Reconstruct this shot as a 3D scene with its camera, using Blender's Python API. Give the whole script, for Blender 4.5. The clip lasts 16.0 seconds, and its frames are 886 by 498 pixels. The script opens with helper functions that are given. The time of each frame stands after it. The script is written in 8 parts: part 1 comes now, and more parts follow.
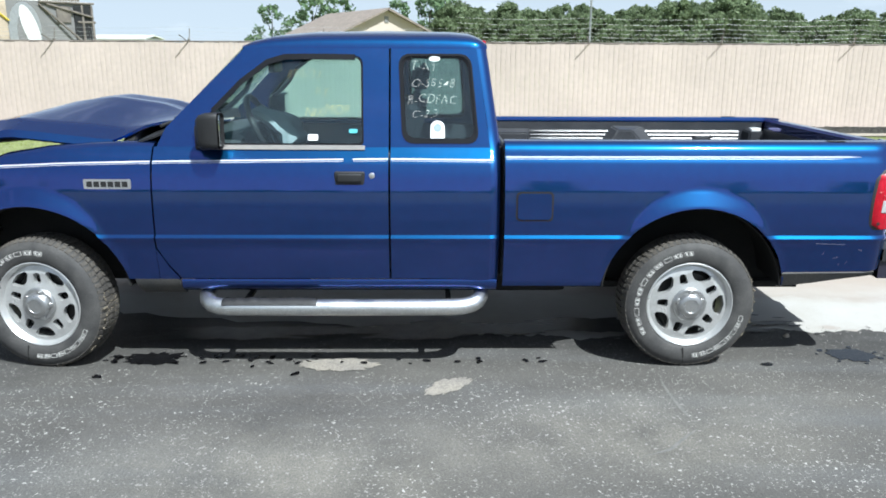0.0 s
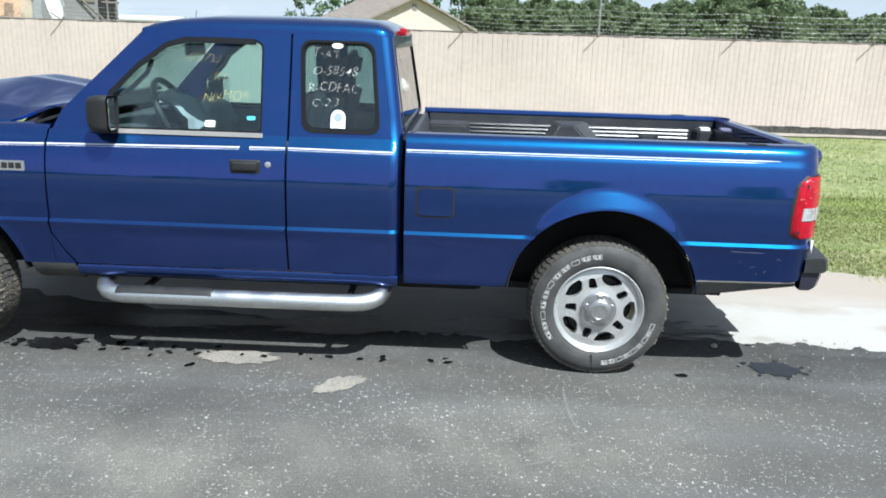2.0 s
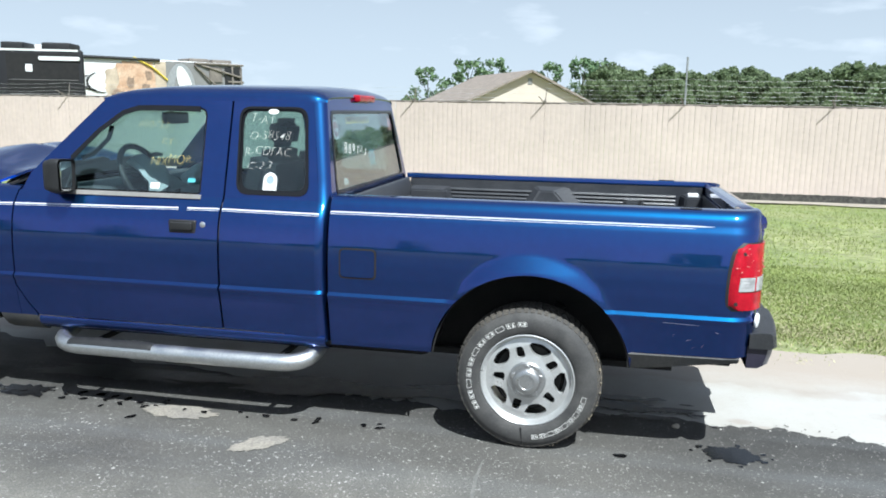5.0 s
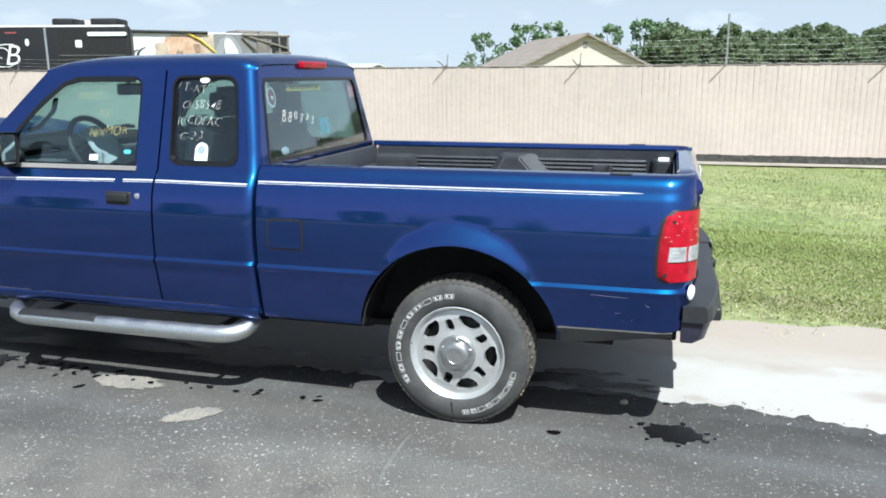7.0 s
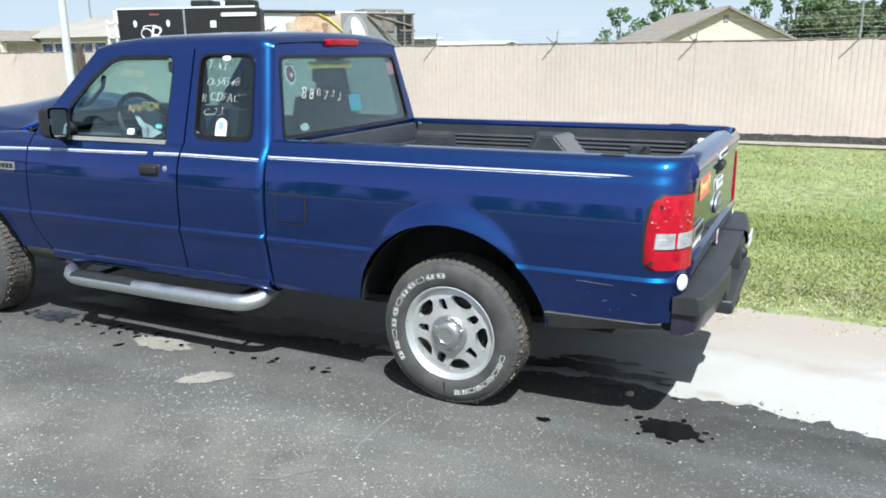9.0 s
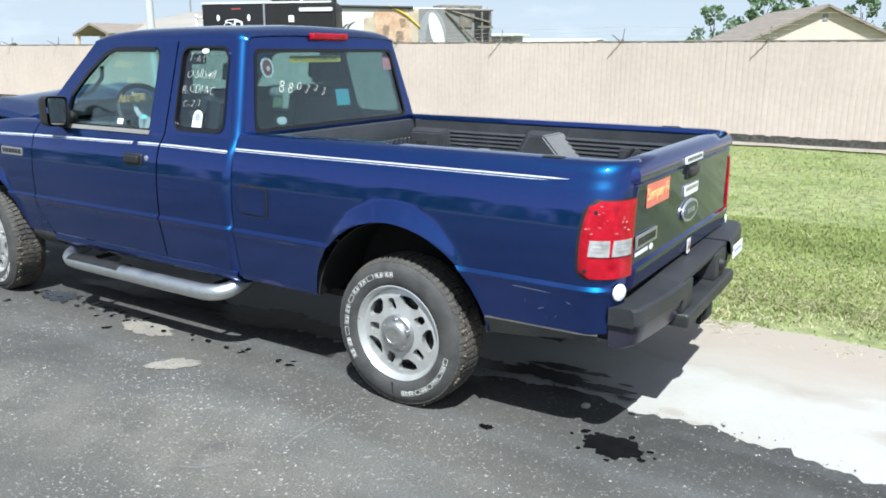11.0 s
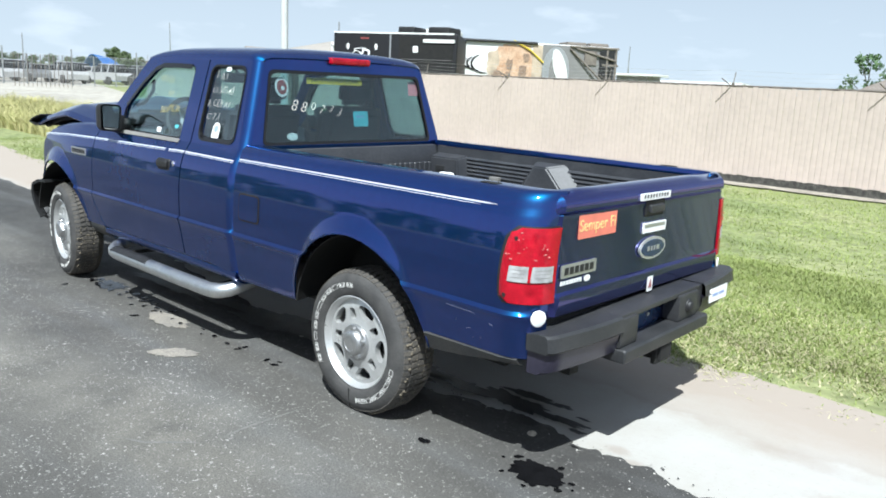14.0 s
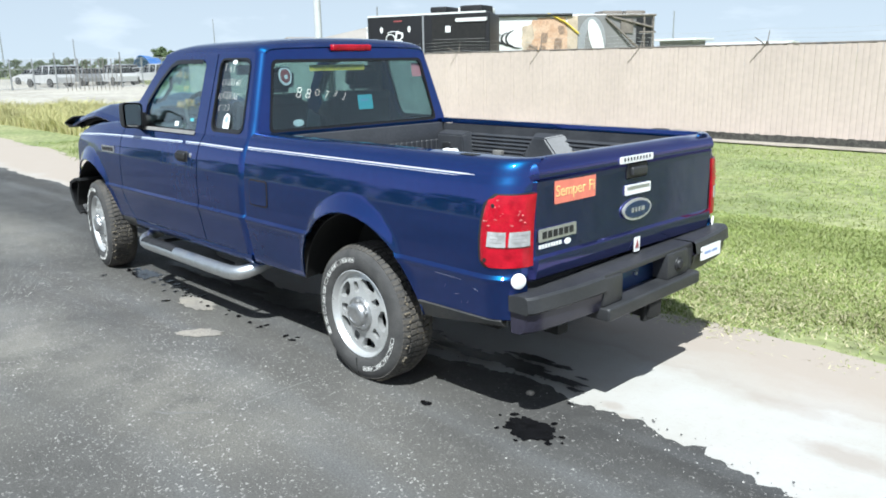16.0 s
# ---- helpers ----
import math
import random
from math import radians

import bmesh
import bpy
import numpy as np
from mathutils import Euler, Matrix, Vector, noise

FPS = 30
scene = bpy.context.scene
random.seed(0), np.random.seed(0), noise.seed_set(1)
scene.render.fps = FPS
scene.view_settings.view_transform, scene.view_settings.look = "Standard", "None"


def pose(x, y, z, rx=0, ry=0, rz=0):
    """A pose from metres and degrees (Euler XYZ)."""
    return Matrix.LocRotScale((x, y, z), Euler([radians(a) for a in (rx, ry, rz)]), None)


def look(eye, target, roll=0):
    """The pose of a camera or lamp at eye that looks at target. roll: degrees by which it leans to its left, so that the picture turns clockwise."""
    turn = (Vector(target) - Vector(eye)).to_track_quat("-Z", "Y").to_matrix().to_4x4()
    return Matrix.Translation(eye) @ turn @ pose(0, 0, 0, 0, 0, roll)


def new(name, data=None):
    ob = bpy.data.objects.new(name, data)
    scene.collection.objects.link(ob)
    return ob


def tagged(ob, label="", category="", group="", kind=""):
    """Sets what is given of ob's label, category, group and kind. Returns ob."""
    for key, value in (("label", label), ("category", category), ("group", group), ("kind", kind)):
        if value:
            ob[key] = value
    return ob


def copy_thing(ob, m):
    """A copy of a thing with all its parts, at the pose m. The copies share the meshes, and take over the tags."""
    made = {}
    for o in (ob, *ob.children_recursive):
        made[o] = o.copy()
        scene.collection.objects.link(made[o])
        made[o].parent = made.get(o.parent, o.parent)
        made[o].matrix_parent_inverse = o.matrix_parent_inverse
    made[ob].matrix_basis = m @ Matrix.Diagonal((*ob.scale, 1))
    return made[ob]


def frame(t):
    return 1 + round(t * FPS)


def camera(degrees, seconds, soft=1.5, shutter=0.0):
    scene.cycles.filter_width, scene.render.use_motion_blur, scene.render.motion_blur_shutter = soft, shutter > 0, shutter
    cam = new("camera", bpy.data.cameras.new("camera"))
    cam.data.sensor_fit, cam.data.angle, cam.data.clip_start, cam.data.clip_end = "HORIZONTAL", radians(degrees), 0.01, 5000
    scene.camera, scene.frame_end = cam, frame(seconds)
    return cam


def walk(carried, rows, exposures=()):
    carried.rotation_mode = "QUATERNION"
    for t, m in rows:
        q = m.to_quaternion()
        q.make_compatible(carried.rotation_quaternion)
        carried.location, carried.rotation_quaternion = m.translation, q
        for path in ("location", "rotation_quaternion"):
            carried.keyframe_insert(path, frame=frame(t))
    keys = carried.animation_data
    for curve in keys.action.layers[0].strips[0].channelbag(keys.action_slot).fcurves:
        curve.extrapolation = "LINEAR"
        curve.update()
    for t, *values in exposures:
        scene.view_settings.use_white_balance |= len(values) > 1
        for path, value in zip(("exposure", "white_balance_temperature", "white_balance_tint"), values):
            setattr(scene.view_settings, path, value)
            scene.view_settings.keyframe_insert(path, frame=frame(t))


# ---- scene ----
cam = camera(59, 16.0, 1.8)
PATH = [
    (0, (0.321, -4.474, 1.553), (0.375, -0.599, 0.564), 0.28),
    (0.5, (0.478, -4.436, 1.529), (0.445, -0.530, 0.671), 1.12),
    (1, (0.640, -4.405, 1.516), (0.586, -0.503, 0.635), 3.34),
    (1.5, (0.800, -4.370, 1.533), (0.722, -0.506, 0.503), 3.60),
    (2, (0.947, -4.338, 1.560), (0.839, -0.478, 0.517), 1.75),
    (2.5, (1.110, -4.323, 1.557), (0.724, -0.442, 0.668), 0.00),
    (3, (1.272, -4.320, 1.530), (0.767, -0.432, 0.735), 0.91),
    (3.5, (1.431, -4.314, 1.534), (0.748, -0.466, 0.680), 1.38),
    (4, (1.585, -4.281, 1.558), (0.780, -0.469, 0.650), -0.06),
    (4.5, (1.735, -4.241, 1.560), (0.975, -0.406, 0.718), 0.49),
    (5, (1.883, -4.192, 1.535), (1.106, -0.332, 0.830), 0.96),
    (5.2, (1.901, -4.208, 1.498), (1.180, -0.334, 0.814), 1.73),
    (7.3, (2.556, -3.903, 1.525), (1.417, -0.171, 0.646), -0.09),
    (7.5, (2.616, -3.891, 1.510), (1.458, -0.158, 0.656), 0.47),
    (8, (2.755, -3.830, 1.498), (1.318, -0.204, 0.612), -0.46),
    (8.5, (2.882, -3.770, 1.514), (1.281, -0.221, 0.598), -0.28),
    (9, (3.007, -3.694, 1.516), (1.288, -0.215, 0.549), -0.68),
    (9.2, (3.061, -3.644, 1.501), (1.277, -0.195, 0.543), -1.22),
    (11.3, (3.548, -3.309, 1.513), (1.368, -0.109, 0.509), -0.01),
    (11.5, (3.595, -3.276, 1.520), (1.339, -0.132, 0.509), -0.22),
    (12, (3.716, -3.212, 1.496), (1.189, -0.254, 0.564), 0.33),
    (12.5, (3.830, -3.155, 1.478), (1.182, -0.330, 0.475), 1.19),
    (13, (3.937, -3.106, 1.482), (1.241, -0.321, 0.494), 2.45),
    (13.5, (4.041, -3.054, 1.499), (1.366, -0.209, 0.631), 3.23),
    (14, (4.141, -3.019, 1.496), (1.502, -0.131, 0.662), 2.77),
    (14.5, (4.230, -3.014, 1.479), (1.611, -0.121, 0.600), 2.35),
    (15, (4.310, -3.012, 1.469), (1.630, -0.236, 0.413), 0.58),
    (15.5, (4.384, -2.984, 1.475), (1.611, -0.320, 0.374), -1.32),
    (16, (4.447, -2.955, 1.497), (1.634, -0.270, 0.561), -1.02),
]
walk(cam, [(t, look(eye, target, roll)) for t, eye, target, roll in PATH], [(0.0, 0.80, 5790, 4), (16.0, 0.80, 5820, 4)])

# ---- light ----
SUN_EL, SUN_ROT = radians(55), radians(145)
world = bpy.data.worlds.new("world")
scene.world = world
world.use_nodes = True
wn = world.node_tree.nodes
wl = world.node_tree.links
wn.clear()
w_out = wn.new("ShaderNodeOutputWorld")
w_bg = wn.new("ShaderNodeBackground")
w_sky = wn.new("ShaderNodeTexSky")
w_sky.sky_type = "NISHITA"
w_sky.sun_disc = False
w_sky.sun_elevation, w_sky.sun_rotation = SUN_EL, SUN_ROT
w_sky.air_density, w_sky.dust_density, w_sky.ozone_density = 1.0, 0.6, 1.6
w_up = wn.new("ShaderNodeVectorMath")
w_up.operation = "ADD"
w_up.inputs[1].default_value = (0, 0, 0.16)
w_geo = wn.new("ShaderNodeTexCoord")
wl.new(w_geo.outputs["Generated"], w_up.inputs[0])
wl.new(w_up.outputs[0], w_sky.inputs["Vector"])
w_co = wn.new("ShaderNodeTexCoord")
w_map = wn.new("ShaderNodeMapping")
w_map.inputs["Scale"].default_value = (5.0, 5.0, 17.0)
w_noise = wn.new("ShaderNodeTexNoise")
w_noise.inputs["Scale"].default_value = 1.9
w_noise.inputs["Detail"].default_value = 5.0
w_ramp = wn.new("ShaderNodeValToRGB")
w_ramp.color_ramp.elements[0].position, w_ramp.color_ramp.elements[1].position = 0.56, 0.72
w_mix = wn.new("ShaderNodeMixRGB")
w_mix.inputs[2].default_value = (8.0, 8.3, 8.8, 1)
w_fac = wn.new("ShaderNodeMath")
w_fac.operation = "MULTIPLY"
w_fac.inputs[1].default_value = 0.5
wl.new(w_co.outputs["Generated"], w_map.inputs["Vector"])
wl.new(w_map.outputs["Vector"], w_noise.inputs["Vector"])
wl.new(w_noise.outputs["Fac"], w_ramp.inputs["Fac"])
wl.new(w_ramp.outputs["Color"], w_fac.inputs[0])
wl.new(w_fac.outputs[0], w_mix.inputs[0])
w_hsv = wn.new("ShaderNodeHueSaturation")
w_hsv.inputs["Saturation"].default_value, w_hsv.inputs["Value"].default_value = 0.5, 1.12
wl.new(w_sky.outputs["Color"], w_hsv.inputs["Color"])
w_sep = wn.new("ShaderNodeSeparateXYZ")
w_rise = wn.new("ShaderNodeMapRange")
w_rise.inputs[1].default_value, w_rise.inputs[2].default_value, w_rise.inputs[3].default_value, w_rise.inputs[4].default_value = -0.03, 0.36, 0.86, 0.14
w_haze = wn.new("ShaderNodeMixRGB")
w_haze.inputs[2].default_value = (6.3, 6.75, 7.1, 1)
wl.new(w_geo.outputs["Generated"], w_sep.inputs[0])
wl.new(w_sep.outputs["Z"], w_rise.inputs[0])
wl.new(w_rise.outputs[0], w_haze.inputs[0])
wl.new(w_hsv.outputs["Color"], w_haze.inputs[1])
wl.new(w_haze.outputs["Color"], w_mix.inputs[1])
wl.new(w_mix.outputs["Color"], w_bg.inputs["Color"])
w_bg.inputs["Strength"].default_value = 0.072
wl.new(w_bg.outputs["Background"], w_out.inputs["Surface"])
sun = new("sun", bpy.data.lights.new("sun", "SUN"))
sun.data.energy, sun.data.angle, sun.data.color = 5.0, radians(0.55), (1.0, 0.97, 0.92)
sun.matrix_world = look((8 * math.sin(SUN_ROT) * math.cos(SUN_EL), 8 * math.cos(SUN_ROT) * math.cos(SUN_EL), 8 * math.sin(SUN_EL)), (0, 0, 0))

# ---- building helpers ----
RNG = random.Random(7)


def clean_mesh(bm, name, sharp=35):
    bmesh.ops.recalc_face_normals(bm, faces=bm.faces)
    for e in bm.edges:
        e.smooth = not (len(e.link_faces) == 2 and e.calc_face_angle(0) > radians(sharp))
    for fc in bm.faces:
        fc.smooth = True
    me = bpy.data.meshes.new(name)
    bm.to_mesh(me)
    bm.free()
    return me


def part(name, bm, material, parent=None, label="", sharp=35):
    """One mesh object from a bmesh, under a thing or a part."""
    me = bm if isinstance(bm, bpy.types.Mesh) else clean_mesh(bm, name, sharp)
    if not me.materials:
        me.materials.append(material)
    ob = new(name, me)
    if parent:
        ob.parent = parent
    return tagged(ob, label)


def thing(name, label, category, group="", at=None):
    ob = new(name)
    ob.empty_display_size = 0.2
    if at is not None:
        ob.matrix_basis = at
    return tagged(ob, label, category, group)


def solo(name, bm, material, label, category, group="", kind="", sharp=35):
    return tagged(part(name, bm, material, None, label, sharp), "", category, group, kind)


def box(bm, lo, hi, bevel=0.0, seg=2):
    """A box from corner to corner, with rounded edges."""
    m = Matrix.Translation([(a + b) / 2 for a, b in zip(lo, hi)]) @ Matrix.Diagonal([*(abs(b - a) for a, b in zip(lo, hi)), 1])
    vs = bmesh.ops.create_cube(bm, size=1, matrix=m)["verts"]
    if bevel:
        es = list({e for v in vs for e in v.link_edges})
        bmesh.ops.bevel(bm, geom=es, offset=bevel, segments=seg, affect="EDGES", profile=0.6)
    return bm


def rod(bm, p, q, r, seg=10, r2=None):
    p, q = Vector(p), Vector(q)
    m = Matrix.Translation((p + q) / 2) @ (q - p).to_track_quat("Z", "Y").to_matrix().to_4x4()
    bmesh.ops.create_cone(bm, cap_ends=True, segments=seg, radius1=r, radius2=r if r2 is None else r2, depth=(q - p).length, matrix=m)
    return bm


def lathe(bm, profile, seg, centre, axis="y"):
    """Turns (offset along the axis, radius) pairs round an axis through centre."""
    rings = []
    for a, r in profile:
        ring = []
        for i in range(seg):
            t = 2 * math.pi * i / seg
            c, s = r * math.cos(t), r * math.sin(t)
            p = {"y": (c, a, s), "x": (a, c, s), "z": (c, s, a)}[axis]
            ring.append(bm.verts.new(Vector(centre) + Vector(p)))
        rings.append(ring)
    for u, v in zip(rings, rings[1:]):
        for i in range(seg):
            j = (i + 1) % seg
            bm.faces.new((u[i], u[j], v[j], v[i]))
    return rings


def tube(bm, path, r, seg=12, cap=True):
    """A round tube along a path of points."""
    path = [Vector(p) for p in path]
    rings, up = [], Vector((0, 0, 1))
    for i, p in enumerate(path):
        d = (path[min(i + 1, len(path) - 1)] - path[max(i - 1, 0)]).normalized()
        side = d.cross(up)
        side = side.normalized() if side.length > 1e-3 else Vector((1, 0, 0))
        nrm = side.cross(d)
        rr = r[i] if isinstance(r, (list, tuple)) else r
        rings.append([bm.verts.new(p + rr * (math.cos(2 * math.pi * k / seg) * side + math.sin(2 * math.pi * k / seg) * nrm)) for k in range(seg)])
    for u, v in zip(rings, rings[1:]):
        for i in range(seg):
            j = (i + 1) % seg
            bm.faces.new((u[i], u[j], v[j], v[i]))
    if cap:
        bm.faces.new(rings[0])
        bm.faces.new(rings[-1][::-1])
    return bm


def grid(bm, pts):
    """Quads over rows of points."""
    vs = [[bm.verts.new(p) for p in row] for row in pts]
    for a, b in zip(vs, vs[1:]):
        for i in range(len(a) - 1):
            try:
                bm.faces.new((a[i], a[i + 1], b[i + 1], b[i]))
            except ValueError:
                pass
    return vs


def thicken(bm, t):
    """Gives a sheet thickness t on its back side."""
    bmesh.ops.recalc_face_normals(bm, faces=bm.faces)
    geom = bmesh.ops.solidify(bm, geom=list(bm.faces), thickness=t)
    return bm


def rounded(pts, r, seg=5):
    """A closed outline with its corners rounded; r may be one number or one a corner."""
    out, n = [], len(pts)
    for i in range(n):
        p, a, b = Vector(pts[i]), Vector(pts[i - 1]), Vector(pts[(i + 1) % n])
        rr = r[i] if isinstance(r, (list, tuple)) else r
        da, db = (a - p), (b - p)
        k = min(rr, 0.45 * da.length, 0.45 * db.length)
        s, e = p + da.normalized() * k, p + db.normalized() * k
        for j in range(seg + 1):
            u = j / seg
            out.append((1 - u) ** 2 * s + 2 * u * (1 - u) * p + u * u * e)
    return out


def filled(bm, outer, holes, to3):
    """A flat sheet with holes, laid into space by to3(u, v)."""
    edges = []
    for loop in [outer, *holes]:
        vs = [bm.verts.new(to3(*p)) for p in loop]
        edges += [bm.edges.new((vs[i], vs[(i + 1) % len(vs)])) for i in range(len(vs))]
    bmesh.ops.triangle_fill(bm, use_beauty=True, use_dissolve=False, edges=edges)
    return bm


def band(bm, inner, outer, to3):
    """A closed band between two outlines of as many points."""
    a, b = [bm.verts.new(to3(*p)) for p in inner], [bm.verts.new(to3(*p)) for p in outer]
    for i in range(len(a)):
        j = (i + 1) % len(a)
        bm.faces.new((a[i], a[j], b[j], b[i]))
    return bm


def scaled(loop, dx, dy):
    """An outline grown by dx, dy away from its middle."""
    c = sum((Vector(p) for p in loop), Vector((0, 0))) / len(loop)
    w = max(abs(p[0] - c[0]) for p in loop)
    h = max(abs(p[1] - c[1]) for p in loop)
    return [Vector((c[0] + (p[0] - c[0]) * (w + dx) / w, c[1] + (p[1] - c[1]) * (h + dy) / h)) for p in loop]


def text_mesh(words, size, depth=0.001, thin=0.0, lean=0.0):
    """Writing as a mesh in the xy plane, its middle at the origin."""
    cu = bpy.data.curves.new("writing", "FONT")
    cu.body, cu.size, cu.extrude, cu.offset = words, size, depth, thin
    cu.shear = lean
    cu.align_x, cu.align_y = "CENTER", "CENTER"
    ob = bpy.data.objects.new("writing", cu)
    scene.collection.objects.link(ob)
    bpy.context.view_layer.update()
    me = bpy.data.meshes.new_from_object(ob)
    bpy.data.objects.remove(ob)
    me.materials.clear()
    return me


def mirrored(bm):
    """Mirrors a bmesh across the plane y = 0."""
    for v in bm.verts:
        v.co.y = -v.co.y
    bmesh.ops.reverse_faces(bm, faces=bm.faces)
    return bm


def smooth01(a, b, x):
    t = min(1.0, max(0.0, (x - a) / (b - a)))
    return t * t * (3 - 2 * t)


# ---- materials ----
def material(name, colour, rough=0.6, metal=0.0, vary=0.0, scale=8.0, fine=0.0, bump=0.0, bump_scale=200.0, tint=None, coat=0.0, rough_vary=0.0, per_object=0.0, detail=6.0):
    """A surface with colour that wanders at two scales, uneven gloss and fine relief."""
    m = bpy.data.materials.new(name)
    m.use_nodes = True
    n, k = m.node_tree.nodes, m.node_tree.links
    b = n["Principled BSDF"]
    b.inputs["Roughness"].default_value, b.inputs["Metallic"].default_value = rough, metal
    b.inputs["Coat Weight"].default_value, b.inputs["Coat Roughness"].default_value = coat, 0.03
    b.inputs["Base Color"].default_value = (*colour, 1)
    co = n.new("ShaderNodeTexCoord")
    if vary or fine or rough_vary:
        big = n.new("ShaderNodeTexNoise")
        big.inputs["Scale"].default_value, big.inputs["Detail"].default_value = scale, detail
        k.new(co.outputs["Object"], big.inputs["Vector"])
        small = n.new("ShaderNodeTexNoise")
        small.inputs["Scale"].default_value, small.inputs["Detail"].default_value = scale * 14, 3
        k.new(co.outputs["Object"], small.inputs["Vector"])
        ramp = n.new("ShaderNodeMapRange")
        ramp.inputs[1].default_value, ramp.inputs[2].default_value = 0.3, 0.7
        k.new(big.outputs["Fac"], ramp.inputs[0])
        mix = n.new("ShaderNodeMixRGB")
        other = tint if tint else tuple(c * (1 - vary) for c in colour)
        mix.inputs[1].default_value, mix.inputs[2].default_value = (*colour, 1), (*other, 1)
        k.new(ramp.outputs[0], mix.inputs[0])
        last = mix.outputs[0]
        if fine:
            hsv = n.new("ShaderNodeHueSaturation")
            val = n.new("ShaderNodeMapRange")
            val.inputs[1].default_value, val.inputs[2].default_value = 0.3, 0.7
            val.inputs[3].default_value, val.inputs[4].default_value = 1 - fine, 1 + fine
            k.new(small.outputs["Fac"], val.inputs[0])
            k.new(val.outputs[0], hsv.inputs["Value"])
            k.new(last, hsv.inputs["Color"])
            last = hsv.outputs[0]
        if per_object:
            info = n.new("ShaderNodeObjectInfo")
            hsv2 = n.new("ShaderNodeHueSaturation")
            val2 = n.new("ShaderNodeMapRange")
            val2.inputs[3].default_value, val2.inputs[4].default_value = 1 - per_object, 1 + per_object
            k.new(info.outputs["Random"], val2.inputs[0])
            k.new(val2.outputs[0], hsv2.inputs["Value"])
            k.new(last, hsv2.inputs["Color"])
            last = hsv2.outputs[0]
        k.new(last, b.inputs["Base Color"])
        if rough_vary:
            rv = n.new("ShaderNodeMapRange")
            rv.inputs[1].default_value, rv.inputs[2].default_value = 0.3, 0.7
            rv.inputs[3].default_value, rv.inputs[4].default_value = max(0.02, rough - rough_vary), min(1, rough + rough_vary)
            k.new(big.outputs["Fac"], rv.inputs[0])
            k.new(rv.outputs[0], b.inputs["Roughness"])
    if bump:
        bn = n.new("ShaderNodeTexNoise")
        bn.inputs["Scale"].default_value, bn.inputs["Detail"].default_value = bump_scale, 4
        k.new(co.outputs["Object"], bn.inputs["Vector"])
        bp = n.new("ShaderNodeBump")
        bp.inputs["Strength"].default_value, bp.inputs["Distance"].default_value = bump, 0.004
        k.new(bn.outputs["Fac"], bp.inputs["Height"])
        k.new(bp.outputs["Normal"], b.inputs["Normal"])
    return m


def glass(name, tint, gloss=0.9):
    """A tinted pane: clear through, with a mirror gloss that grows at a slant."""
    m = bpy.data.materials.new(name)
    m.use_nodes = True
    n, k = m.node_tree.nodes, m.node_tree.links
    n.remove(n["Principled BSDF"])
    clear, shine, mix, lw = n.new("ShaderNodeBsdfTransparent"), n.new("ShaderNodeBsdfGlossy"), n.new("ShaderNodeMixShader"), n.new("ShaderNodeLayerWeight")
    power, fres = n.new("ShaderNodeMath"), n.new("ShaderNodeMapRange")
    power.operation = "POWER"
    power.inputs[1].default_value = 3.2
    fres.inputs[3].default_value, fres.inputs[4].default_value = 0.065, 0.9
    k.new(lw.outputs["Facing"], power.inputs[0])
    k.new(power.outputs[0], fres.inputs[0])
    clear.inputs["Color"].default_value = (*tint, 1)
    shine.inputs["Roughness"].default_value = 0.02
    shine.inputs["Color"].default_value = (gloss, gloss, gloss, 1)
    k.new(fres.outputs[0], mix.inputs[0])
    k.new(clear.outputs[0], mix.inputs[1])
    k.new(shine.outputs[0], mix.inputs[2])
    k.new(mix.outputs[0], n["Material Output"].inputs["Surface"])
    return m


def car_paint():
    """Clear-coated metallic paint: a broad azure flake glow in the sun under a sharper violet-blue gloss."""
    m = material("blue_metallic_paint", (0.010, 0.152, 0.36), 0.41, 1.0, vary=0.10, scale=1.5, fine=0.05, coat=0.6, rough_vary=0.03)
    n, k = m.node_tree.nodes, m.node_tree.links
    gloss = n.new("ShaderNodeBsdfPrincipled")
    gloss.inputs["Base Color"].default_value = (0.038, 0.030, 0.226, 1)
    gloss.inputs["Metallic"].default_value, gloss.inputs["Roughness"].default_value = 0.94, 0.07
    mix = n.new("ShaderNodeMixShader")
    gloss.inputs["Coat Weight"].default_value, gloss.inputs["Coat Roughness"].default_value = 0.55, 0.03
    mix.inputs[0].default_value = 0.71
    k.new(n["Principled BSDF"].outputs[0], mix.inputs[1])
    k.new(gloss.outputs[0], mix.inputs[2])
    k.new(mix.outputs[0], n["Material Output"].inputs["Surface"])
    return m


PAINT = car_paint()


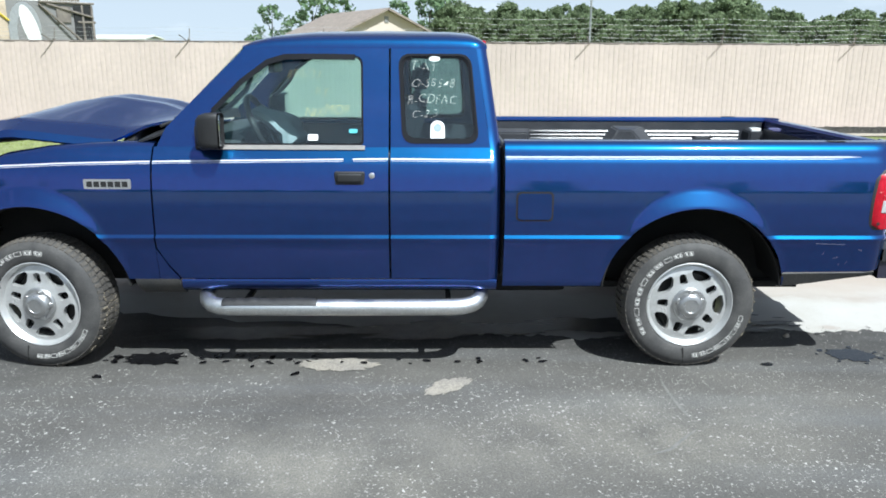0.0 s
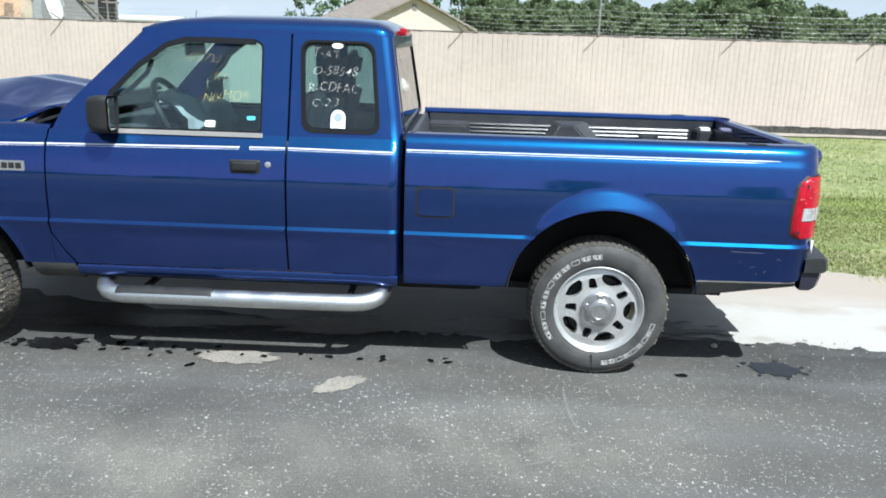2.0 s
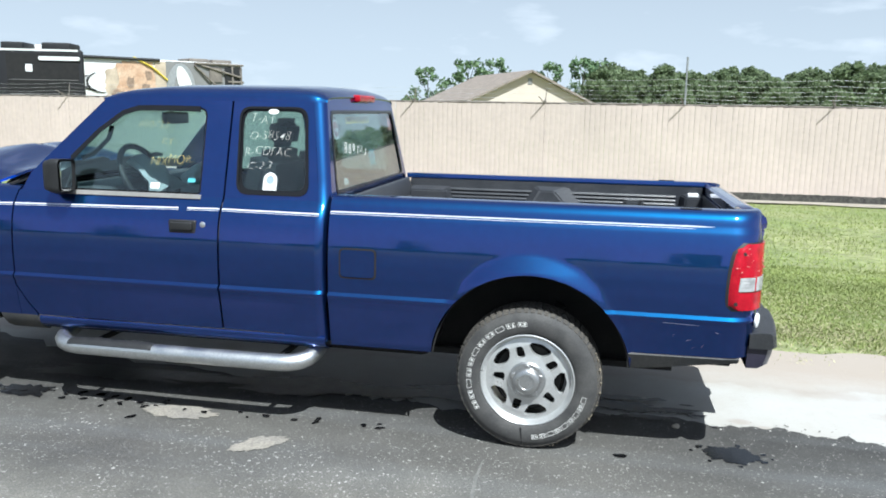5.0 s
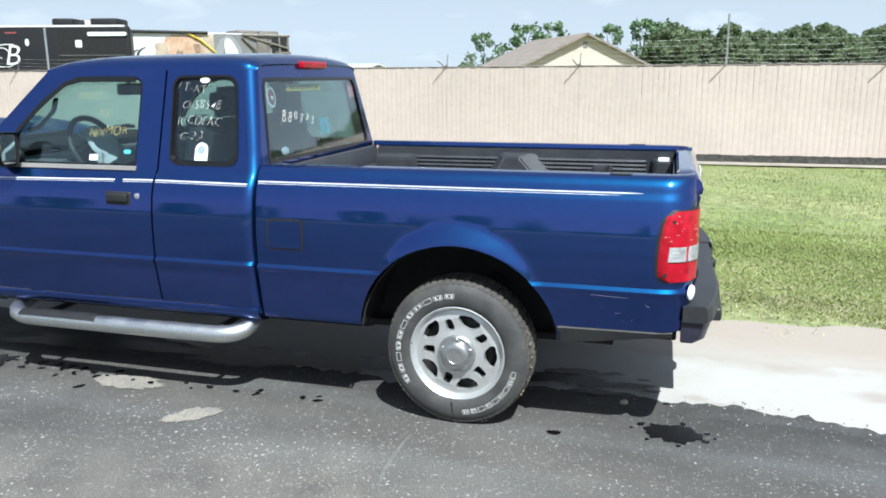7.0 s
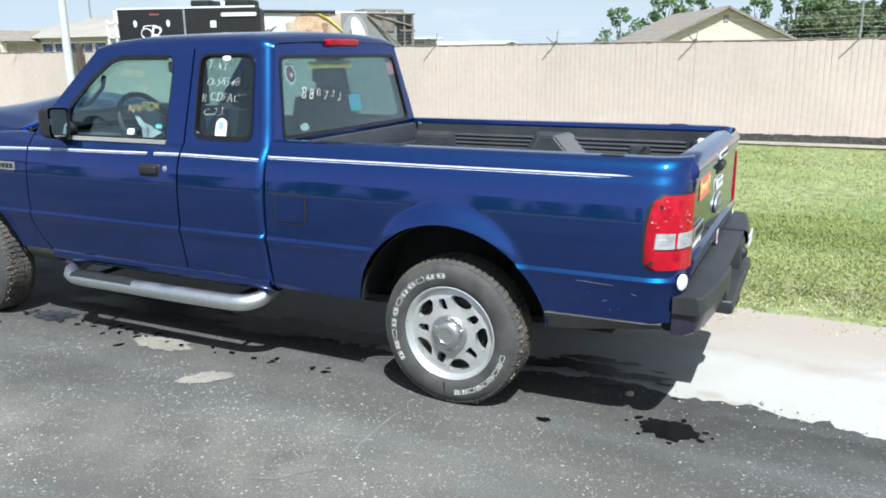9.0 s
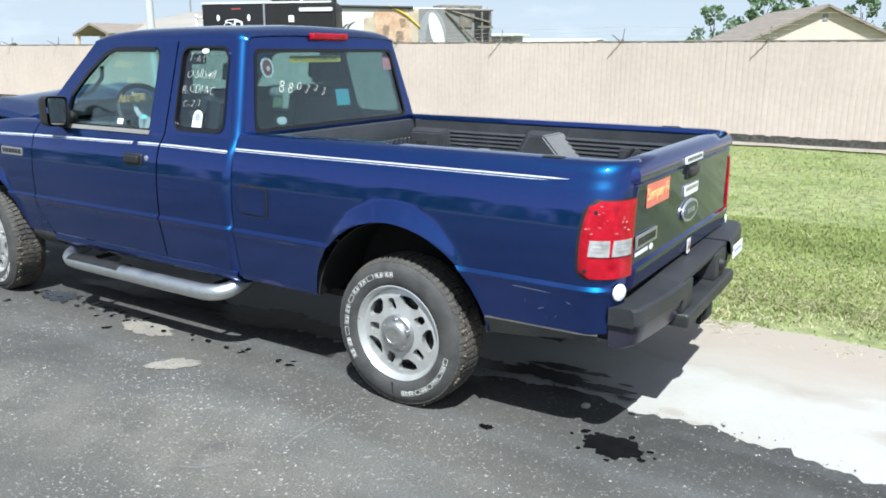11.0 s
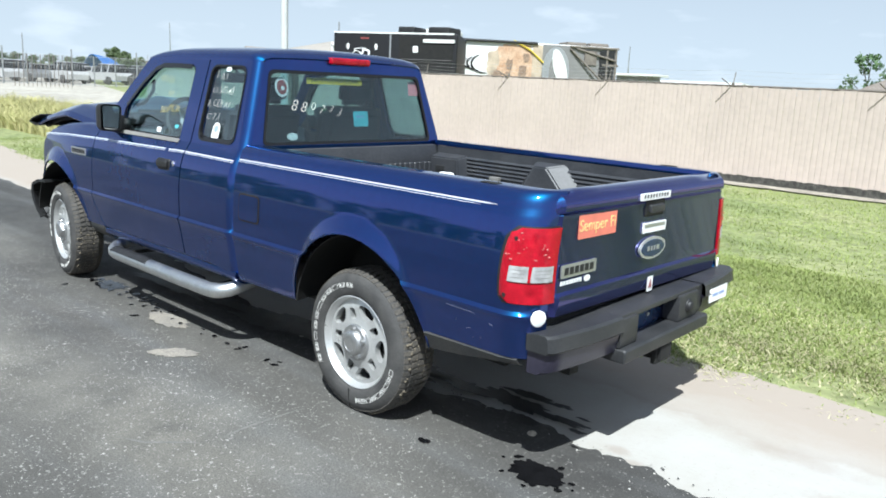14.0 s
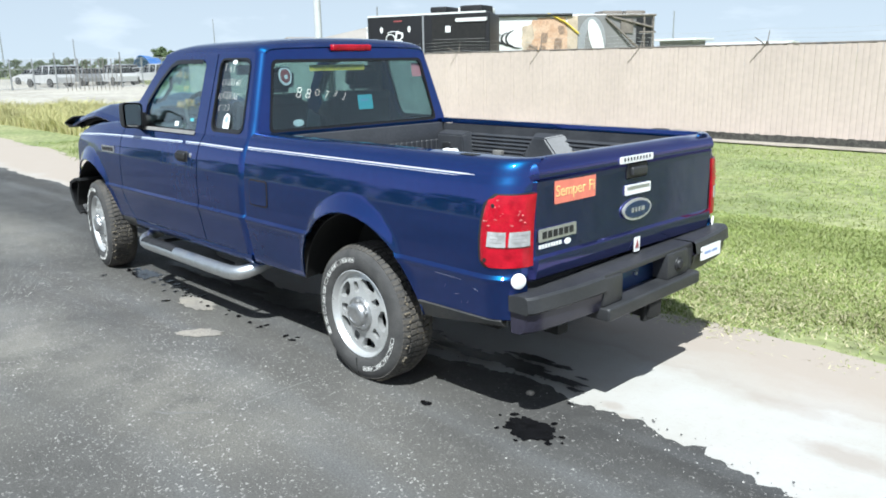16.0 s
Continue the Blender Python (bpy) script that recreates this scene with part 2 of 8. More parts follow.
def gate_paint():
    """Car paint made more violet under a thin uneven film, painting in tailgate reflections."""
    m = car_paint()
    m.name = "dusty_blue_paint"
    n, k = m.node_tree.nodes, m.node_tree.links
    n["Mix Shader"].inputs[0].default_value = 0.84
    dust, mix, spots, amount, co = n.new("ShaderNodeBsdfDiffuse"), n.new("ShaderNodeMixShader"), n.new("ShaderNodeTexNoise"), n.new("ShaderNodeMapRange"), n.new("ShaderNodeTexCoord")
    # tan film that tones down the green mirrored on the gate
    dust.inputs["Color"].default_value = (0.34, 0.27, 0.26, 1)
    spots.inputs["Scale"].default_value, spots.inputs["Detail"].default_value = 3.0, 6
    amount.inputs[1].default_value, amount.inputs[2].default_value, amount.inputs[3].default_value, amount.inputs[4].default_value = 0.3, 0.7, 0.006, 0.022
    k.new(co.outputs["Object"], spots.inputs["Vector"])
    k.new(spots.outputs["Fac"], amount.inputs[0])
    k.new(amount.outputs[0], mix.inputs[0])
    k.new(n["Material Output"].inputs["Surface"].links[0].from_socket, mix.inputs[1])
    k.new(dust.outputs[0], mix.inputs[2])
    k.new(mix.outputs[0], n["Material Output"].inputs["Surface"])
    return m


PAINT_GATE = gate_paint()
BLACK = material("black_trim_plastic", (0.018, 0.018, 0.019), 0.55, vary=0.4, scale=12, fine=0.2, bump=0.15, bump_scale=500)
DARK = material("dark_underbody", (0.007, 0.007, 0.007), 0.85, vary=0.5, scale=9, fine=0.3, tint=(0.014, 0.013, 0.012))
LINER = material("black_bed_liner", (0.030, 0.032, 0.037), 0.29, vary=0.4, scale=5, fine=0.2, tint=(0.052, 0.053, 0.058), bump=0.2, bump_scale=260)
LINER_DULL = material("dull_bed_liner", (0.030, 0.032, 0.037), 0.5, vary=0.4, scale=5, fine=0.2, tint=(0.048, 0.049, 0.054), bump=0.2, bump_scale=260)
BUMPER = material("black_bumper_plastic", (0.022, 0.023, 0.025), 0.48, vary=0.3, scale=7, fine=0.2, tint=(0.036, 0.036, 0.038), bump=0.2, bump_scale=420)
VALANCE = material("weathered_grey_valance", (0.032, 0.033, 0.035), 0.62, vary=0.4, scale=9, fine=0.3, tint=(0.055, 0.052, 0.047), bump=0.2)
RUBBER = material("tyre_rubber", (0.034, 0.033, 0.033), 0.72, vary=0.35, scale=10, fine=0.15, tint=(0.075, 0.072, 0.068), bump=0.2, bump_scale=90)
SCUFF = material("pale_scratch", (0.13, 0.16, 0.24), 0.6, vary=0.3, scale=60)
TREAD = material("dusty_tread_rubber", (0.045, 0.042, 0.039), 0.85, vary=0.5, scale=9, fine=0.4, tint=(0.095, 0.084, 0.07), bump=0.35, bump_scale=140)
LETTER = material("white_tyre_lettering", (0.72, 0.71, 0.67), 0.6, vary=0.3, scale=40)
ALLOY = material("silver_alloy", (0.60, 0.60, 0.59), 0.36, 0.6, vary=0.15, scale=14, fine=0.08, rough_vary=0.1)
HUB = material("dull_chrome_cap", (0.50, 0.50, 0.50), 0.34, 0.85, vary=0.3, scale=22, fine=0.1, rough_vary=0.12)
CHROME_WORN = material("brushed_steel_tube", (0.72, 0.73, 0.73), 0.42, 1.0, vary=0.25, scale=8, fine=0.1, rough_vary=0.1)
POLE = material("pale_concrete_pole", (0.52, 0.53, 0.53), 0.8, vary=0.15, scale=3, fine=0.1)
STEEL = material("galvanised_steel", (0.42, 0.43, 0.43), 0.5, 0.7, vary=0.3, scale=6, fine=0.1)
RED = material("red_lamp_plastic", (0.25, 0.002, 0.010), 0.2, vary=0.7, scale=22, fine=0.25, tint=(0.44, 0.006, 0.020), bump=0.3, bump_scale=110, coat=0.3)
RED.node_tree.nodes["Principled BSDF"].inputs["Specular IOR Level"].default_value = 0.22
REDGLINT = material("pink_lamp_glints", (0.80, 0.30, 0.28), 0.15, 0.3, vary=0.6, scale=120, tint=(0.50, 0.04, 0.05))
REDDARK = material("dark_red_plastic", (0.09, 0.002, 0.004), 0.3, vary=0.3, scale=30)
SKIRT_PAINT = material("dark_bumper_enamel", (0.018, 0.017, 0.032), 0.30, vary=0.3, scale=6, fine=0.15, tint=(0.030, 0.027, 0.042))
SMOKE = material("smoked_black_plastic", (0.008, 0.008, 0.009), 0.22, vary=0.3, scale=12)
CLEARLAMP = material("clear_lamp_plastic", (0.44, 0.44, 0.44), 0.12, bump=0.3, bump_scale=60, vary=0.45, scale=30, coat=0.6)
WHITE = material("white_vinyl", (0.82, 0.82, 0.80), 0.5, vary=0.08, scale=20)
STRIPE = material("white_pinstripe", (0.60, 0.64, 0.70), 0.35, vary=0.06, scale=12)
SILVER = material("silver_badge", (0.55, 0.55, 0.56), 0.3, 0.7, vary=0.2, scale=20)
GREYTRIM = material("grey_belt_moulding", (0.20, 0.192, 0.18), 0.55, vary=0.2, scale=15, fine=0.1)
CLOTH = material("dark_grey_seat_cloth", (0.040, 0.042, 0.048), 0.9, vary=0.3, scale=12, fine=0.25, bump=0.3, bump_scale=300)
CABIN = material("grey_cabin_plastic", (0.055, 0.057, 0.062), 0.7, vary=0.25, scale=7, fine=0.1, bump=0.1)
AIRBAG = material("pale_airbag_cloth", (0.32, 0.33, 0.35), 0.9, vary=0.2, scale=12, bump=0.3, bump_scale=60)
GLASS = glass("clear_window_glass", (0.80, 0.93, 0.92))
GLASS_QUARTER = glass("dark_quarter_glass", (0.62, 0.74, 0.75))
GLASS_DARK = glass("tinted_window_glass", (0.60, 0.73, 0.75))
MIRROR = material("mirror_glass", (0.72, 0.74, 0.75), 0.03, 1.0, vary=0.03, scale=6)
CHALK = material("window_chalk_paint", (0.80, 0.80, 0.74), 0.8, vary=0.2, scale=60)
YELLOW = material("yellow_vinyl", (0.66, 0.50, 0.06), 0.5, vary=0.1, scale=20)
YELLOWCHALK = material("yellow_window_paint", (0.72, 0.65, 0.26), 0.8, vary=0.2, scale=60)
YELLOWFAINT = material("faded_window_paint", (0.55, 0.51, 0.22), 0.85, vary=0.4, scale=60)
ORANGE = material("orange_sticker", (0.78, 0.22, 0.15), 0.5, vary=0.15, scale=20)
CREAM = material("pale_yellow_print", (0.85, 0.62, 0.25), 0.5, vary=0.1, scale=20)
PINK = material("pink_sticker", (0.85, 0.30, 0.32), 0.5, vary=0.1, scale=20)
TEAL = material("teal_sticker", (0.12, 0.48, 0.54), 0.5, vary=0.15, scale=20)
REDPRINT = material("red_print", (0.30, 0.075, 0.075), 0.5, vary=0.15, scale=20)
BLUEPRINT = material("pale_blue_print", (0.30, 0.38, 0.62), 0.5, vary=0.15, scale=20)
NAVY = material("navy_enamel", (0.012, 0.03, 0.10), 0.25, 0.1, vary=0.1, scale=20, coat=0.6)

# ---- ground ----
def level(x, y):
    """The lie of the land: flat all round, but for a shallow swale in the grass."""
    return -0.05 * math.exp(-((y - 5.5) / 1.6) ** 2) * smooth01(-16.0, -8.0, x)


def axis_steps(spans):
    out = []
    for a, b, step in spans:
        n = max(1, round((b - a) / step))
        out += [a + (b - a) * i / n for i in range(n)]
    return out + [spans[-1][1]]


def asphalt():
    m = bpy.data.materials.new("worn_asphalt")
    m.use_nodes = True
    n, k = m.node_tree.nodes, m.node_tree.links
    b = n["Principled BSDF"]
    co = n.new("ShaderNodeTexCoord")

    def noise_at(scale, detail, rough=0.55):
        t = n.new("ShaderNodeTexNoise")
        t.inputs["Scale"].default_value, t.inputs["Detail"].default_value, t.inputs["Roughness"].default_value = scale, detail, rough
        k.new(co.outputs["Object"], t.inputs["Vector"])
        return t.outputs["Fac"]

    def ranged(src, a, c, lo=0.0, hi=1.0):
        r = n.new("ShaderNodeMapRange")
        for i, v in enumerate((a, c, lo, hi)):
            r.inputs[i + 1].default_value = v
        k.new(src, r.inputs[0])
        return r.outputs[0]

    def mixed(fac, c1, c2):
        x = n.new("ShaderNodeMixRGB")
        k.new(fac, x.inputs[0])
        for i, c in ((1, c1), (2, c2)):
            if isinstance(c, tuple):
                x.inputs[i].default_value = (*c, 1)
            else:
                k.new(c, x.inputs[i])
        return x.outputs[0]

    def times(a, c):
        x = n.new("ShaderNodeMath")
        x.operation = "MULTIPLY"
        k.new(a, x.inputs[0])
        if isinstance(c, float):
            x.inputs[1].default_value = c
        else:
            k.new(c, x.inputs[1])
        return x.outputs[0]

    dusty = ranged(noise_at(0.7, 6, 0.5), 0.35, 0.72)
    base = mixed(dusty, (0.078, 0.075, 0.070), (0.150, 0.142, 0.128))
    # asphalt toned blacker along the road's edge, partly to paint in the truck's shade
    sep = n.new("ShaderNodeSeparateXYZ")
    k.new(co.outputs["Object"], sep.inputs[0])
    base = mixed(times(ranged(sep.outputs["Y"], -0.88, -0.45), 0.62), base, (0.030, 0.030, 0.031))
    base = mixed(times(ranged(noise_at(6.0, 8, 0.72), 0.45, 0.72), 0.22), base, (0.19, 0.183, 0.17))
    long = n.new("ShaderNodeMapping")
    long.inputs["Scale"].default_value = (0.18, 1.6, 1.0)
    k.new(co.outputs["Object"], long.inputs["Vector"])
    streak = n.new("ShaderNodeTexNoise")
    streak.inputs["Scale"].default_value, streak.inputs["Detail"].default_value = 2.0, 4
    k.new(long.outputs[0], streak.inputs["Vector"])
    base = mixed(times(ranged(streak.outputs["Fac"], 0.48, 0.72), 0.4), base, (0.19, 0.195, 0.20))
    # dusty spills with soft, broken edges
    for cx, cy, rx, ry, amount in ((1.15, -1.50, 1.05, 0.50, 0.78), (-0.25, -1.75, 1.1, 0.45, 0.75), (0.10, -2.3, 1.5, 0.6, 0.5), (2.2, -1.15, 0.6, 0.25, 0.25), (-3.6, -1.0, 1.6, 0.7, 0.45)):
        shift = n.new("ShaderNodeMapping")
        shift.inputs["Location"].default_value = (-cx / rx, -cy / ry, 0)
        shift.inputs["Scale"].default_value = (1 / rx, 1 / ry, 0.0)
        k.new(co.outputs["Object"], shift.inputs["Vector"])
        far = n.new("ShaderNodeVectorMath")
        far.operation = "LENGTH"
        k.new(shift.outputs[0], far.inputs[0])
        spill = times(times(ranged(far.outputs["Value"], 1.0, 0.1), ranged(noise_at(3.1, 6, 0.65), 0.22, 0.66)), amount)
        base = mixed(spill, base, (0.30, 0.280, 0.238))
    base = mixed(times(ranged(noise_at(120, 5, 0.8), 0.40, 0.62), 0.60), base, (0.034, 0.033, 0.032))
    wob = n.new("ShaderNodeTexNoise")
    wob.inputs["Scale"].default_value, wob.inputs["Detail"].default_value = 70.0, 3
    k.new(co.outputs["Object"], wob.inputs["Vector"])
    bent = n.new("ShaderNodeVectorMath")
    bent.operation = "MULTIPLY_ADD"
    bent.inputs[1].default_value = (0.034, 0.034, 0.034)
    k.new(wob.outputs["Color"], bent.inputs[0])
    k.new(co.outputs["Object"], bent.inputs[2])
    vor = n.new("ShaderNodeTexVoronoi")
    vor.inputs["Scale"].default_value = 38.0
    k.new(bent.outputs[0], vor.inputs["Vector"])
    lit = ranged(vor.outputs["Distance"], 0.27, 0.17)
    pick = n.new("ShaderNodeSeparateColor")
    k.new(vor.outputs["Color"], pick.inputs[0])
    chosen = ranged(pick.outputs[0], 0.64, 0.78)
    # the chips lie thickest along the middle of the lane
    lane = ranged(sep.outputs["Y"], -0.35, -1.15, 0.25, 1.0)
    thick = times(ranged(noise_at(2.1, 4), 0.36, 0.6, 0.10, 1.0), lane)
    base = mixed(times(times(lit, chosen), thick), base, (0.43, 0.415, 0.385))
    vor2 = n.new("ShaderNodeTexVoronoi")
    vor2.inputs["Scale"].default_value = 80.0
    k.new(bent.outputs[0], vor2.inputs["Vector"])
    pick2 = n.new("ShaderNodeSeparateColor")
    k.new(vor2.outputs["Color"], pick2.inputs[0])
    base = mixed(times(times(ranged(vor2.outputs["Distance"], 0.36, 0.22), ranged(pick2.outputs[1], 0.66, 0.74)), times(ranged(noise_at(1.9, 4, 0.6), 0.36, 0.6, 0.2, 1.0), lane)), base, (0.37, 0.355, 0.33))
    k.new(base, b.inputs["Base Color"])
    k.new(ranged(noise_at(1.1, 4), 0.35, 0.7, 0.62, 0.92), b.inputs["Roughness"])
    b.inputs["Specular IOR Level"].default_value = 0.2
    bp = n.new("ShaderNodeBump")
    bp.inputs["Strength"].default_value, bp.inputs["Distance"].default_value = 0.6, 0.006
    k.new(noise_at(75, 5, 0.7), bp.inputs["Height"])
    k.new(bp.outputs["Normal"], b.inputs["Normal"])
    return m


ASPHALT = asphalt()


def limestone():
    """Near-white limestone dust by the road, tan and pinkish soil towards the grass, with a few damp stains."""
    m = bpy.data.materials.new("pale_limestone_dust")
    m.use_nodes = True
    n, k = m.node_tree.nodes, m.node_tree.links
    b = n["Principled BSDF"]
    b.inputs["Roughness"].default_value = 0.95
    co = n.new("ShaderNodeTexCoord")

    def noise_at(scale, detail):
        t = n.new("ShaderNodeTexNoise")
        t.inputs["Scale"].default_value, t.inputs["Detail"].default_value, t.inputs["Roughness"].default_value = scale, detail, 0.62
        k.new(co.outputs["Object"], t.inputs["Vector"])
        return t.outputs["Fac"]

    def ranged(src, a, c, lo=0.0, hi=1.0):
        r = n.new("ShaderNodeMapRange")
        for i, v in enumerate((a, c, lo, hi)):
            r.inputs[i + 1].default_value = v
        k.new(src, r.inputs[0])
        return r.outputs[0]

    def maths(op, a, c):
        x = n.new("ShaderNodeMath")
        x.operation = op
        for i, v in enumerate((a, c)):
            if isinstance(v, float):
                x.inputs[i].default_value = v
            else:
                k.new(v, x.inputs[i])
        return x.outputs[0]

    def mixed(fac, c1, c2):
        x = n.new("ShaderNodeMixRGB")
        k.new(fac, x.inputs[0])
        for i, c in ((1, c1), (2, c2)):
            if isinstance(c, tuple):
                x.inputs[i].default_value = (*c, 1)
            else:
                k.new(c, x.inputs[i])
        return x.outputs[0]

    sep = n.new("ShaderNodeSeparateXYZ")
    k.new(co.outputs["Object"], sep.inputs[0])
    wander = maths("MULTIPLY", noise_at(1.7, 6), 0.7)
    y = maths("ADD", sep.outputs["Y"], wander)
    base = mixed(ranged(noise_at(2.3, 7), 0.35, 0.68), (0.405, 0.394, 0.374), (0.360, 0.342, 0.308))
    base = mixed(maths("MULTIPLY", ranged(y, 0.60, 1.05), 0.85), base, (0.315, 0.262, 0.215))
    base = mixed(maths("MULTIPLY", ranged(y, 0.72, 0.78), maths("MULTIPLY", ranged(y, 0.86, 0.78), 0.22)), base, (0.24, 0.20, 0.165))
    for cx, cy, rx, ry, amount in ((3.54, 0.03, 0.24, 0.10, 0.6), (3.9, 0.0, 0.18, 0.08, 0.5), (2.63, -0.20, 0.07, 0.05, 0.5), (2.75, -0.26, 0.05, 0.04, 0.45), (3.2, 0.32, 0.35, 0.08, 0.3)):
        shift = n.new("ShaderNodeMapping")
        shift.inputs["Location"].default_value = (-cx / rx, -cy / ry, 0)
        shift.inputs["Scale"].default_value = (1 / rx, 1 / ry, 0.0)
        k.new(co.outputs["Object"], shift.inputs["Vector"])
        far = n.new("ShaderNodeVectorMath")
        far.operation = "LENGTH"
        k.new(shift.outputs[0], far.inputs[0])
        rough = maths("ADD", far.outputs["Value"], maths("MULTIPLY", noise_at(9.0, 4), 0.9))
        base = mixed(maths("MULTIPLY", ranged(rough, 1.5, 0.9), amount), base, (0.27, 0.225, 0.19))
    base = mixed(maths("MULTIPLY", ranged(noise_at(55.0, 4), 0.56, 0.72), 0.30), base, (0.30, 0.26, 0.22))
    k.new(base, b.inputs["Base Color"])
    bp = n.new("ShaderNodeBump")
    bp.inputs["Strength"].default_value, bp.inputs["Distance"].default_value = 0.35, 0.006
    k.new(noise_at(38.0, 6), bp.inputs["Height"])
    k.new(bp.outputs["Normal"], b.inputs["Normal"])
    return m


DIRT = limestone()
SOIL = material("grassy_soil", (0.15, 0.185, 0.065), 0.95, vary=0.4, scale=0.7, fine=0.35, tint=(0.26, 0.265, 0.125), bump=0.8, bump_scale=40)
GRAVEL = material("pale_gravel", (0.34, 0.30, 0.245), 0.95, vary=0.3, scale=3, fine=0.3, bump=0.9, bump_scale=60)
PATCH = material("light_cement_patch", (0.265, 0.24, 0.20), 0.9, vary=0.35, scale=7, fine=0.25, tint=(0.20, 0.185, 0.165), bump=0.5, bump_scale=70)
DAMP_SHADE = material("damp_shaded_asphalt", (0.016, 0.016, 0.017), 0.5, vary=0.6, scale=14, fine=0.35, tint=(0.045, 0.044, 0.043), bump=0.4, bump_scale=90)
OIL = material("oil_stain", (0.010, 0.010, 0.011), 0.2, vary=0.5, scale=20, fine=0.3)

# one sheet of land out to the horizon
gx = axis_steps([(-2500, -420, 260), (-420, -60, 30), (-60, -14, 2.0), (-14, 12, 0.8), (12, 60, 4), (60, 420, 40), (420, 2500, 260)])
gy = axis_steps([(-2500, -420, 260), (-420, -60, 40), (-60, -12, 4), (-12, 1, 0.8), (1, 12, 0.4), (12, 60, 2), (60, 420, 24), (420, 2500, 260)])
bm = bmesh.new()
grid(bm, [[(x, y, level(x, y) - 0.02 + (0.012 * noise.noise((x * 0.9, y * 0.9, 0)) if 1.6 < y < 12 else 0)) for x in gx] for y in gy])
solo("ground", bm, SOIL, "mown grassy ground with dry yellow patches", "ground", kind="structure")


def wavy_sheet(name, mat, lo, hi, z, label, category, x0=-120.0, x1=60.0, step=0.12):
    """A strip along the road with uneven edges: lo(x) and hi(x) give its sides."""
    bm = bmesh.new()
    xs = axis_steps([(x0, -14, 1.5), (-14, 0.5, step), (0.5, 5.5, min(step, 0.022) if name == "road" else step), (5.5, 9, step), (9, x1, 1.5)]) if x1 > 9 else axis_steps([(x0, x1, step)])
    rows = []
    for x in xs:
        a, c = lo(x), hi(x)
        rows.append([(x, a + (c - a) * j / 8, level(x, a + (c - a) * j / 8) + z) for j in range(9)])
    grid(bm, rows)
    return solo(name, bm, mat, label, category, kind="structure")


def ragged(x, big=0.10, small=0.035, seed=0.0):
    return big * noise.noise((x * 0.7, seed, 0.3)) + small * noise.noise((x * 4.3, seed, 1.7)) + 0.5 * small * noise.noise((x * 13.0, seed, 3.1))


def road_edge(x):
    e = -0.32 if x > 1.2 else -0.32 + 0.85 * smooth01(1.2, -4.5, x)
    return e + ragged(x, 0.16, 0.07, 2.0) + 0.045 * noise.noise((x * 17.0, 5.0, 0.4)) + 0.026 * noise.noise((x * 43.0, 9.0, 0.4))


wavy_sheet("verge", DIRT, lambda x: -0.8, lambda x: 1.12 + 0.09 * max(0, -x) ** 0.9 + ragged(x, 0.15, 0.10, 9.0), -0.006, "pale dusty limestone verge beside the road", "verge")
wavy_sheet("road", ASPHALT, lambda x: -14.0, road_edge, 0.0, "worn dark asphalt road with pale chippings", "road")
wavy_sheet("fence_gravel", GRAVEL, lambda x: 10.3 + ragged(x, 0.2, 0.08, 4.0), lambda x: 11.2, 0.006, "strip of pale gravel along the fence", "gravel", -24, 40, 0.25)


def blob(name, mat, cx, cy, rx, ry, z, seed, label, category, rough=0.35, turn=0.0, n=56):
    """A flat stain or patch with an uneven outline."""
    bm = bmesh.new()
    loop = []
    for i in range(n):
        t = 2 * math.pi * i / n
        k = 1 + rough * (0.7 * noise.noise((math.cos(t) * 1.3 + seed, math.sin(t) * 1.3, seed)) + 0.5 * noise.noise((math.cos(t) * 4 + seed, math.sin(t) * 4, 7)) + 0.35 * noise.noise((math.cos(t) * 9 + seed, math.sin(t) * 9, 3)))
        x, y = rx * k * math.cos(t), ry * k * math.sin(t)
        loop.append(bm.verts.new((cx + x * math.cos(turn) - y * math.sin(turn), cy + x * math.sin(turn) + y * math.cos(turn), z)))
    mid = bm.verts.new((cx, cy, z))
    for i in range(n):
        bm.faces.new((mid, loop[i], loop[(i + 1) % n]))
    return solo(name, bm, mat, label, category, kind="structure")


blob("patch", PATCH, 0.40, -1.03, 0.135, 0.062, 0.004, 1.0, "pale cement patch in the asphalt", "patch", 0.55, 0.7, 80)
blob("patch", PATCH, -0.16, -0.77, 0.20, 0.072, 0.004, 5.0, "pale cement patch in the asphalt", "patch", 0.45, 0.0, 80)
blob("oil_stain", OIL, 2.52, -0.64, 0.12, 0.085, 0.004, 8.0, "dark oil stain on the road", "stain", 0.5, 0.0, 90)
for i, (dx, dy, r) in enumerate(((0.14, -0.05, 0.014), (0.15, 0.03, 0.010), (-0.13, 0.06, 0.016), (-0.10, -0.09, 0.009), (0.05, 0.105, 0.012), (0.18, -0.01, 0.006), (-0.17, 0.01, 0.007), (0.03, -0.12, 0.008))):
    blob("oil_drop", OIL, 2.52 + dx, -0.64 + dy, r * 1.3, r, 0.004, 60.0 + i, "small dark drop on the asphalt", "stain", 0.6, 0.4 * i, 16)
blob("oil_stain", OIL, -1.10, -0.68, 0.15, 0.075, 0.004, 3.0, "dark wet oil stain on the road", "stain", 1.0)
drop_rng = random.Random(77)
for i in range(34):
    x = -1.35 + 1.95 * drop_rng.random()
    r = drop_rng.uniform(0.004, 0.014)
    blob("oil_drop", OIL, x, -0.735 - 0.018 * x + 0.035 * drop_rng.uniform(-1, 1), r * 1.6, r, 0.0046 + 0.0002 * i, 100 + i, "small dark drop on the asphalt", "stain", 0.7, drop_rng.random() * 3, 14)
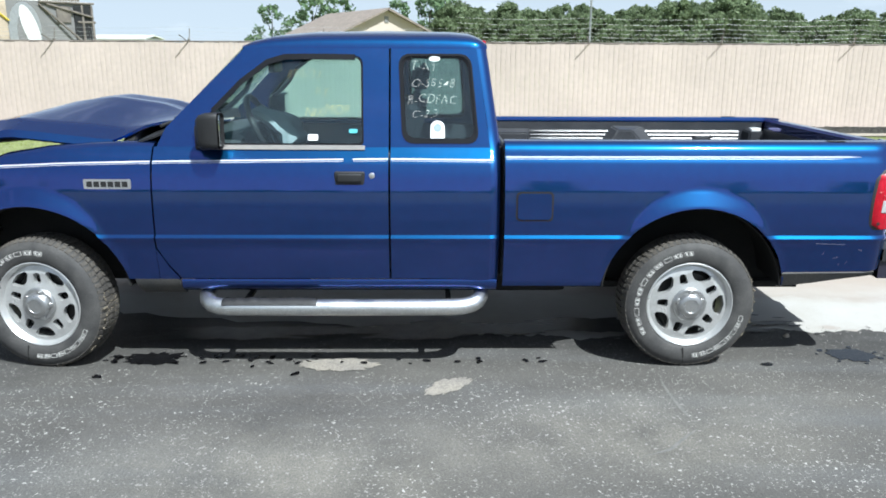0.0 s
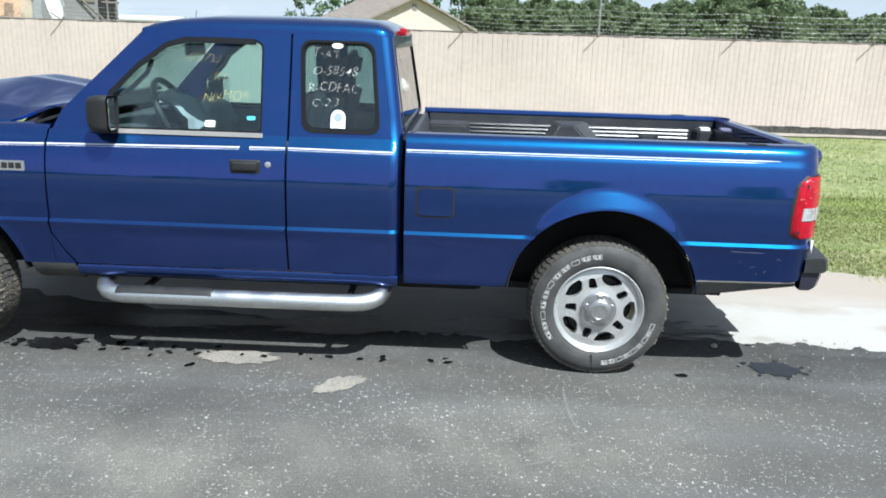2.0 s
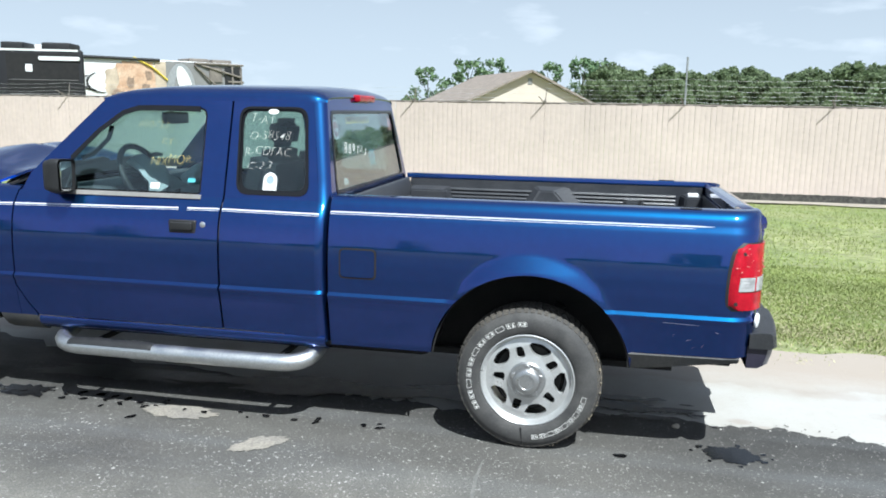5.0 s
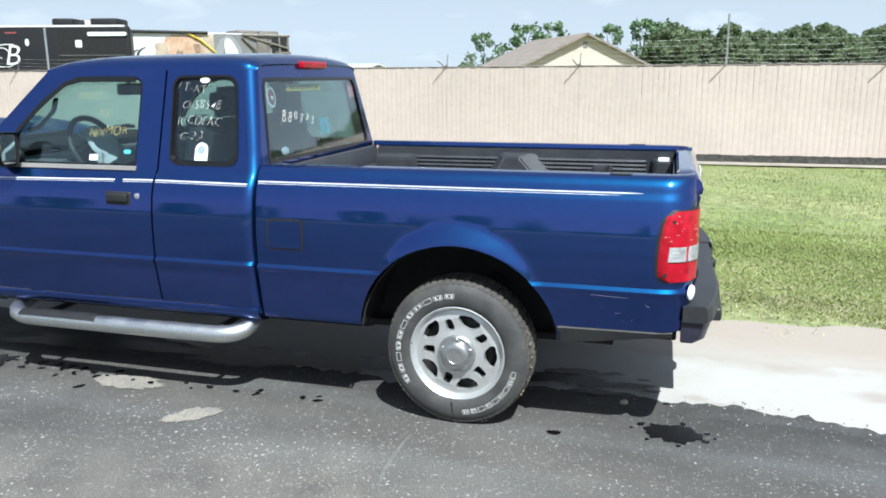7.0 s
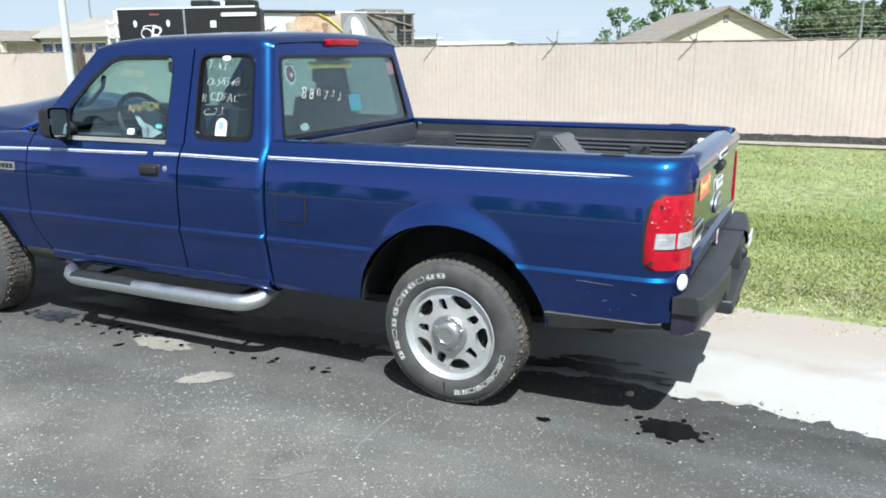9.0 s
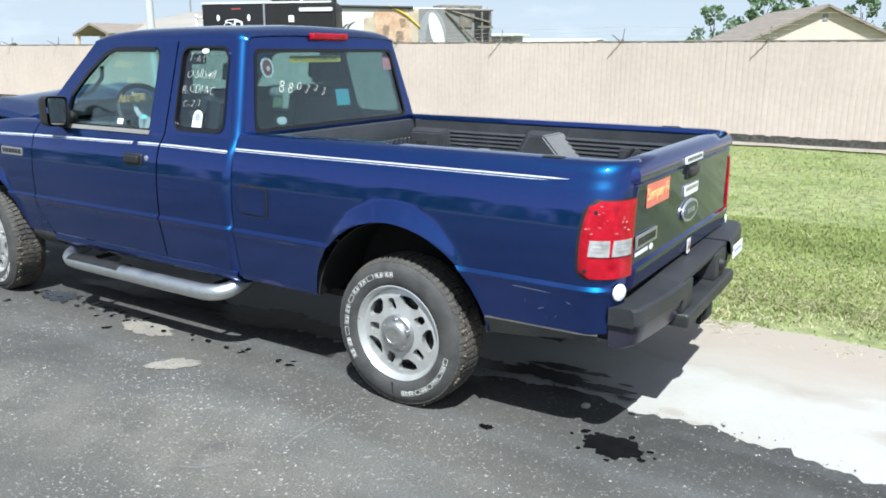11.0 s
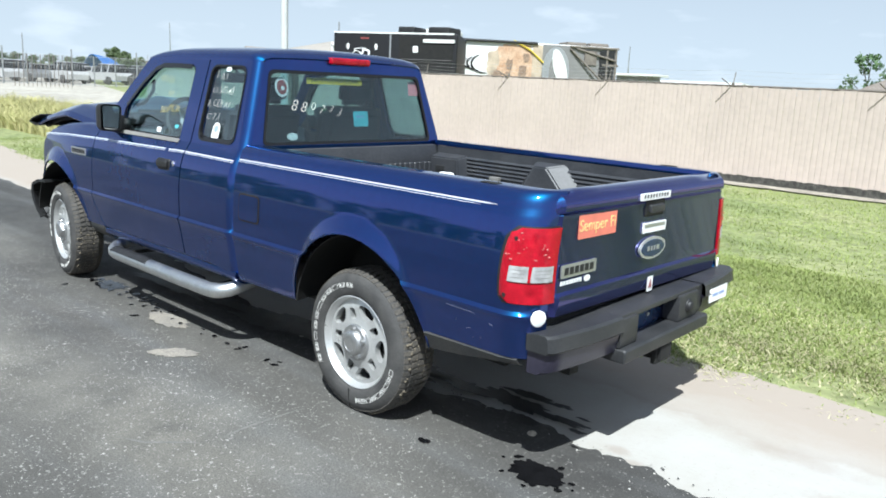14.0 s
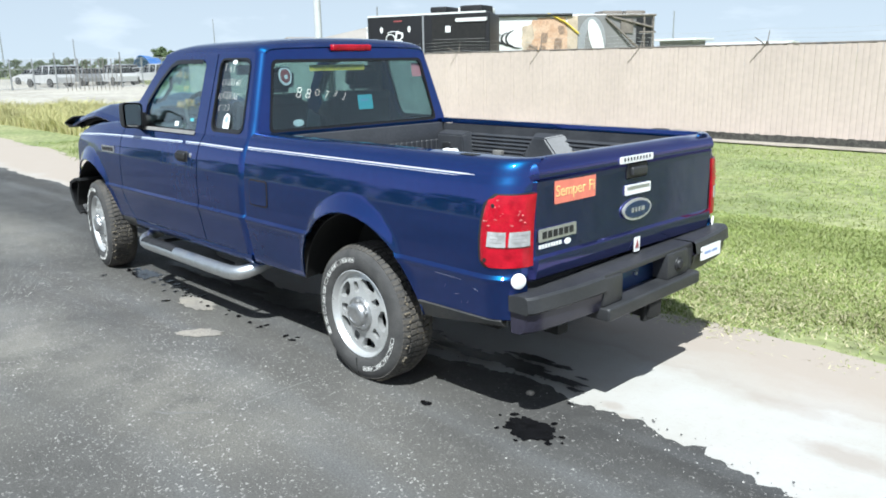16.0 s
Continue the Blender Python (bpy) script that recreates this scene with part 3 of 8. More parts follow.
# wet streaks under the tail; the forward blobs paint in the truck's shade
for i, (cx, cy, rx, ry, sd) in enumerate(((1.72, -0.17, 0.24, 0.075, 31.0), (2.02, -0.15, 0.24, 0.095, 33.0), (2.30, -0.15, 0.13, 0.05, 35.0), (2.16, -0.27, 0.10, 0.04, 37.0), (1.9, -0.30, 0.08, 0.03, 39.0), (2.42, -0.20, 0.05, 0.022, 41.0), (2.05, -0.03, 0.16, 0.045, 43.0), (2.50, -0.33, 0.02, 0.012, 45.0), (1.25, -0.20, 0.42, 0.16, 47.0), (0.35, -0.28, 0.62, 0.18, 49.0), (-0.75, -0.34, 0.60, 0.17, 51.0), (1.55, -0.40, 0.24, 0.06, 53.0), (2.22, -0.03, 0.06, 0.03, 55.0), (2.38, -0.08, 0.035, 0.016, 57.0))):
    blob("wet_shade_stain", DAMP_SHADE, cx, cy, rx * 0.95, ry * 0.72, 0.004 + 0.0007 * i, sd, "dark wet streak and painted shade on the asphalt under the truck", "stain", 0.75, 0.05, 90)
blob("oil_stain", OIL, 2.03, -0.77, 0.035, 0.018, 0.004, 4.0, "small dark oil drop on the road", "stain", 0.6)
for i in range(30):
    x = -1.35 + 2.3 * RNG.random() ** 1.4
    y = -0.70 + 0.05 * RNG.uniform(-1, 1) - 0.02 * x if RNG.random() < 0.75 else RNG.uniform(-1.5, -0.75)
    r = RNG.uniform(0.005, 0.02)
    blob("oil_drop", OIL, x, y, r * 1.5, r, 0.0035, 20 + i, "small dark drop on the asphalt", "stain", 0.7, RNG.random() * 3, 14)
bm = bmesh.new()
bmesh.ops.create_icosphere(bm, subdivisions=2, radius=0.02, matrix=pose(2.304, -0.374, 0.009, 0, 0, 25) @ Matrix.Diagonal((1.1, 0.8, 0.65, 1)))
for v in bm.verts:
    v.co += 0.005 * noise.noise(v.co * 60) * (v.co - Vector((2.304, -0.374, 0.009))).normalized()
solo("stone", bm, GRAVEL, "small pale stone on the asphalt", "stone")


def crumbs(name, mat, count, near, far, size, label):
    """Loose crumbs of the road's broken edge, thinning out away from it."""
    rng = random.Random(count)
    bm = bmesh.new()
    for _ in range(count):
        x = rng.uniform(1.6, 6.2)
        y = road_edge(x) + near + (far - near) * rng.random() ** 2.2
        r = size * (0.3 + rng.random() ** 2)
        ph, n = rng.random() * 6.3, rng.choice((5, 6, 7))
        z = level(x, y) + 0.001
        ring = [(r * rng.uniform(0.6, 1.15) * math.cos(ph + 6.283 * i / n), r * rng.uniform(0.5, 1.0) * math.sin(ph + 6.283 * i / n)) for i in range(n)]
        low = [bm.verts.new((x + a, y + b, z)) for a, b in ring]
        top = bm.verts.new((x, y, z + 0.25 * r + 0.003))
        for i in range(n):
            bm.faces.new((low[i], low[(i + 1) % n], top))
    return solo(name, bm, mat, label, "crumbs", kind="stuff")


crumbs("asphalt_crumbs", ASPHALT, 300, -0.03, 0.09, 0.006, "dark asphalt crumbs scattered along the road edge")
crumbs("limestone_crumbs", DIRT, 260, 0.02, -0.22, 0.0055, "pale limestone crumbs scattered on the road edge")
CHALKY = material("faint_tyre_scuff", (0.19, 0.183, 0.168), 0.9, vary=0.6, scale=30, tint=(0.12, 0.118, 0.11))
for pts in (((1.43, -0.95), (1.425, -1.12), (1.435, -1.29), (1.45, -1.40)), ((1.45, -1.46), (1.36, -1.55), (1.28, -1.64), (1.15, -1.70))):
    bm = bmesh.new()
    rows = []
    for i in range(25):
        u = i / 24 * (len(pts) - 1)
        k = min(int(u), len(pts) - 2)
        a, b = Vector(pts[k]), Vector(pts[k + 1])
        p = a.lerp(b, u - k)
        d = (b - a).normalized()
        w = 0.008 * math.sin(math.pi * (i + 0.5) / 25) * (1 + 0.7 * noise.noise((i * 0.9, pts[0][0], 1)))
        rows.append([(p.x - d.y * w, p.y + d.x * w, 0.002), (p.x + d.y * w, p.y - d.x * w, 0.002)])
    grid(bm, rows)
    solo("scuff_mark", bm, CHALKY, "faint pale tyre scuff on the asphalt", "scuff", kind="structure")

# ---- the pickup ----
truck = thing("pickup_truck", "dark blue extended-cab pickup with a crumpled bonnet on asphalt", "pickup truck")
LOW = [(0.36, 0.754), (0.40, 0.772), (0.44, 0.790), (0.46, 0.795), (0.650, 0.828), (0.667, 0.837), (0.676, 0.838), (0.690, 0.825), (0.76, 0.8268), (0.83, 0.8262), (0.90, 0.8218), (0.975, 0.811), (1.03, 0.794), (1.05, 0.782), (1.08, 0.762), (1.10, 0.748)]
BED = [*LOW[:-5], (0.975, 0.812), (1.02, 0.802), (1.045, 0.795), (1.06, 0.785), (1.085, 0.779), (1.105, 0.770), (1.12, 0.755)]
WHEEL_X, HUB_Z, ARCH_Z, ARCH_R = 1.5965, 0.33, 0.375, 0.452
TOP_Y, TOP_Z = 0.615, 1.555


def lerp(table, v):
    return float(np.interp(v, [a for a, _ in table], [b for _, b in table]))


def flare(x, z):
    """How far the wheel arches stand out."""
    d = math.hypot(abs(x) - WHEEL_X, z - ARCH_Z)
    if z < 0.40 or d > 0.60:
        return 0.0
    swell = max(0.0, math.cos(1.95 * math.atan2(abs(x) - WHEEL_X, z - ARCH_Z))) ** 0.7
    out = min(1.0, max(0.0, (d - 0.456) / (0.02 + 0.062 * swell)))
    return (0.010 + 0.022 * swell) * (1 - out) * smooth01(0.40, 0.62, z)


def half_width(x, z, bed=False):
    w = lerp(BED if bed else LOW, z) + flare(x, z)
    if x < -1.25:
        w -= 0.055 * ((-1.25 - x) / 0.7) ** 2
    return w


def cab_y(z):
    return lerp(LOW, z) if z < 1.10 else 0.748 + (TOP_Y - 0.748) * (z - 1.10) / (TOP_Z - 1.10)


def rear_x(z):
    return 0.645 if z < 1.12 else 0.645 - 0.065 * (z - 1.12) / 0.435


def arch(x, cx):
    d = abs(x - cx)
    return ARCH_Z + math.sqrt(ARCH_R**2 - d * d) if d < ARCH_R else -1.0


def arch_steps(cx, a, b):
    """Positions along the body, close together at the ends of an arch."""
    xs = [cx - ARCH_R * math.cos(math.pi * i / 60) for i in range(61)]
    return [x for x in xs if a < x < b]


ZS = [0.36, 0.38, 0.40, 0.42, 0.44, 0.46, 0.49, 0.53, 0.57, 0.61, 0.65, 0.66, 0.667, 0.676, 0.683, 0.69, *np.arange(0.70, 0.955, 0.01), 0.975, 1.0, 1.02, 1.03, 1.045, 1.06, 1.07, 1.08, 1.09, 1.10]


def side_panel(xs, low, high, width, extra=(), skin=0.012):
    """A body panel of the driver's side over columns xs, from low(x) to high(x); extra: more (z, y) rows above."""
    bm = bmesh.new()
    rows = []
    for x in xs:
        lo, hi = low(x), high(x)
        rows.append([(x, -width(x, z), z) for z in (min(max(z, lo), hi) for z in ZS)] + [(x, -y, z) for z, y in extra])
    grid(bm, rows)
    bmesh.ops.remove_doubles(bm, verts=bm.verts, dist=1e-5)
    bmesh.ops.dissolve_degenerate(bm, edges=bm.edges, dist=1e-5)
    return thicken(bm, skin)


def both(name, make, mat, label="", sides="lr", parent=truck, sharp=35):
    """A part of the driver's side, and its mirror image on the other."""
    out = []
    for s in sides:
        bm = make()
        if s == "r":
            mirrored(bm)
        out.append(part(name, bm, mat, parent, label, sharp))
    return out


# wings
def wing_low(x):
    a = arch(x, -WHEEL_X)
    return max(a, 0.462) if a > 0 else 0.462


def wing_high(x):
    return lerp([(-1.93, 0.93), (-1.88, 0.975), (-1.78, 1.025), (-1.65, 1.062), (-1.45, 1.085), (-1.2, 1.10)], x)


wing_xs = sorted(set([-1.93, -1.9] + arch_steps(-WHEEL_X, -1.89, -1.145) + [-1.143, -1.12, -1.08, -1.04, -1.005]))
both("wing", lambda: side_panel(wing_xs, wing_low, wing_high, half_width), PAINT, sides="l")
both("wing", lambda: side_panel([x for x in wing_xs if x > -1.46], wing_low, wing_high, half_width), PAINT, "torn-off front wing stub", sides="r")


both("wing_foot", lambda: side_panel([-1.003, -0.98, -0.965, -0.95, -0.93, -0.908], lambda x: 0.4615, lambda x: lerp([(-1.0, 0.618), (-0.95, 0.523), (-0.905, 0.464)], x), half_width), PAINT)


def wing_top():
    bm = bmesh.new()
    rows = []
    for x in [-1.86, -1.7, -1.5, -1.3, -1.12, -1.0]:
        z = wing_high(x)
        rows.append([(x, -(half_width(x, z) - d), z + e) for d, e in ((0.0, 0.0), (0.012, 0.012), (0.035, 0.02), (0.07, 0.02), (0.075, -0.03))])
    grid(bm, rows)
    return thicken(bm, 0.006)


both("wing_top", wing_top, PAINT, sides="l")


def cowl():
    bm = bmesh.new()
    grid(bm, [[(x, y, z + 0.03 * (1 - (y / 0.7) ** 2)) for y in np.linspace(-0.715, 0.715, 15)] for x, z in ((-1.12, 1.09), (-1.08, 1.125), (-1.0, 1.15), (-0.94, 1.175), (-0.93, 1.12))])
    return thicken(bm, 0.01)


part("cowl", cowl(), BLACK, truck, "black cowl below the windscreen")


def scuttle():
    """The painted corner between wing, bonnet and cowl."""
    bm = bmesh.new()
    grid(bm, [[(x, y, lerp([(-1.34, 1.075), (-1.20, 1.100), (-1.05, 1.128), (-0.96, 1.160)], x) + 0.012 * (y + 0.7)) for y in (-0.70, -0.62, -0.54, -0.46)] for x in (-1.34, -1.2, -1.12, -1.05, -0.96)])
    return thicken(bm, 0.006)


both("scuttle_corner", scuttle, PAINT)


def wiper(y):
    bm = bmesh.new()
    tube(bm, [(-1.0, y, 1.185), (-0.97, y + 0.12, 1.20), (-0.95, y + 0.5, 1.225)], 0.008, 8)
    box(bm, (-0.965, y + 0.1, 1.20), (-0.945, y + 0.55, 1.222), 0.004)
    return bm


for y in (-0.62, -0.05):
    part("wiper", wiper(y), BLACK, truck)


def bonnet():
    bm = bmesh.new()
    rows = []
    for i in range(25):
        u = i / 24
        row = []
        for j in range(51):
            v = -1 + 2 * j / 50
            y = 0.70 * v
            rear = -0.965 - 0.28 * max(0.0, abs(v) - 0.62) / 0.38
            front = -2.30 + 0.10 * abs(v)
            x = rear + (front - rear) * u
            ridge = lerp([(-2.35, 1.06), (-2.1, 1.13), (-1.85, 1.21), (-1.6, 1.275), (-1.42, 1.297), (-1.38, 1.296), (-1.15, 1.262), (-0.96, 1.20)], x)
            edge = lerp([(-2.35, 1.03), (-2.1, 1.10), (-1.9, 1.14), (-1.70, 1.168), (-1.45, 1.143), (-1.2, 1.120), (-0.96, 1.15)], x)
            z = lerp([(0.0, ridge - 0.012), (0.16, ridge), (0.20, ridge), (0.80, edge + 0.050), (0.84, edge + 0.038), (0.97, edge)], abs(v)) + 0.004 * noise.noise((x * 4, y * 4, 2))
            if abs(v) > 0.98:
                z -= 0.03
            row.append((x, y, z))
        rows.append(row)
    grid(bm, rows)
    return thicken(bm, 0.014)


hood = part("bonnet", bonnet(), PAINT, truck, "buckled bonnet standing open", 16)


def bonnet_frame():
    bm = bmesh.new()
    for y in (-0.60, -0.2, 0.2, 0.6):
        tube(bm, [(-2.28, y, 1.03), (-2.0, y, 1.10), (-1.6, y, 1.14 if abs(y) > 0.5 else 1.2), (-1.25, y, 1.11 if abs(y) > 0.5 else 1.22)], 0.022, 8)
    box(bm, (-2.24, -0.66, 1.03), (-2.16, 0.66, 1.07), 0.015)
    return bm


part("bonnet_frame", bonnet_frame(), DARK, hood, "black inner bonnet frame")


def torn_front():
    """The black crumpled front edge of the bonnet."""
    bm = bmesh.new()
    rows = []
    for j in range(15):
        y = -0.69 + 1.2 * j / 14
        k = 0.03 * noise.noise((y * 6, 1, 5))
        rows.append([(-2.19 + k, y, 1.115), (-2.26 + k, y, 1.10 + k), (-2.36 + 2 * k, y, 1.075 + k), (-2.42 + 3 * k, y, 1.045 - k), (-2.30 + k, y, 1.02), (-2.18, y, 1.05)])
    grid(bm, rows)
    return thicken(bm, 0.008)


part("torn_front_edge", torn_front(), BLACK, hood, "torn black front edge of the bonnet")


def hanging_bumper():
    bm = bmesh.new()
    rows = []
    for j in range(13):
        t = j / 12
        y = -0.80 + 0.34 * t
        bulge = 0.10 * math.sin(t * 1.5)
        jag = 0.075 * noise.noise((t * 11, 3, 1))
        rows.append([(-1.88 - 0.02 * t, y, 0.655), (-2.00 - bulge, y - 0.01, 0.645), (-2.09 - bulge, y - 0.015, 0.61), (-2.13 - bulge, y - 0.01, 0.55), (-2.13 - bulge, y, 0.47), (-2.10 - bulge, y + 0.01, 0.40 + jag), (-2.05 - bulge * 0.5, y + 0.02, 0.345 + 2 * jag)])
    grid(bm, rows)
    return thicken(bm, 0.02)


part("broken_bumper_cover", hanging_bumper(), BLACK, truck, "broken black bumper cover hanging loose", 25)


def engine_bay():
    bm = bmesh.new()
    box(bm, (-1.95, -0.50, 0.40), (-1.15, 0.50, 0.78), 0.06)
    box(bm, (-1.75, -0.25, 0.74), (-1.35, 0.22, 0.86), 0.04)
    box(bm, (-2.02, -0.62, 0.36), (-1.96, 0.60, 0.62), 0.02)
    box(bm, (-1.14, -0.70, 0.42), (-1.06, 0.70, 1.10), 0.01)
    for y in (-0.66, 0.66):
        box(bm, (-1.30, y - 0.03, 0.72), (-1.08, y + 0.03, 1.02), 0.01)
    return bm


def bulkhead():
    """The dark bulkhead and seal below the rear edge of the bonnet."""
    bm = bmesh.new()
    tops = [(-0.62, 1.11), (-0.54, 1.150), (-0.30, 1.205), (-0.12, 1.235), (0.12, 1.235), (0.30, 1.205), (0.54, 1.150), (0.62, 1.11)]
    grid(bm, [[(-1.19, y, z0 if z0 else z) for z0 in (0.85, 0)] for y, z in tops])
    return thicken(bm, 0.05)


part("bulkhead", bulkhead(), DARK, truck, "dark bulkhead below the bonnet")
part("engine_bay", engine_bay(), DARK, truck, "dark wrecked engine bay")

# doors and cab sides
DOOR_XS = [-0.997, -0.98, -0.965, -0.95, -0.93, -0.91, -0.896] + list(np.linspace(-0.8, 0.112, 10))
REAR_XS = [0.122, 0.2, 0.3, 0.4, 0.5, 0.56, 0.595]
WINDOW_F = rounded([(-0.745, 1.108), (-0.742, 1.262), (-0.60, 1.405), (-0.475, 1.497), (-0.39, 1.522), (-0.012, 1.522), (-0.006, 1.108)], [0.02, 0.05, 0.1, 0.08, 0.06, 0.045, 0.02])
WINDOW_Q = rounded([(0.180, 1.122), (0.160, 1.528), (0.500, 1.528), (0.540, 1.122)], 0.06, 6)
PILLAR = [(-0.81, 1.10), (-0.795, 1.275), (-0.64, 1.428), (-0.53, 1.508), (-0.47, 1.538), (-0.43, TOP_Z)]


def at_side(proud=0.0):
    """Lays (x, z) on the leaning side above the belt line, proud of it by so much."""
    return lambda x, z: (x, -cab_y(z) - proud, z)


def door_skin():
    bm = side_panel(DOOR_XS, lambda x: lerp([(-1.0, 0.63), (-0.95, 0.535), (-0.896, 0.466)], x), lambda x: 1.10, half_width)
    up = bmesh.new()
    filled(up, [*PILLAR, (0.112, TOP_Z), (0.112, 1.10)], [WINDOW_F], at_side())
    thicken(up, 0.03)
    me = bpy.data.meshes.new("tmp")
    up.to_mesh(me)
    up.free()
    bm.from_mesh(me)
    bpy.data.meshes.remove(me)
    return bm


def rear_door_skin():
    bm = side_panel(REAR_XS, lambda x: 0.466 - 0.03 * smooth01(0.45, 0.595, x), lambda x: 1.10, half_width)
    up = bmesh.new()
    filled(up, [(0.122, 1.10), (0.122, TOP_Z), (rear_x(TOP_Z) - 0.051, TOP_Z), (0.595, 1.10)], [WINDOW_Q], at_side())
    thicken(up, 0.03)
    me = bpy.data.meshes.new("tmp")
    up.to_mesh(me)
    up.free()
    bm.from_mesh(me)
    bpy.data.meshes.remove(me)
    return bm


doors = both("door", door_skin, PAINT)
rear_doors = both("rear_door", rear_door_skin, PAINT)


def pillar_skin():
    bm = bmesh.new()
    filled(bm, [*PILLAR, (-0.575, TOP_Z), (-0.76, 1.372), (-0.945, 1.185), (-0.985, 1.10)], [], at_side())
    return thicken(bm, 0.03)


both("windscreen_pillar", pillar_skin, PAINT)


def sill():
    bm = bmesh.new()
    rows = []
    for x in np.linspace(-0.90, 0.635, 8):
        rows.append([(x, -y, z) for z, y in ((0.460, 0.792), (0.445, 0.797), (0.425, 0.793), (0.405, 0.775), (0.390, 0.745), (0.385, 0.70))])
    grid(bm, rows)
    return thicken(bm, 0.01)


both("sill", sill, PAINT)


def corner():
    """The rounded rear corner of the cab."""
    bm = bmesh.new()
    rows = []
    for z in [0.43, 0.5, 0.57, 0.65, 0.667, 0.676, 0.69, 0.76, 0.83, 0.9, 0.975, 1.03, 1.05, 1.08, 1.10, 1.2, 1.3, 1.4, 1.5, TOP_Z]:
        x0 = rear_x(z) - 0.051
        rows.append([(x0 + 0.051 * math.sin(a), -(cab_y(z) - 0.042 * (1 - math.cos(a))), z) for a in np.linspace(0, math.pi / 2, 8)])
    grid(bm, rows)
    return thicken(bm, 0.012)


both("cab_corner", corner, PAINT)
ROOF = [(0.615, 1.555), (0.611, 1.580), (0.595, 1.602), (0.560, 1.618), (0.48, 1.630), (0.33, 1.640), (0.16, 1.645), (0.0, 1.646)]


def roof_rise(x):
    return lerp([(-0.585, 0.22), (-0.54, 0.50), (-0.45, 0.76), (-0.265, 0.95), (0.08, 1.0), (0.40, 0.97), (0.50, 0.88), (0.55, 0.68), (0.583, 0.35)], x)


def roof_skin(drop=0.0, inset=0.0):
    bm = bmesh.new()
    sec = [(-y, z) for y, z in ROOF] + [(y, z) for y, z in ROOF[-2::-1]]
    xs = [-0.585, -0.565, -0.54, -0.5, -0.45, -0.36, -0.265, -0.1, 0.08, 0.25, 0.4, 0.46, 0.5, 0.53, 0.555, 0.572, 0.583]
    rows = []
    for x in xs:
        e = smooth01(0.54, 0.583, x)
        rows.append([(x + inset * (1 if x < 0 else -1), y * (1 - inset) * (1 - 0.05 * e * abs(y) / 0.615), TOP_Z + (z - TOP_Z) * roof_rise(x) - drop) for y, z in sec])
    grid(bm, rows)
    return thicken(bm, 0.012)


part("roof", roof_skin(), PAINT, truck)
part("headlining", roof_skin(0.03, 0.03), CABIN, truck, "grey cloth headlining")
GLASS_R = rounded([(-0.630, 1.126), (-0.551, 1.515), (0.551, 1.515), (0.630, 1.126)], 0.035, 5)


def at_rear(proud=0.0):
    return lambda y, z: (rear_x(z) + proud, y, z)


def rear_wall():
    bm = bmesh.new()
    top = [(y * 0.93, TOP_Z + (z - TOP_Z) * 0.35) for y, z in ROOF]
    outer = [(-0.706, 1.12)] + [(-y, z) for y, z in top] + [(y, z) for y, z in top[-2::-1]] + [(0.706, 1.12)]
    filled(bm, outer, [GLASS_R], at_rear())
    thicken(bm, 0.02)
    box(bm, (0.625, -0.706, 0.43), (0.645, 0.706, 1.12))
    return bm


cab_back = part("cab_rear_wall", rear_wall(), PAINT, truck)


def pane(loop, to3, t=0.004):
    bm = bmesh.new()
    filled(bm, loop, [], to3)
    return thicken(bm, t)


def frame_band(loop, to3, dx, dy, t=0.008):
    bm = bmesh.new()
    band(bm, scaled(loop, -dx, -dy), scaled(loop, 0.004, 0.004), to3)
    return thicken(bm, t)


def no_shadow(ob):
    ob.visible_shadow = False
    return ob


for s, d, r in (("l", doors[0], rear_doors[0]), ("r", doors[1], rear_doors[1])):
    def turned(bm):
        return mirrored(bm) if s == "r" else bm
    no_shadow(part("window_glass", turned(pane(scaled(WINDOW_F, 0.006, 0.006), at_side(-0.016))), GLASS, d, "clear side window glass"))
    part("window_seal", turned(frame_band(WINDOW_F, at_side(-0.004), 0.010, 0.009)), SMOKE, d, "black rubber window seal")
    no_shadow(part("window_glass", turned(pane(scaled(WINDOW_Q, 0.006, 0.006), at_side(-0.010))), GLASS_QUARTER, r, "tinted quarter window glass"))
    part("window_seal", turned(frame_band(WINDOW_Q, at_side(0.004), 0.007, 0.007, 0.012)), SMOKE, r, "black rubber window seal")
    part("window_border", turned(frame_band(WINDOW_Q, at_side(-0.007), 0.019, 0.019, 0.002)), SMOKE, r, "black printed glass border")
    bm = bmesh.new()
    grid(bm, [[(x, -cab_y(z) - o, z) for z, o in ((1.088, 0.0), (1.090, 0.008), (1.107, 0.006), (1.110, -0.01))] for x in np.linspace(-0.745, 0.0, 6)])
    part("belt_moulding", turned(thicken(bm, 0.004)), GREYTRIM, d, "pale grey belt moulding")
    bm = bmesh.new()
    grid(bm, [[(x, -cab_y(z) - o, z) for (x, z), o in ((((a[0] + 0.005, a[1] + 0.006)), 0.004), ((a[0] + 0.006 + k * 0.006, a[1] - 0.012 + k * 0.003), 0.006), ((a[0] + 0.01 + k * 0.010, a[1] - 0.021 + k * 0.006), 0.006))] for a, k in [((-0.735, 1.268), 1), ((-0.60, 1.405), 1), ((-0.475, 1.497), 0.7), ((-0.39, 1.522), 0.2), ((-0.3, 1.524), 0), ((-0.2, 1.524), 0), ((-0.055, 1.522), 0)]])
    part("rain_visor", turned(thicken(bm, 0.003)), SMOKE, d, "smoked plastic rain visor")
no_shadow(part("rear_glass", pane(scaled(GLASS_R, 0.006, 0.006), at_rear(-0.006)), GLASS_DARK, cab_back, "tinted rear window glass"))
part("rear_glass_seal", frame_band(GLASS_R, at_rear(0.003), 0.013, 0.013, 0.012), SMOKE, cab_back, "black rubber seal")


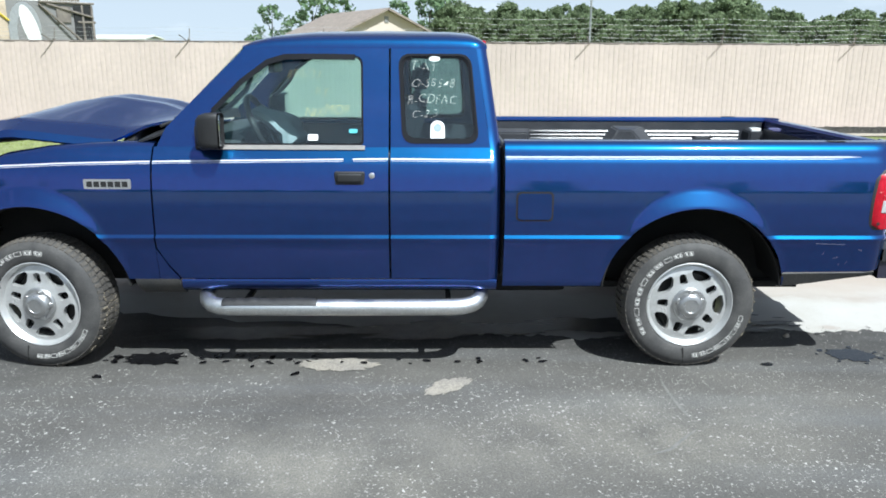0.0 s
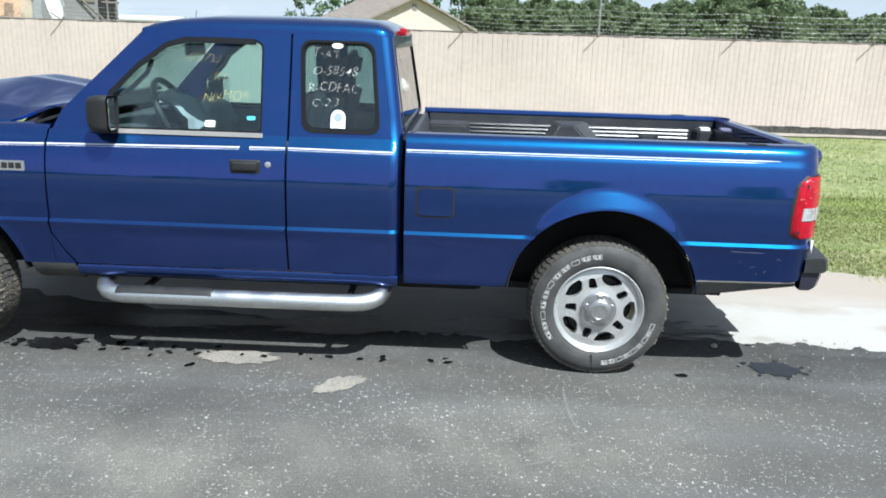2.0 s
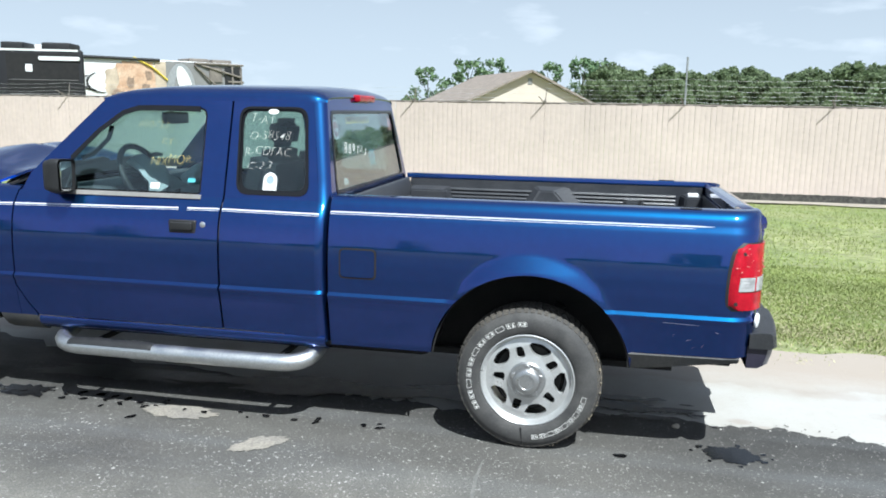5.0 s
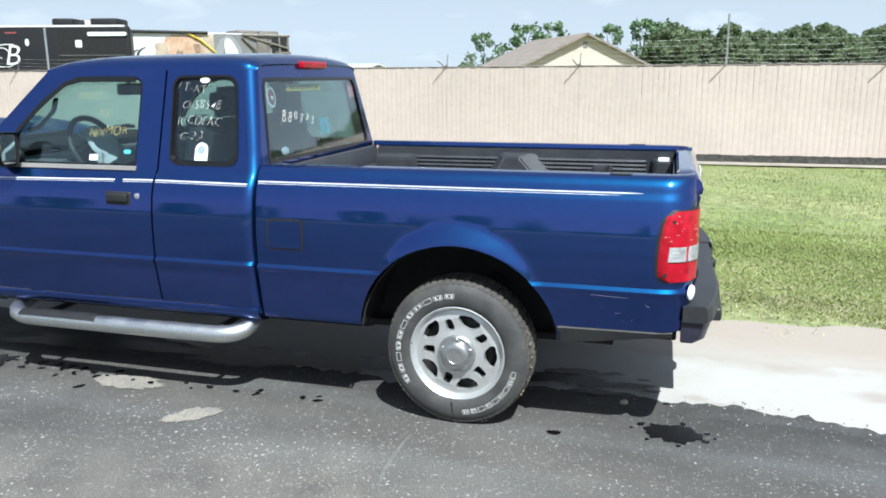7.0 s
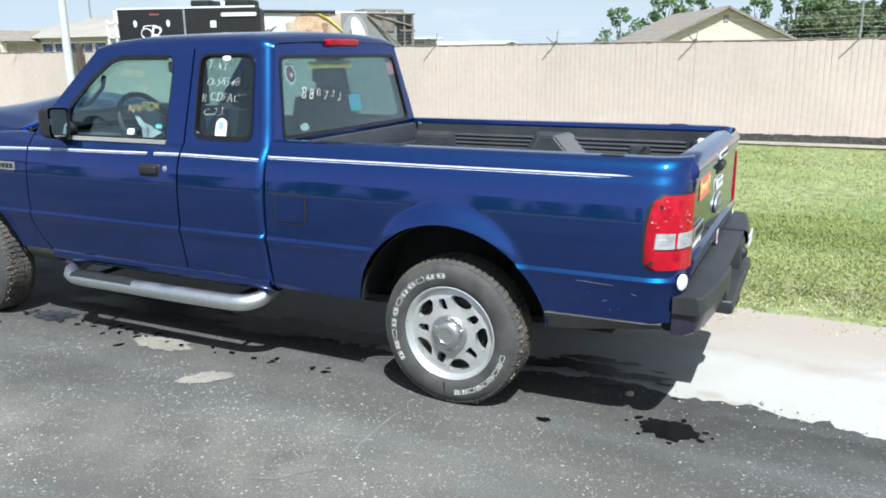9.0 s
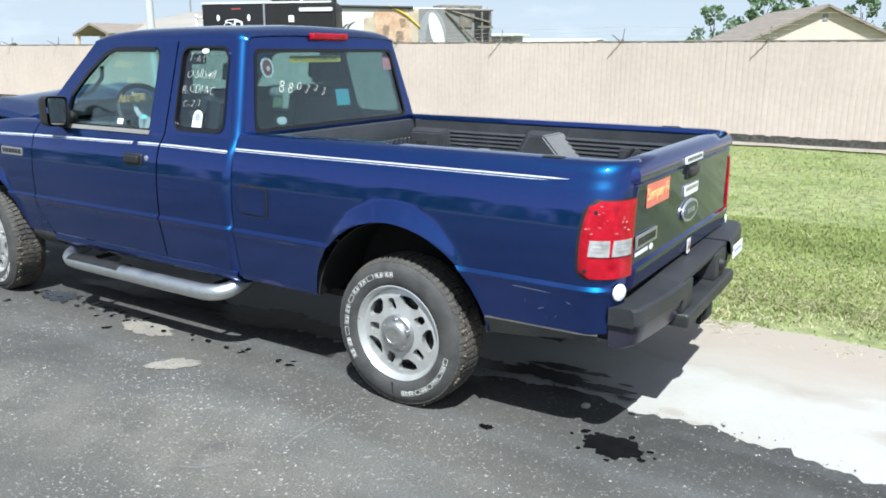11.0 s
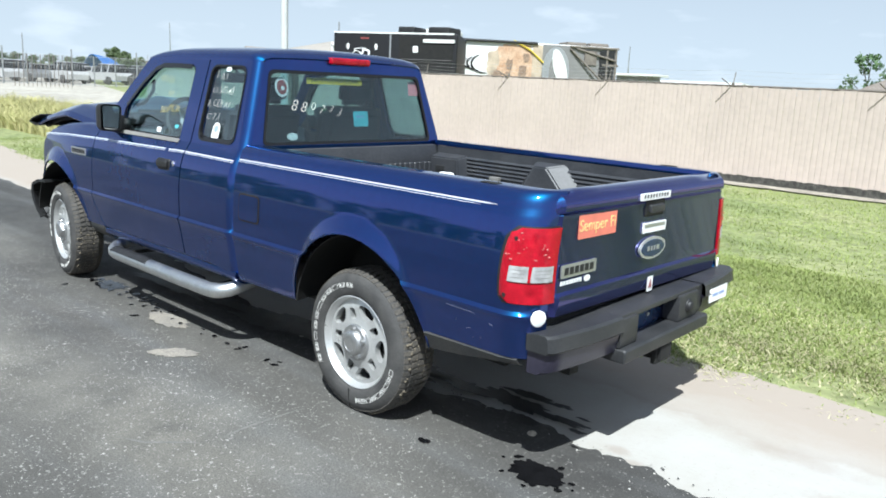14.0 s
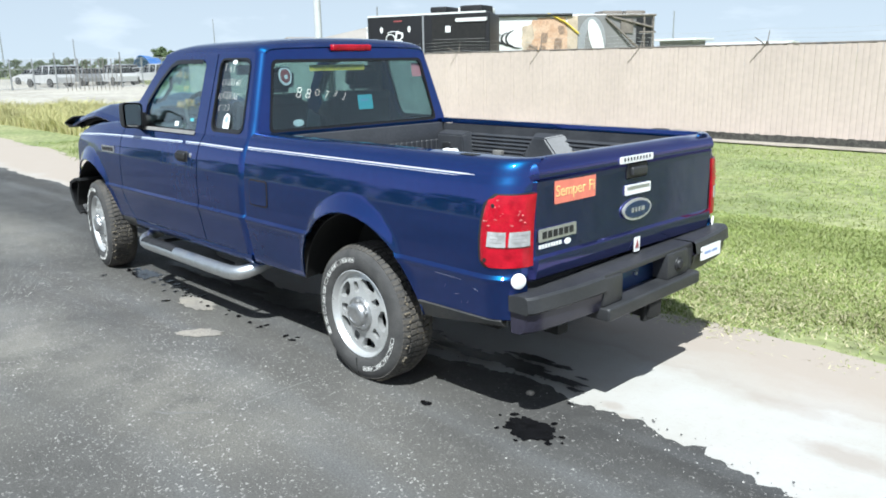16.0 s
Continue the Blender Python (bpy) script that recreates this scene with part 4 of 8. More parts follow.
def windscreen():
    bm = bmesh.new()
    rows = []
    for u in np.linspace(0, 1, 8):
        rows.append([(-0.955 + 0.375 * u - (0.075 - 0.03 * u) * (1 - v * v), v * (0.715 - 0.125 * u), 1.175 + 0.39 * u + 0.012 * (1 - v * v)) for v in np.linspace(-1, 1, 13)])
    grid(bm, rows)
    return thicken(bm, 0.005)


no_shadow(part("windscreen", windscreen(), GLASS, truck, "clear windscreen glass"))

# door furniture, mirrors
for s in "lr":
    d = doors[0 if s == "l" else 1]
    bm = bmesh.new()
    w = half_width(-0.07, 0.957)
    box(bm, (-0.143, -w - 0.004, 0.920), (0.003, -w + 0.03, 0.993), 0.012, 3)
    part("handle_recess", mirrored(bm) if s == "r" else bm, BLACK, d, "black door handle recess")
    bm = bmesh.new()
    box(bm, (-0.128, -w - 0.020, 0.945), (-0.012, -w - 0.002, 0.984), 0.009, 3)
    part("handle", mirrored(bm) if s == "r" else bm, BLACK, d, "black flap door handle")
    bm = bmesh.new()
    lathe(bm, [(0.01, 0.0), (-0.004, 0.0001), (-0.004, 0.010), (-0.002, 0.014), (0.01, 0.014)], 16, (0.035, -half_width(0.035, 0.975) - 0.001, 0.974))
    part("lock", mirrored(bm) if s == "r" else bm, SILVER, d, "silver key lock")

    def mirror_shell():
        bm = bmesh.new()
        rows = []
        for x, k, dy in ((-0.652, 0.97, 0.0), (-0.664, 1.0, 0.0), (-0.705, 0.98, 0.004), (-0.740, 0.86, 0.012), (-0.758, 0.62, 0.02), (-0.764, 0.2, 0.02)):
            loop = rounded([(-0.908, 1.105), (-0.908, 1.272), (-0.772, 1.264), (-0.785, 1.100)], 0.03, 4)
            c = Vector((-0.84 + dy, 1.185))
            rows.append([(x, c[0] + (p[0] - c[0]) * k, c[1] + (p[1] - c[1]) * k) for p in loop])
            rows[-1].append(rows[-1][0])
        grid(bm, rows)
        bmesh.ops.remove_doubles(bm, verts=bm.verts, dist=1e-5)
        tube(bm, [(-0.74, -0.80, 1.14), (-0.75, -0.75, 1.13), (-0.76, -0.70, 1.13)], [0.045, 0.05, 0.055], 10)
        box(bm, (-0.80, -0.765, 1.088), (-0.70, -0.735, 1.20), 0.01)
        return bm
    bm = mirror_shell()
    shell = part("door_mirror", mirrored(bm) if s == "r" else bm, BLACK, truck, "black plastic door mirror", 50)
    bm = bmesh.new()
    loop = rounded([(-0.897, 1.118), (-0.897, 1.260), (-0.784, 1.252), (-0.796, 1.113)], 0.022, 4)
    filled(bm, loop, [], lambda y, z: (-0.655 - 0.15 * (y + 0.84), y, z))
    bm2 = thicken(bm, 0.003)
    part("mirror_glass", mirrored(bm2) if s == "r" else bm2, MIRROR, shell, "silvered mirror glass")


# tub
def tub_low(x):
    a = arch(x, WHEEL_X)
    if a > 0:
        return max(a, 0.425)
    return 0.425 if x < WHEEL_X else 0.502 + 0.012 * (x - 2.05)


CORNER_X, CORNER_R, CORNER_IN = 2.43, 0.135, 0.13


def tub_at(s, z, proud=0.0):
    """A place on the tub's side, which turns the rear corner past CORNER_X."""
    w = half_width(min(s, CORNER_X), z, True)
    if s <= CORNER_X:
        return (s, -w - proud, z)
    a = (s - CORNER_X) / 0.17 * radians(84)
    return (CORNER_X + (CORNER_R + proud) * math.sin(a), -(w - CORNER_IN * (1 - math.cos(a))) - proud * math.cos(a), z)


TUB_ZS = [z for z in ZS if z < 1.05] + [1.06, 1.075, 1.09, 1.105, 1.115, 1.12]


def tub_side():
    bm = bmesh.new()
    xs = sorted([0.665, 0.75, 0.9, 1.0, 1.08, 1.135] + arch_steps(WHEEL_X, 1.145, 2.047) + [2.05, 2.12, 2.2, 2.3, 2.38]) + list(np.linspace(CORNER_X, CORNER_X + 0.17, 9))
    rows = []
    for s in xs:
        lo = tub_low(s)
        row = [tub_at(s, max(z, lo)) for z in TUB_ZS]
        x, y, _ = row[-1]
        k = smooth01(CORNER_X, CORNER_X + 0.17, s)
        row += [(x - 0.004 * k, y + 0.012, 1.128), (x - 0.01 * k, y + 0.03, 1.131), (x - 0.02 * k, y + 0.088 - 0.03 * k, 1.131), (x - 0.02 * k, y + 0.092 - 0.03 * k, 1.118), (x - 0.02 * k, y + 0.092 - 0.03 * k, 1.102)]
        rows.append(row)
    grid(bm, rows)
    bmesh.ops.remove_doubles(bm, verts=bm.verts, dist=1e-5)
    bmesh.ops.dissolve_degenerate(bm, edges=bm.edges, dist=1e-5)
    return thicken(bm, 0.010)


tub_sides = both("tub_side", tub_side, PAINT)


def tub_valance():
    bm = bmesh.new()
    rows = []
    for s in [2.035, 2.1, 2.2, 2.3, 2.4, CORNER_X, CORNER_X + 0.06]:
        t = 0.502 + 0.012 * (s - 2.05)
        b = 0.415 + 0.055 * smooth01(2.03, 2.5, s)
        rows.append([(tub_at(s, t)[0], tub_at(s, t)[1] + 0.006, t + 0.006), (tub_at(s, t)[0], tub_at(s, t)[1] - 0.002, t - 0.008), (tub_at(s, t)[0], tub_at(s, b)[1] + 0.004, b + 0.01), (tub_at(s, t)[0], tub_at(s, b)[1] + 0.03, b)])
    grid(bm, rows)
    return thicken(bm, 0.006)


both("rear_valance", tub_valance, VALANCE, "scuffed grey-black valance behind the wheel")


def front_valance():
    bm = bmesh.new()
    grid(bm, [[(x + dx, -half_width(x, z) + o, z) for z, o, dx in ((0.462, 0.0, 0.0), (0.44, -0.003, 0.005), (0.40, 0.004, 0.012), (0.375, 0.03, 0.02))] for x in (-1.125, -1.06, -1.0, -0.945, -0.915)])
    return thicken(bm, 0.008)


both("front_valance", front_valance, VALANCE, "grey valance behind the front wheel")


def fuel_flap():
    bm = bmesh.new()
    loop = rounded([(0.727, 0.768), (0.727, 0.893), (0.888, 0.893), (0.888, 0.768)], 0.02, 4)
    filled(bm, loop, [], lambda x, z: (x, -half_width(x, z, True) - 0.0062, z))
    thicken(bm, 0.004)
    return bm


def fuel_gap():
    bm = bmesh.new()
    loop = rounded([(0.7185, 0.7595), (0.7185, 0.9015), (0.8965, 0.9015), (0.8965, 0.7595)], 0.024, 4)
    band(bm, scaled(loop, -0.014, -0.014), loop, lambda x, z: (x, -half_width(x, z, True) - 0.0030, z))
    thicken(bm, 0.001)
    return bm


for i, t in enumerate(tub_sides):
    bm = bmesh.new()
    filled(bm, [(2.265 + a, -0.712 + b) for a, b in rounded([(-0.045, -0.022), (-0.045, 0.022), (0.045, 0.022), (0.045, -0.022)], 0.018, 4)], [], lambda a, b: (a, b, 1.1325))
    thicken(bm, 0.0015)
    part("stake_pocket", mirrored(bm) if i else bm, DARK, t, "black stake pocket in the tub rail")
part("fuel_flap", fuel_flap(), PAINT, tub_sides[0])
part("fuel_flap_gap", fuel_gap(), DARK, tub_sides[0], "dark shut line round the fuel flap")


# liner
def liner_wall():
    bm = bmesh.new()
    xs = [0.70, 0.98, *np.linspace(1.08, 2.12, 33), 2.2, 2.315, 2.32, 2.47]
    zs = [0.60]
    for i in range(19):
        z = 0.616 + i * 0.0232
        zs += [z, z + 0.002, z + 0.004, z + 0.0105, z + 0.0125, z + 0.0135]
    zs += [1.055, 1.065, 1.080, 1.100]
    rows = []
    for x in xs:
        row = []
        for k, z in enumerate(zs):
            rib = (0.0, 0.008, 0.0095, 0.0053, 0.002, 0.0)[(k - 1) % 6] if 0 < k <= 114 and 0.98 <= x < 2.317 else 0.0
            wheelbox = 0.22 * (1 - smooth01(ARCH_R + 0.030, ARCH_R + 0.055, math.hypot(x - WHEEL_X, z - ARCH_Z)))
            row.append((x, -(0.655 - wheelbox - rib), z))
        rows.append(row)
    grid(bm, rows)
    return thicken(bm, 0.004)


walls = both("liner_wall", liner_wall, LINER, "ribbed black liner wall with box-shaped bulges", sharp=18)


def frustum(face, foot):
    """A blunt box whose face (x0, x1 at its bottom, x0, x1 at its top, z0, z1, y) is narrower than its foot."""
    bm = bmesh.new()
    loops = []
    for a, b, c, d, z0, z1, y in (face, foot):
        loops.append([bm.verts.new(p) for p in ((a, y, z0), (b, y, z0), (d, y, z1), (c, y, z1))])
    f, g = loops
    bm.faces.new(f)
    for i in range(4):
        j = (i + 1) % 4
        bm.faces.new((f[i], f[j], g[j], g[i]))
    bmesh.ops.bevel(bm, geom=[e for e in bm.edges if len(e.link_faces) == 2], offset=0.008, segments=2, affect="EDGES")
    return bm


for s, w in zip("lr", walls):
    for name, face, foot in (
        ("wheel_bulge", (1.41, 1.78, 1.515, 1.600, 0.86, 1.055, -0.575), (1.32, 1.905, 1.475, 1.695, 0.85, 1.078, -0.662)),
        ("front_bulge", (0.70, 0.97, 0.70, 0.93, 0.58, 1.035, -0.585), (0.70, 1.01, 0.70, 0.96, 0.58, 1.060, -0.662)),
        ("small_bulge", (2.020, 2.135, 2.025, 2.130, 0.60, 1.008, -0.622), (2.005, 2.15, 2.01, 2.145, 0.60, 1.020, -0.662)),
        ("rear_post", (2.36, 2.47, 2.37, 2.47, 0.60, 1.045, -0.585), (2.33, 2.47, 2.34, 2.47, 0.60, 1.06, -0.662)),
    ):
        bm = frustum(face, foot)
        part(name, mirrored(bm) if s == "r" else bm, LINER_DULL if name == "wheel_bulge" else LINER, w)
    bm = bmesh.new()
    box(bm, (2.165, -0.655, 0.940), (2.26, -0.585, 0.972), 0.006)
    part("tie_bracket", mirrored(bm) if s == "r" else bm, BUMPER, w, "grey tie-down bracket")
    bm = bmesh.new()
    box(bm, (0.755, -0.60, 0.935), (0.825, -0.575, 0.985), 0.006)
    part("tie_loop", mirrored(bm) if s == "r" else bm, BLACK, w, "black tie-down loop")
    bm = bmesh.new()
    box(bm, (1.165, -0.648, 0.925), (1.235, -0.612, 0.955), 0.006)
    part("tie_bracket", mirrored(bm) if s == "r" else bm, GREYTRIM, w, "pale grey tie-down bracket")
    bm = bmesh.new()
    box(bm, (2.385, -0.652, 1.045), (2.445, -0.600, 1.066), 0.004)
    part("bed_clip", mirrored(bm) if s == "r" else bm, WHITE, w, "small white clip on the corner post")
    bm = bmesh.new()
    rod(bm, (0.708, -0.648, 0.62), (0.708, -0.648, 1.04), 0.006, 8)
    part("corner_bead", mirrored(bm) if s == "r" else bm, GREYTRIM, w, "pale bead in the corner of the liner")


def liner_floor():
    bm = bmesh.new()
    ys = []
    n = 26
    for i in range(n):
        y = -0.64 + 1.28 * i / n
        ys += [(y, 0.60), (y + 0.018, 0.60), (y + 0.022, 0.612), (y + 0.044, 0.612)]
    ys.append((0.64, 0.60))
    # narrower between the wheel housings
    grid(bm, [[(x, y * k, z) for y, z in ys] for x, k in ((0.70, 1), (1.10, 1), (1.105, 0.66), (2.09, 0.66), (2.095, 1), (2.48, 1))])
    return thicken(bm, 0.006)


part("liner_floor", liner_floor(), LINER_DULL, truck, "ribbed black liner floor")


def liner_front():
    bm = bmesh.new()
    ys = []
    for i in range(30):
        y = -0.64 + 1.28 * i / 30
        ys += [(y, 0.0), (y + 0.012, 0.0), (y + 0.016, 0.008), (y + 0.038, 0.008)]
    ys.append((0.64, 0.0))
    rows = [[(0.705 + d * (1 if z < 1.0 else 0), y, z) for y, d in ys] for z in (0.60, 0.8, 0.995, 1.0, 1.03)]
    rows += [[(0.685, y, 1.10) for y, d in ys], [(0.668, y, 1.105) for y, d in ys]]
    grid(bm, rows)
    thicken(bm, 0.005)
    box(bm, (0.662, -0.70, 0.45), (0.672, 0.70, 1.10))
    return bm


# added filler that stops light showing through between cab and tub
bm = bmesh.new()
box(bm, (0.6458, -0.64, 0.45), (0.6612, 0.64, 1.09))
part("gap_seal", bm, DARK, truck, "black filler added between cab and tub")
part("liner_front", liner_front(), LINER_DULL, truck, "ribbed black liner front wall", 25)

# added box standing in for the dark of the gap below the gate
bm = bmesh.new()
box(bm, (2.488, -0.70, 0.50), (2.535, 0.70, 0.648), 0.006)
part("rear_crossmember", bm, DARK, truck, "dark filler added in the gap under the tailgate")

# tailgate
GATE = [(2.555, 0.650), (2.572, 0.662), (2.588, 0.730), (2.586, 0.742), (2.572, 0.752), (2.570, 0.80), (2.574, 1.02), (2.578, 1.043), (2.572, 1.050), (2.584, 1.058), (2.586, 1.078), (2.578, 1.102), (2.558, 1.120), (2.53, 1.127), (2.49, 1.124), (2.480, 1.110), (2.480, 0.640)]


def tailgate():
    bm = bmesh.new()
    ys = [-0.700, -0.697, -0.69, -0.67, -0.4, 0, 0.4, 0.67, 0.69, 0.697, 0.700]
    rows = []
    for y in ys:
        e = smooth01(0.66, 0.700, abs(y))
        rows.append([(x - 0.03 * e * e, y, z - (0.012 * e * e if z > 1.05 else 0)) for x, z in GATE])
    grid(bm, rows)
    bm.faces.new([v for v in bm.verts if abs(v.co.y + 0.700) < 1e-6])
    bm.faces.new([v for v in bm.verts if abs(v.co.y - 0.700) < 1e-6])
    return bm


gate = part("tailgate", tailgate(), PAINT_GATE, truck, "blue tailgate with reflected tones mixed into its paint")


def gate_liner():
    bm = bmesh.new()
    grid(bm, [[(2.474, y, z) for y in (-0.62, 0, 0.62)] for z in (0.66, 0.9, 1.06)])
    return thicken(bm, 0.006)


part("tailgate_liner", gate_liner(), LINER, gate, "black liner panel")


def on_gate(y, z, proud=0.0):
    """A pose on the outer face of the tailgate: x runs across, y up."""
    return Matrix.Translation((lerp([(0.65, 2.57), (0.73, 2.588), (0.752, 2.572), (1.02, 2.574), (1.06, 2.584), (1.10, 2.58)], z) + 0.0015 + proud, y, z)) @ Matrix(((0, 0, 1, 0), (1, 0, 0, 0), (0, 1, 0, 0), (0, 0, 0, 1)))


def on_rear_glass(y, z):
    k = -0.065 / 0.435
    up = Vector((k, 0, 1)).normalized()
    across = Vector((0, 1, 0))
    out = across.cross(up)
    m = Matrix((across, up, out)).transposed().to_4x4()
    return Matrix.Translation((rear_x(z) - 0.0005, y, z)) @ m


def on_side_glass(x, z, proud=-0.009):
    k = (0.748 - TOP_Y) / (TOP_Z - 1.10)
    up = Vector((0, k, 1)).normalized()
    across = Vector((1, 0, 0))
    out = across.cross(up)
    m = Matrix((across, up, out)).transposed().to_4x4()
    return Matrix.Translation((x, -cab_y(z) - proud, z)) @ m


def flat(name, loop, mat, m, parent, label="", t=0.0015):
    """A thin flat piece with the given outline on the pose m."""
    bm = bmesh.new()
    filled(bm, [tuple(p) for p in loop], [], lambda a, b: (a, b, 0))
    bmesh.ops.recalc_face_normals(bm, faces=bm.faces)
    if sum(fc.normal.z for fc in bm.faces) < 0:
        bmesh.ops.reverse_faces(bm, faces=bm.faces)
    ext = bmesh.ops.extrude_face_region(bm, geom=list(bm.faces))
    for v in ext["geom"]:
        if isinstance(v, bmesh.types.BMVert):
            v.co.z += t
    bm.transform(m)
    return part(name, bm, mat, parent, label)


def oval(a, b, n=32):
    return [(a * math.cos(2 * math.pi * i / n), b * math.sin(2 * math.pi * i / n)) for i in range(n)]


def oblong(w, h, r=0.006):
    return rounded([(-w / 2, -h / 2), (-w / 2, h / 2), (w / 2, h / 2), (w / 2, -h / 2)], r, 3)


def written(words, size, mat, m, parent, name="writing", label="", squeeze=1.0, thin=0.0):
    me = text_mesh(words, size, 0.0006, thin, 0.22 if thin else 0.0)
    me.transform(Matrix.Diagonal((squeeze, 1, 1, 1)))
    me.transform(m)
    return tagged(part(name, me, mat, parent, label), kind="stuff")


def scrawled(words, size, mat, m, parent, label, seed):
    """Handwriting: thin letters that lean, sink and swell from one to the next, in one mesh."""
    rng = random.Random(seed)
    bm = bmesh.new()
    x = 0.0
    for c in words:
        me = text_mesh(c, size, 0.0006, -0.0021 - 0.0002 * rng.random(), 0.0)
        wide = max(v.co.x for v in me.vertices) - min(v.co.x for v in me.vertices)
        lean, k = rng.uniform(0.05, 0.30), rng.uniform(0.85, 1.18)
        x += 0.5 * wide
        me.transform(Matrix.Translation((x, rng.uniform(-0.10, 0.10) * size, 0)) @ pose(0, 0, 0, 0, 0, rng.uniform(-9, 7)) @ Matrix(((0.92, lean, 0, 0), (0, k, 0, 0), (0, 0, 1, 0), (0, 0, 0, 1))))
        x += 0.5 * wide + 0.14 * size
        bm.from_mesh(me)
        bpy.data.meshes.remove(me)
    bm.transform(m @ Matrix.Translation((-0.5 * x, 0, 0)))
    return tagged(part("chalk_writing", bm, mat, parent, label), kind="stuff")


def bars(widths, h, gap, mat, m, parent, name="print_bar", t=0.0014):
    """Plain bars in a row, for print that cannot be read."""
    total = sum(widths) + gap * (len(widths) - 1)
    bm = bmesh.new()
    x = -total / 2
    for w in widths:
        box(bm, (x, -h / 2, 0), (x + w, h / 2, t))
        x += w + gap
    bm.transform(m)
    return tagged(part(name, bm, mat, parent), kind="stuff")


# tailgate fittings
bm = bmesh.new()
box(bm, (2.566, -0.072, 0.985), (2.580, 0.092, 1.052), 0.012, 3)
part("handle_recess", bm, BLACK, gate, "black tailgate handle recess")
bm = bmesh.new()
box(bm, (2.575, -0.050, 1.000), (2.596, 0.070, 1.036), 0.010, 3)
part("handle", bm, BUMPER, gate, "black tailgate handle")
strip = flat("plate_strip", oblong(0.255, 0.030), WHITE, on_gate(-0.015, 1.073, 0.003), gate, "white strip with a row of dark marks", 0.004)
bars([0.010] * 9, 0.014, 0.014, BLACK, on_gate(-0.015, 1.075, 0.0085), strip)
badge = flat("name_badge", oblong(0.20, 0.044), WHITE, on_gate(0.022, 0.936), gate, "white badge with a grey bar", 0.004)
bars([0.175], 0.014, 0.01, SILVER, on_gate(0.022, 0.944, 0.004), badge)
emblem = flat("oval_emblem", oval(0.112, 0.048), ALLOY, on_gate(0.018, 0.845), gate, "chrome oval emblem with a dark blue centre", 0.008)
flat("emblem_centre", oval(0.098, 0.037), NAVY, on_gate(0.018, 0.845, 0.008), emblem, "dark blue enamel centre", 0.002)
bars([0.020, 0.014, 0.014, 0.024], 0.020, 0.010, SILVER, on_gate(0.018, 0.845, 0.010), emblem, "emblem_bar")
model = flat("model_badge", oblong(0.236, 0.050), SILVER, on_gate(-0.542, 0.832), gate, "silver model badge with dark bars", 0.005)
bars([0.026] * 6, 0.028, 0.008, BLACK, on_gate(-0.542, 0.832, 0.005), model)
bars([0.016, 0.012, 0.013, 0.013, 0.012, 0.012, 0.013, 0.015], 0.016, 0.005, WHITE, on_gate(-0.585, 0.787), gate, "script_bar")
flat("script_spot", oval(0.022, 0.013, 20), WHITE, on_gate(-0.475, 0.785), gate)
sticker = flat("sticker", oblong(0.270, 0.092), ORANGE, on_gate(-0.430, 0.990), gate, "orange bumper sticker with pale yellow words", 0.001)
written("Semper Fi", 0.064, CREAM, on_gate(-0.430, 0.992, 0.002), sticker)
card = flat("sticker", oblong(0.048, 0.075), WHITE, on_gate(0.019, 0.690, 0.004), gate, "white sticker with a red mark", 0.001)
flat("print", [(-0.014, -0.02), (0.0, 0.018), (0.014, -0.02)], REDPRINT, on_gate(0.019, 0.690, 0.006), card)


# lamps
def lens(z0, z1, start, s1=CORNER_X + 0.185, proud=0.012):
    """A piece of the wrap-round lamp between two heights; start(z) gives its front edge."""
    bm = bmesh.new()
    rows = []
    n = 20
    zs = np.linspace(z0, z1, 15)
    for i in range(n + 1):
        u = i / n
        rows.append([tub_at(start(z) + (s1 - start(z)) * u, z, proud * smooth01(0, 0.12, u) + 0.001) for z in zs])
    grid(bm, rows)
    return thicken(bm, 0.01)


def lamp_edge(z):
    k = (z - 0.724) / 0.278
    return 2.412 + 0.022 * k + 0.012 * (2 * k - 1) ** 2 + 0.030 * smooth01(0.86, 1.0, k) ** 2 + 0.022 * smooth01(0.10, 0.0, k) ** 2


def lamp_glints(seed):
    """Small pale chips on the red lens: glints of the bulb reflectors, painted in."""
    rng = random.Random(seed)
    bm = bmesh.new()
    for u0, z0, n in ((0.060, 0.970, 3), (0.035, 0.900, 4), (0.135, 0.930, 6), (0.085, 0.940, 2), (0.125, 0.895, 3)):
        for _ in range(n):
            c = Vector(tub_at(CORNER_X + u0 + rng.uniform(-0.022, 0.022), z0 + rng.uniform(-0.016, 0.016), 0.0128))
            r = rng.uniform(0.002, 0.0075)
            bmesh.ops.create_icosphere(bm, subdivisions=1, radius=r, matrix=Matrix.Translation(c) @ pose(0, 0, 0, rng.uniform(-40, 40), 0, rng.uniform(0, 90)) @ Matrix.Diagonal((1.3, 0.35, 0.6, 1)))
    return bm


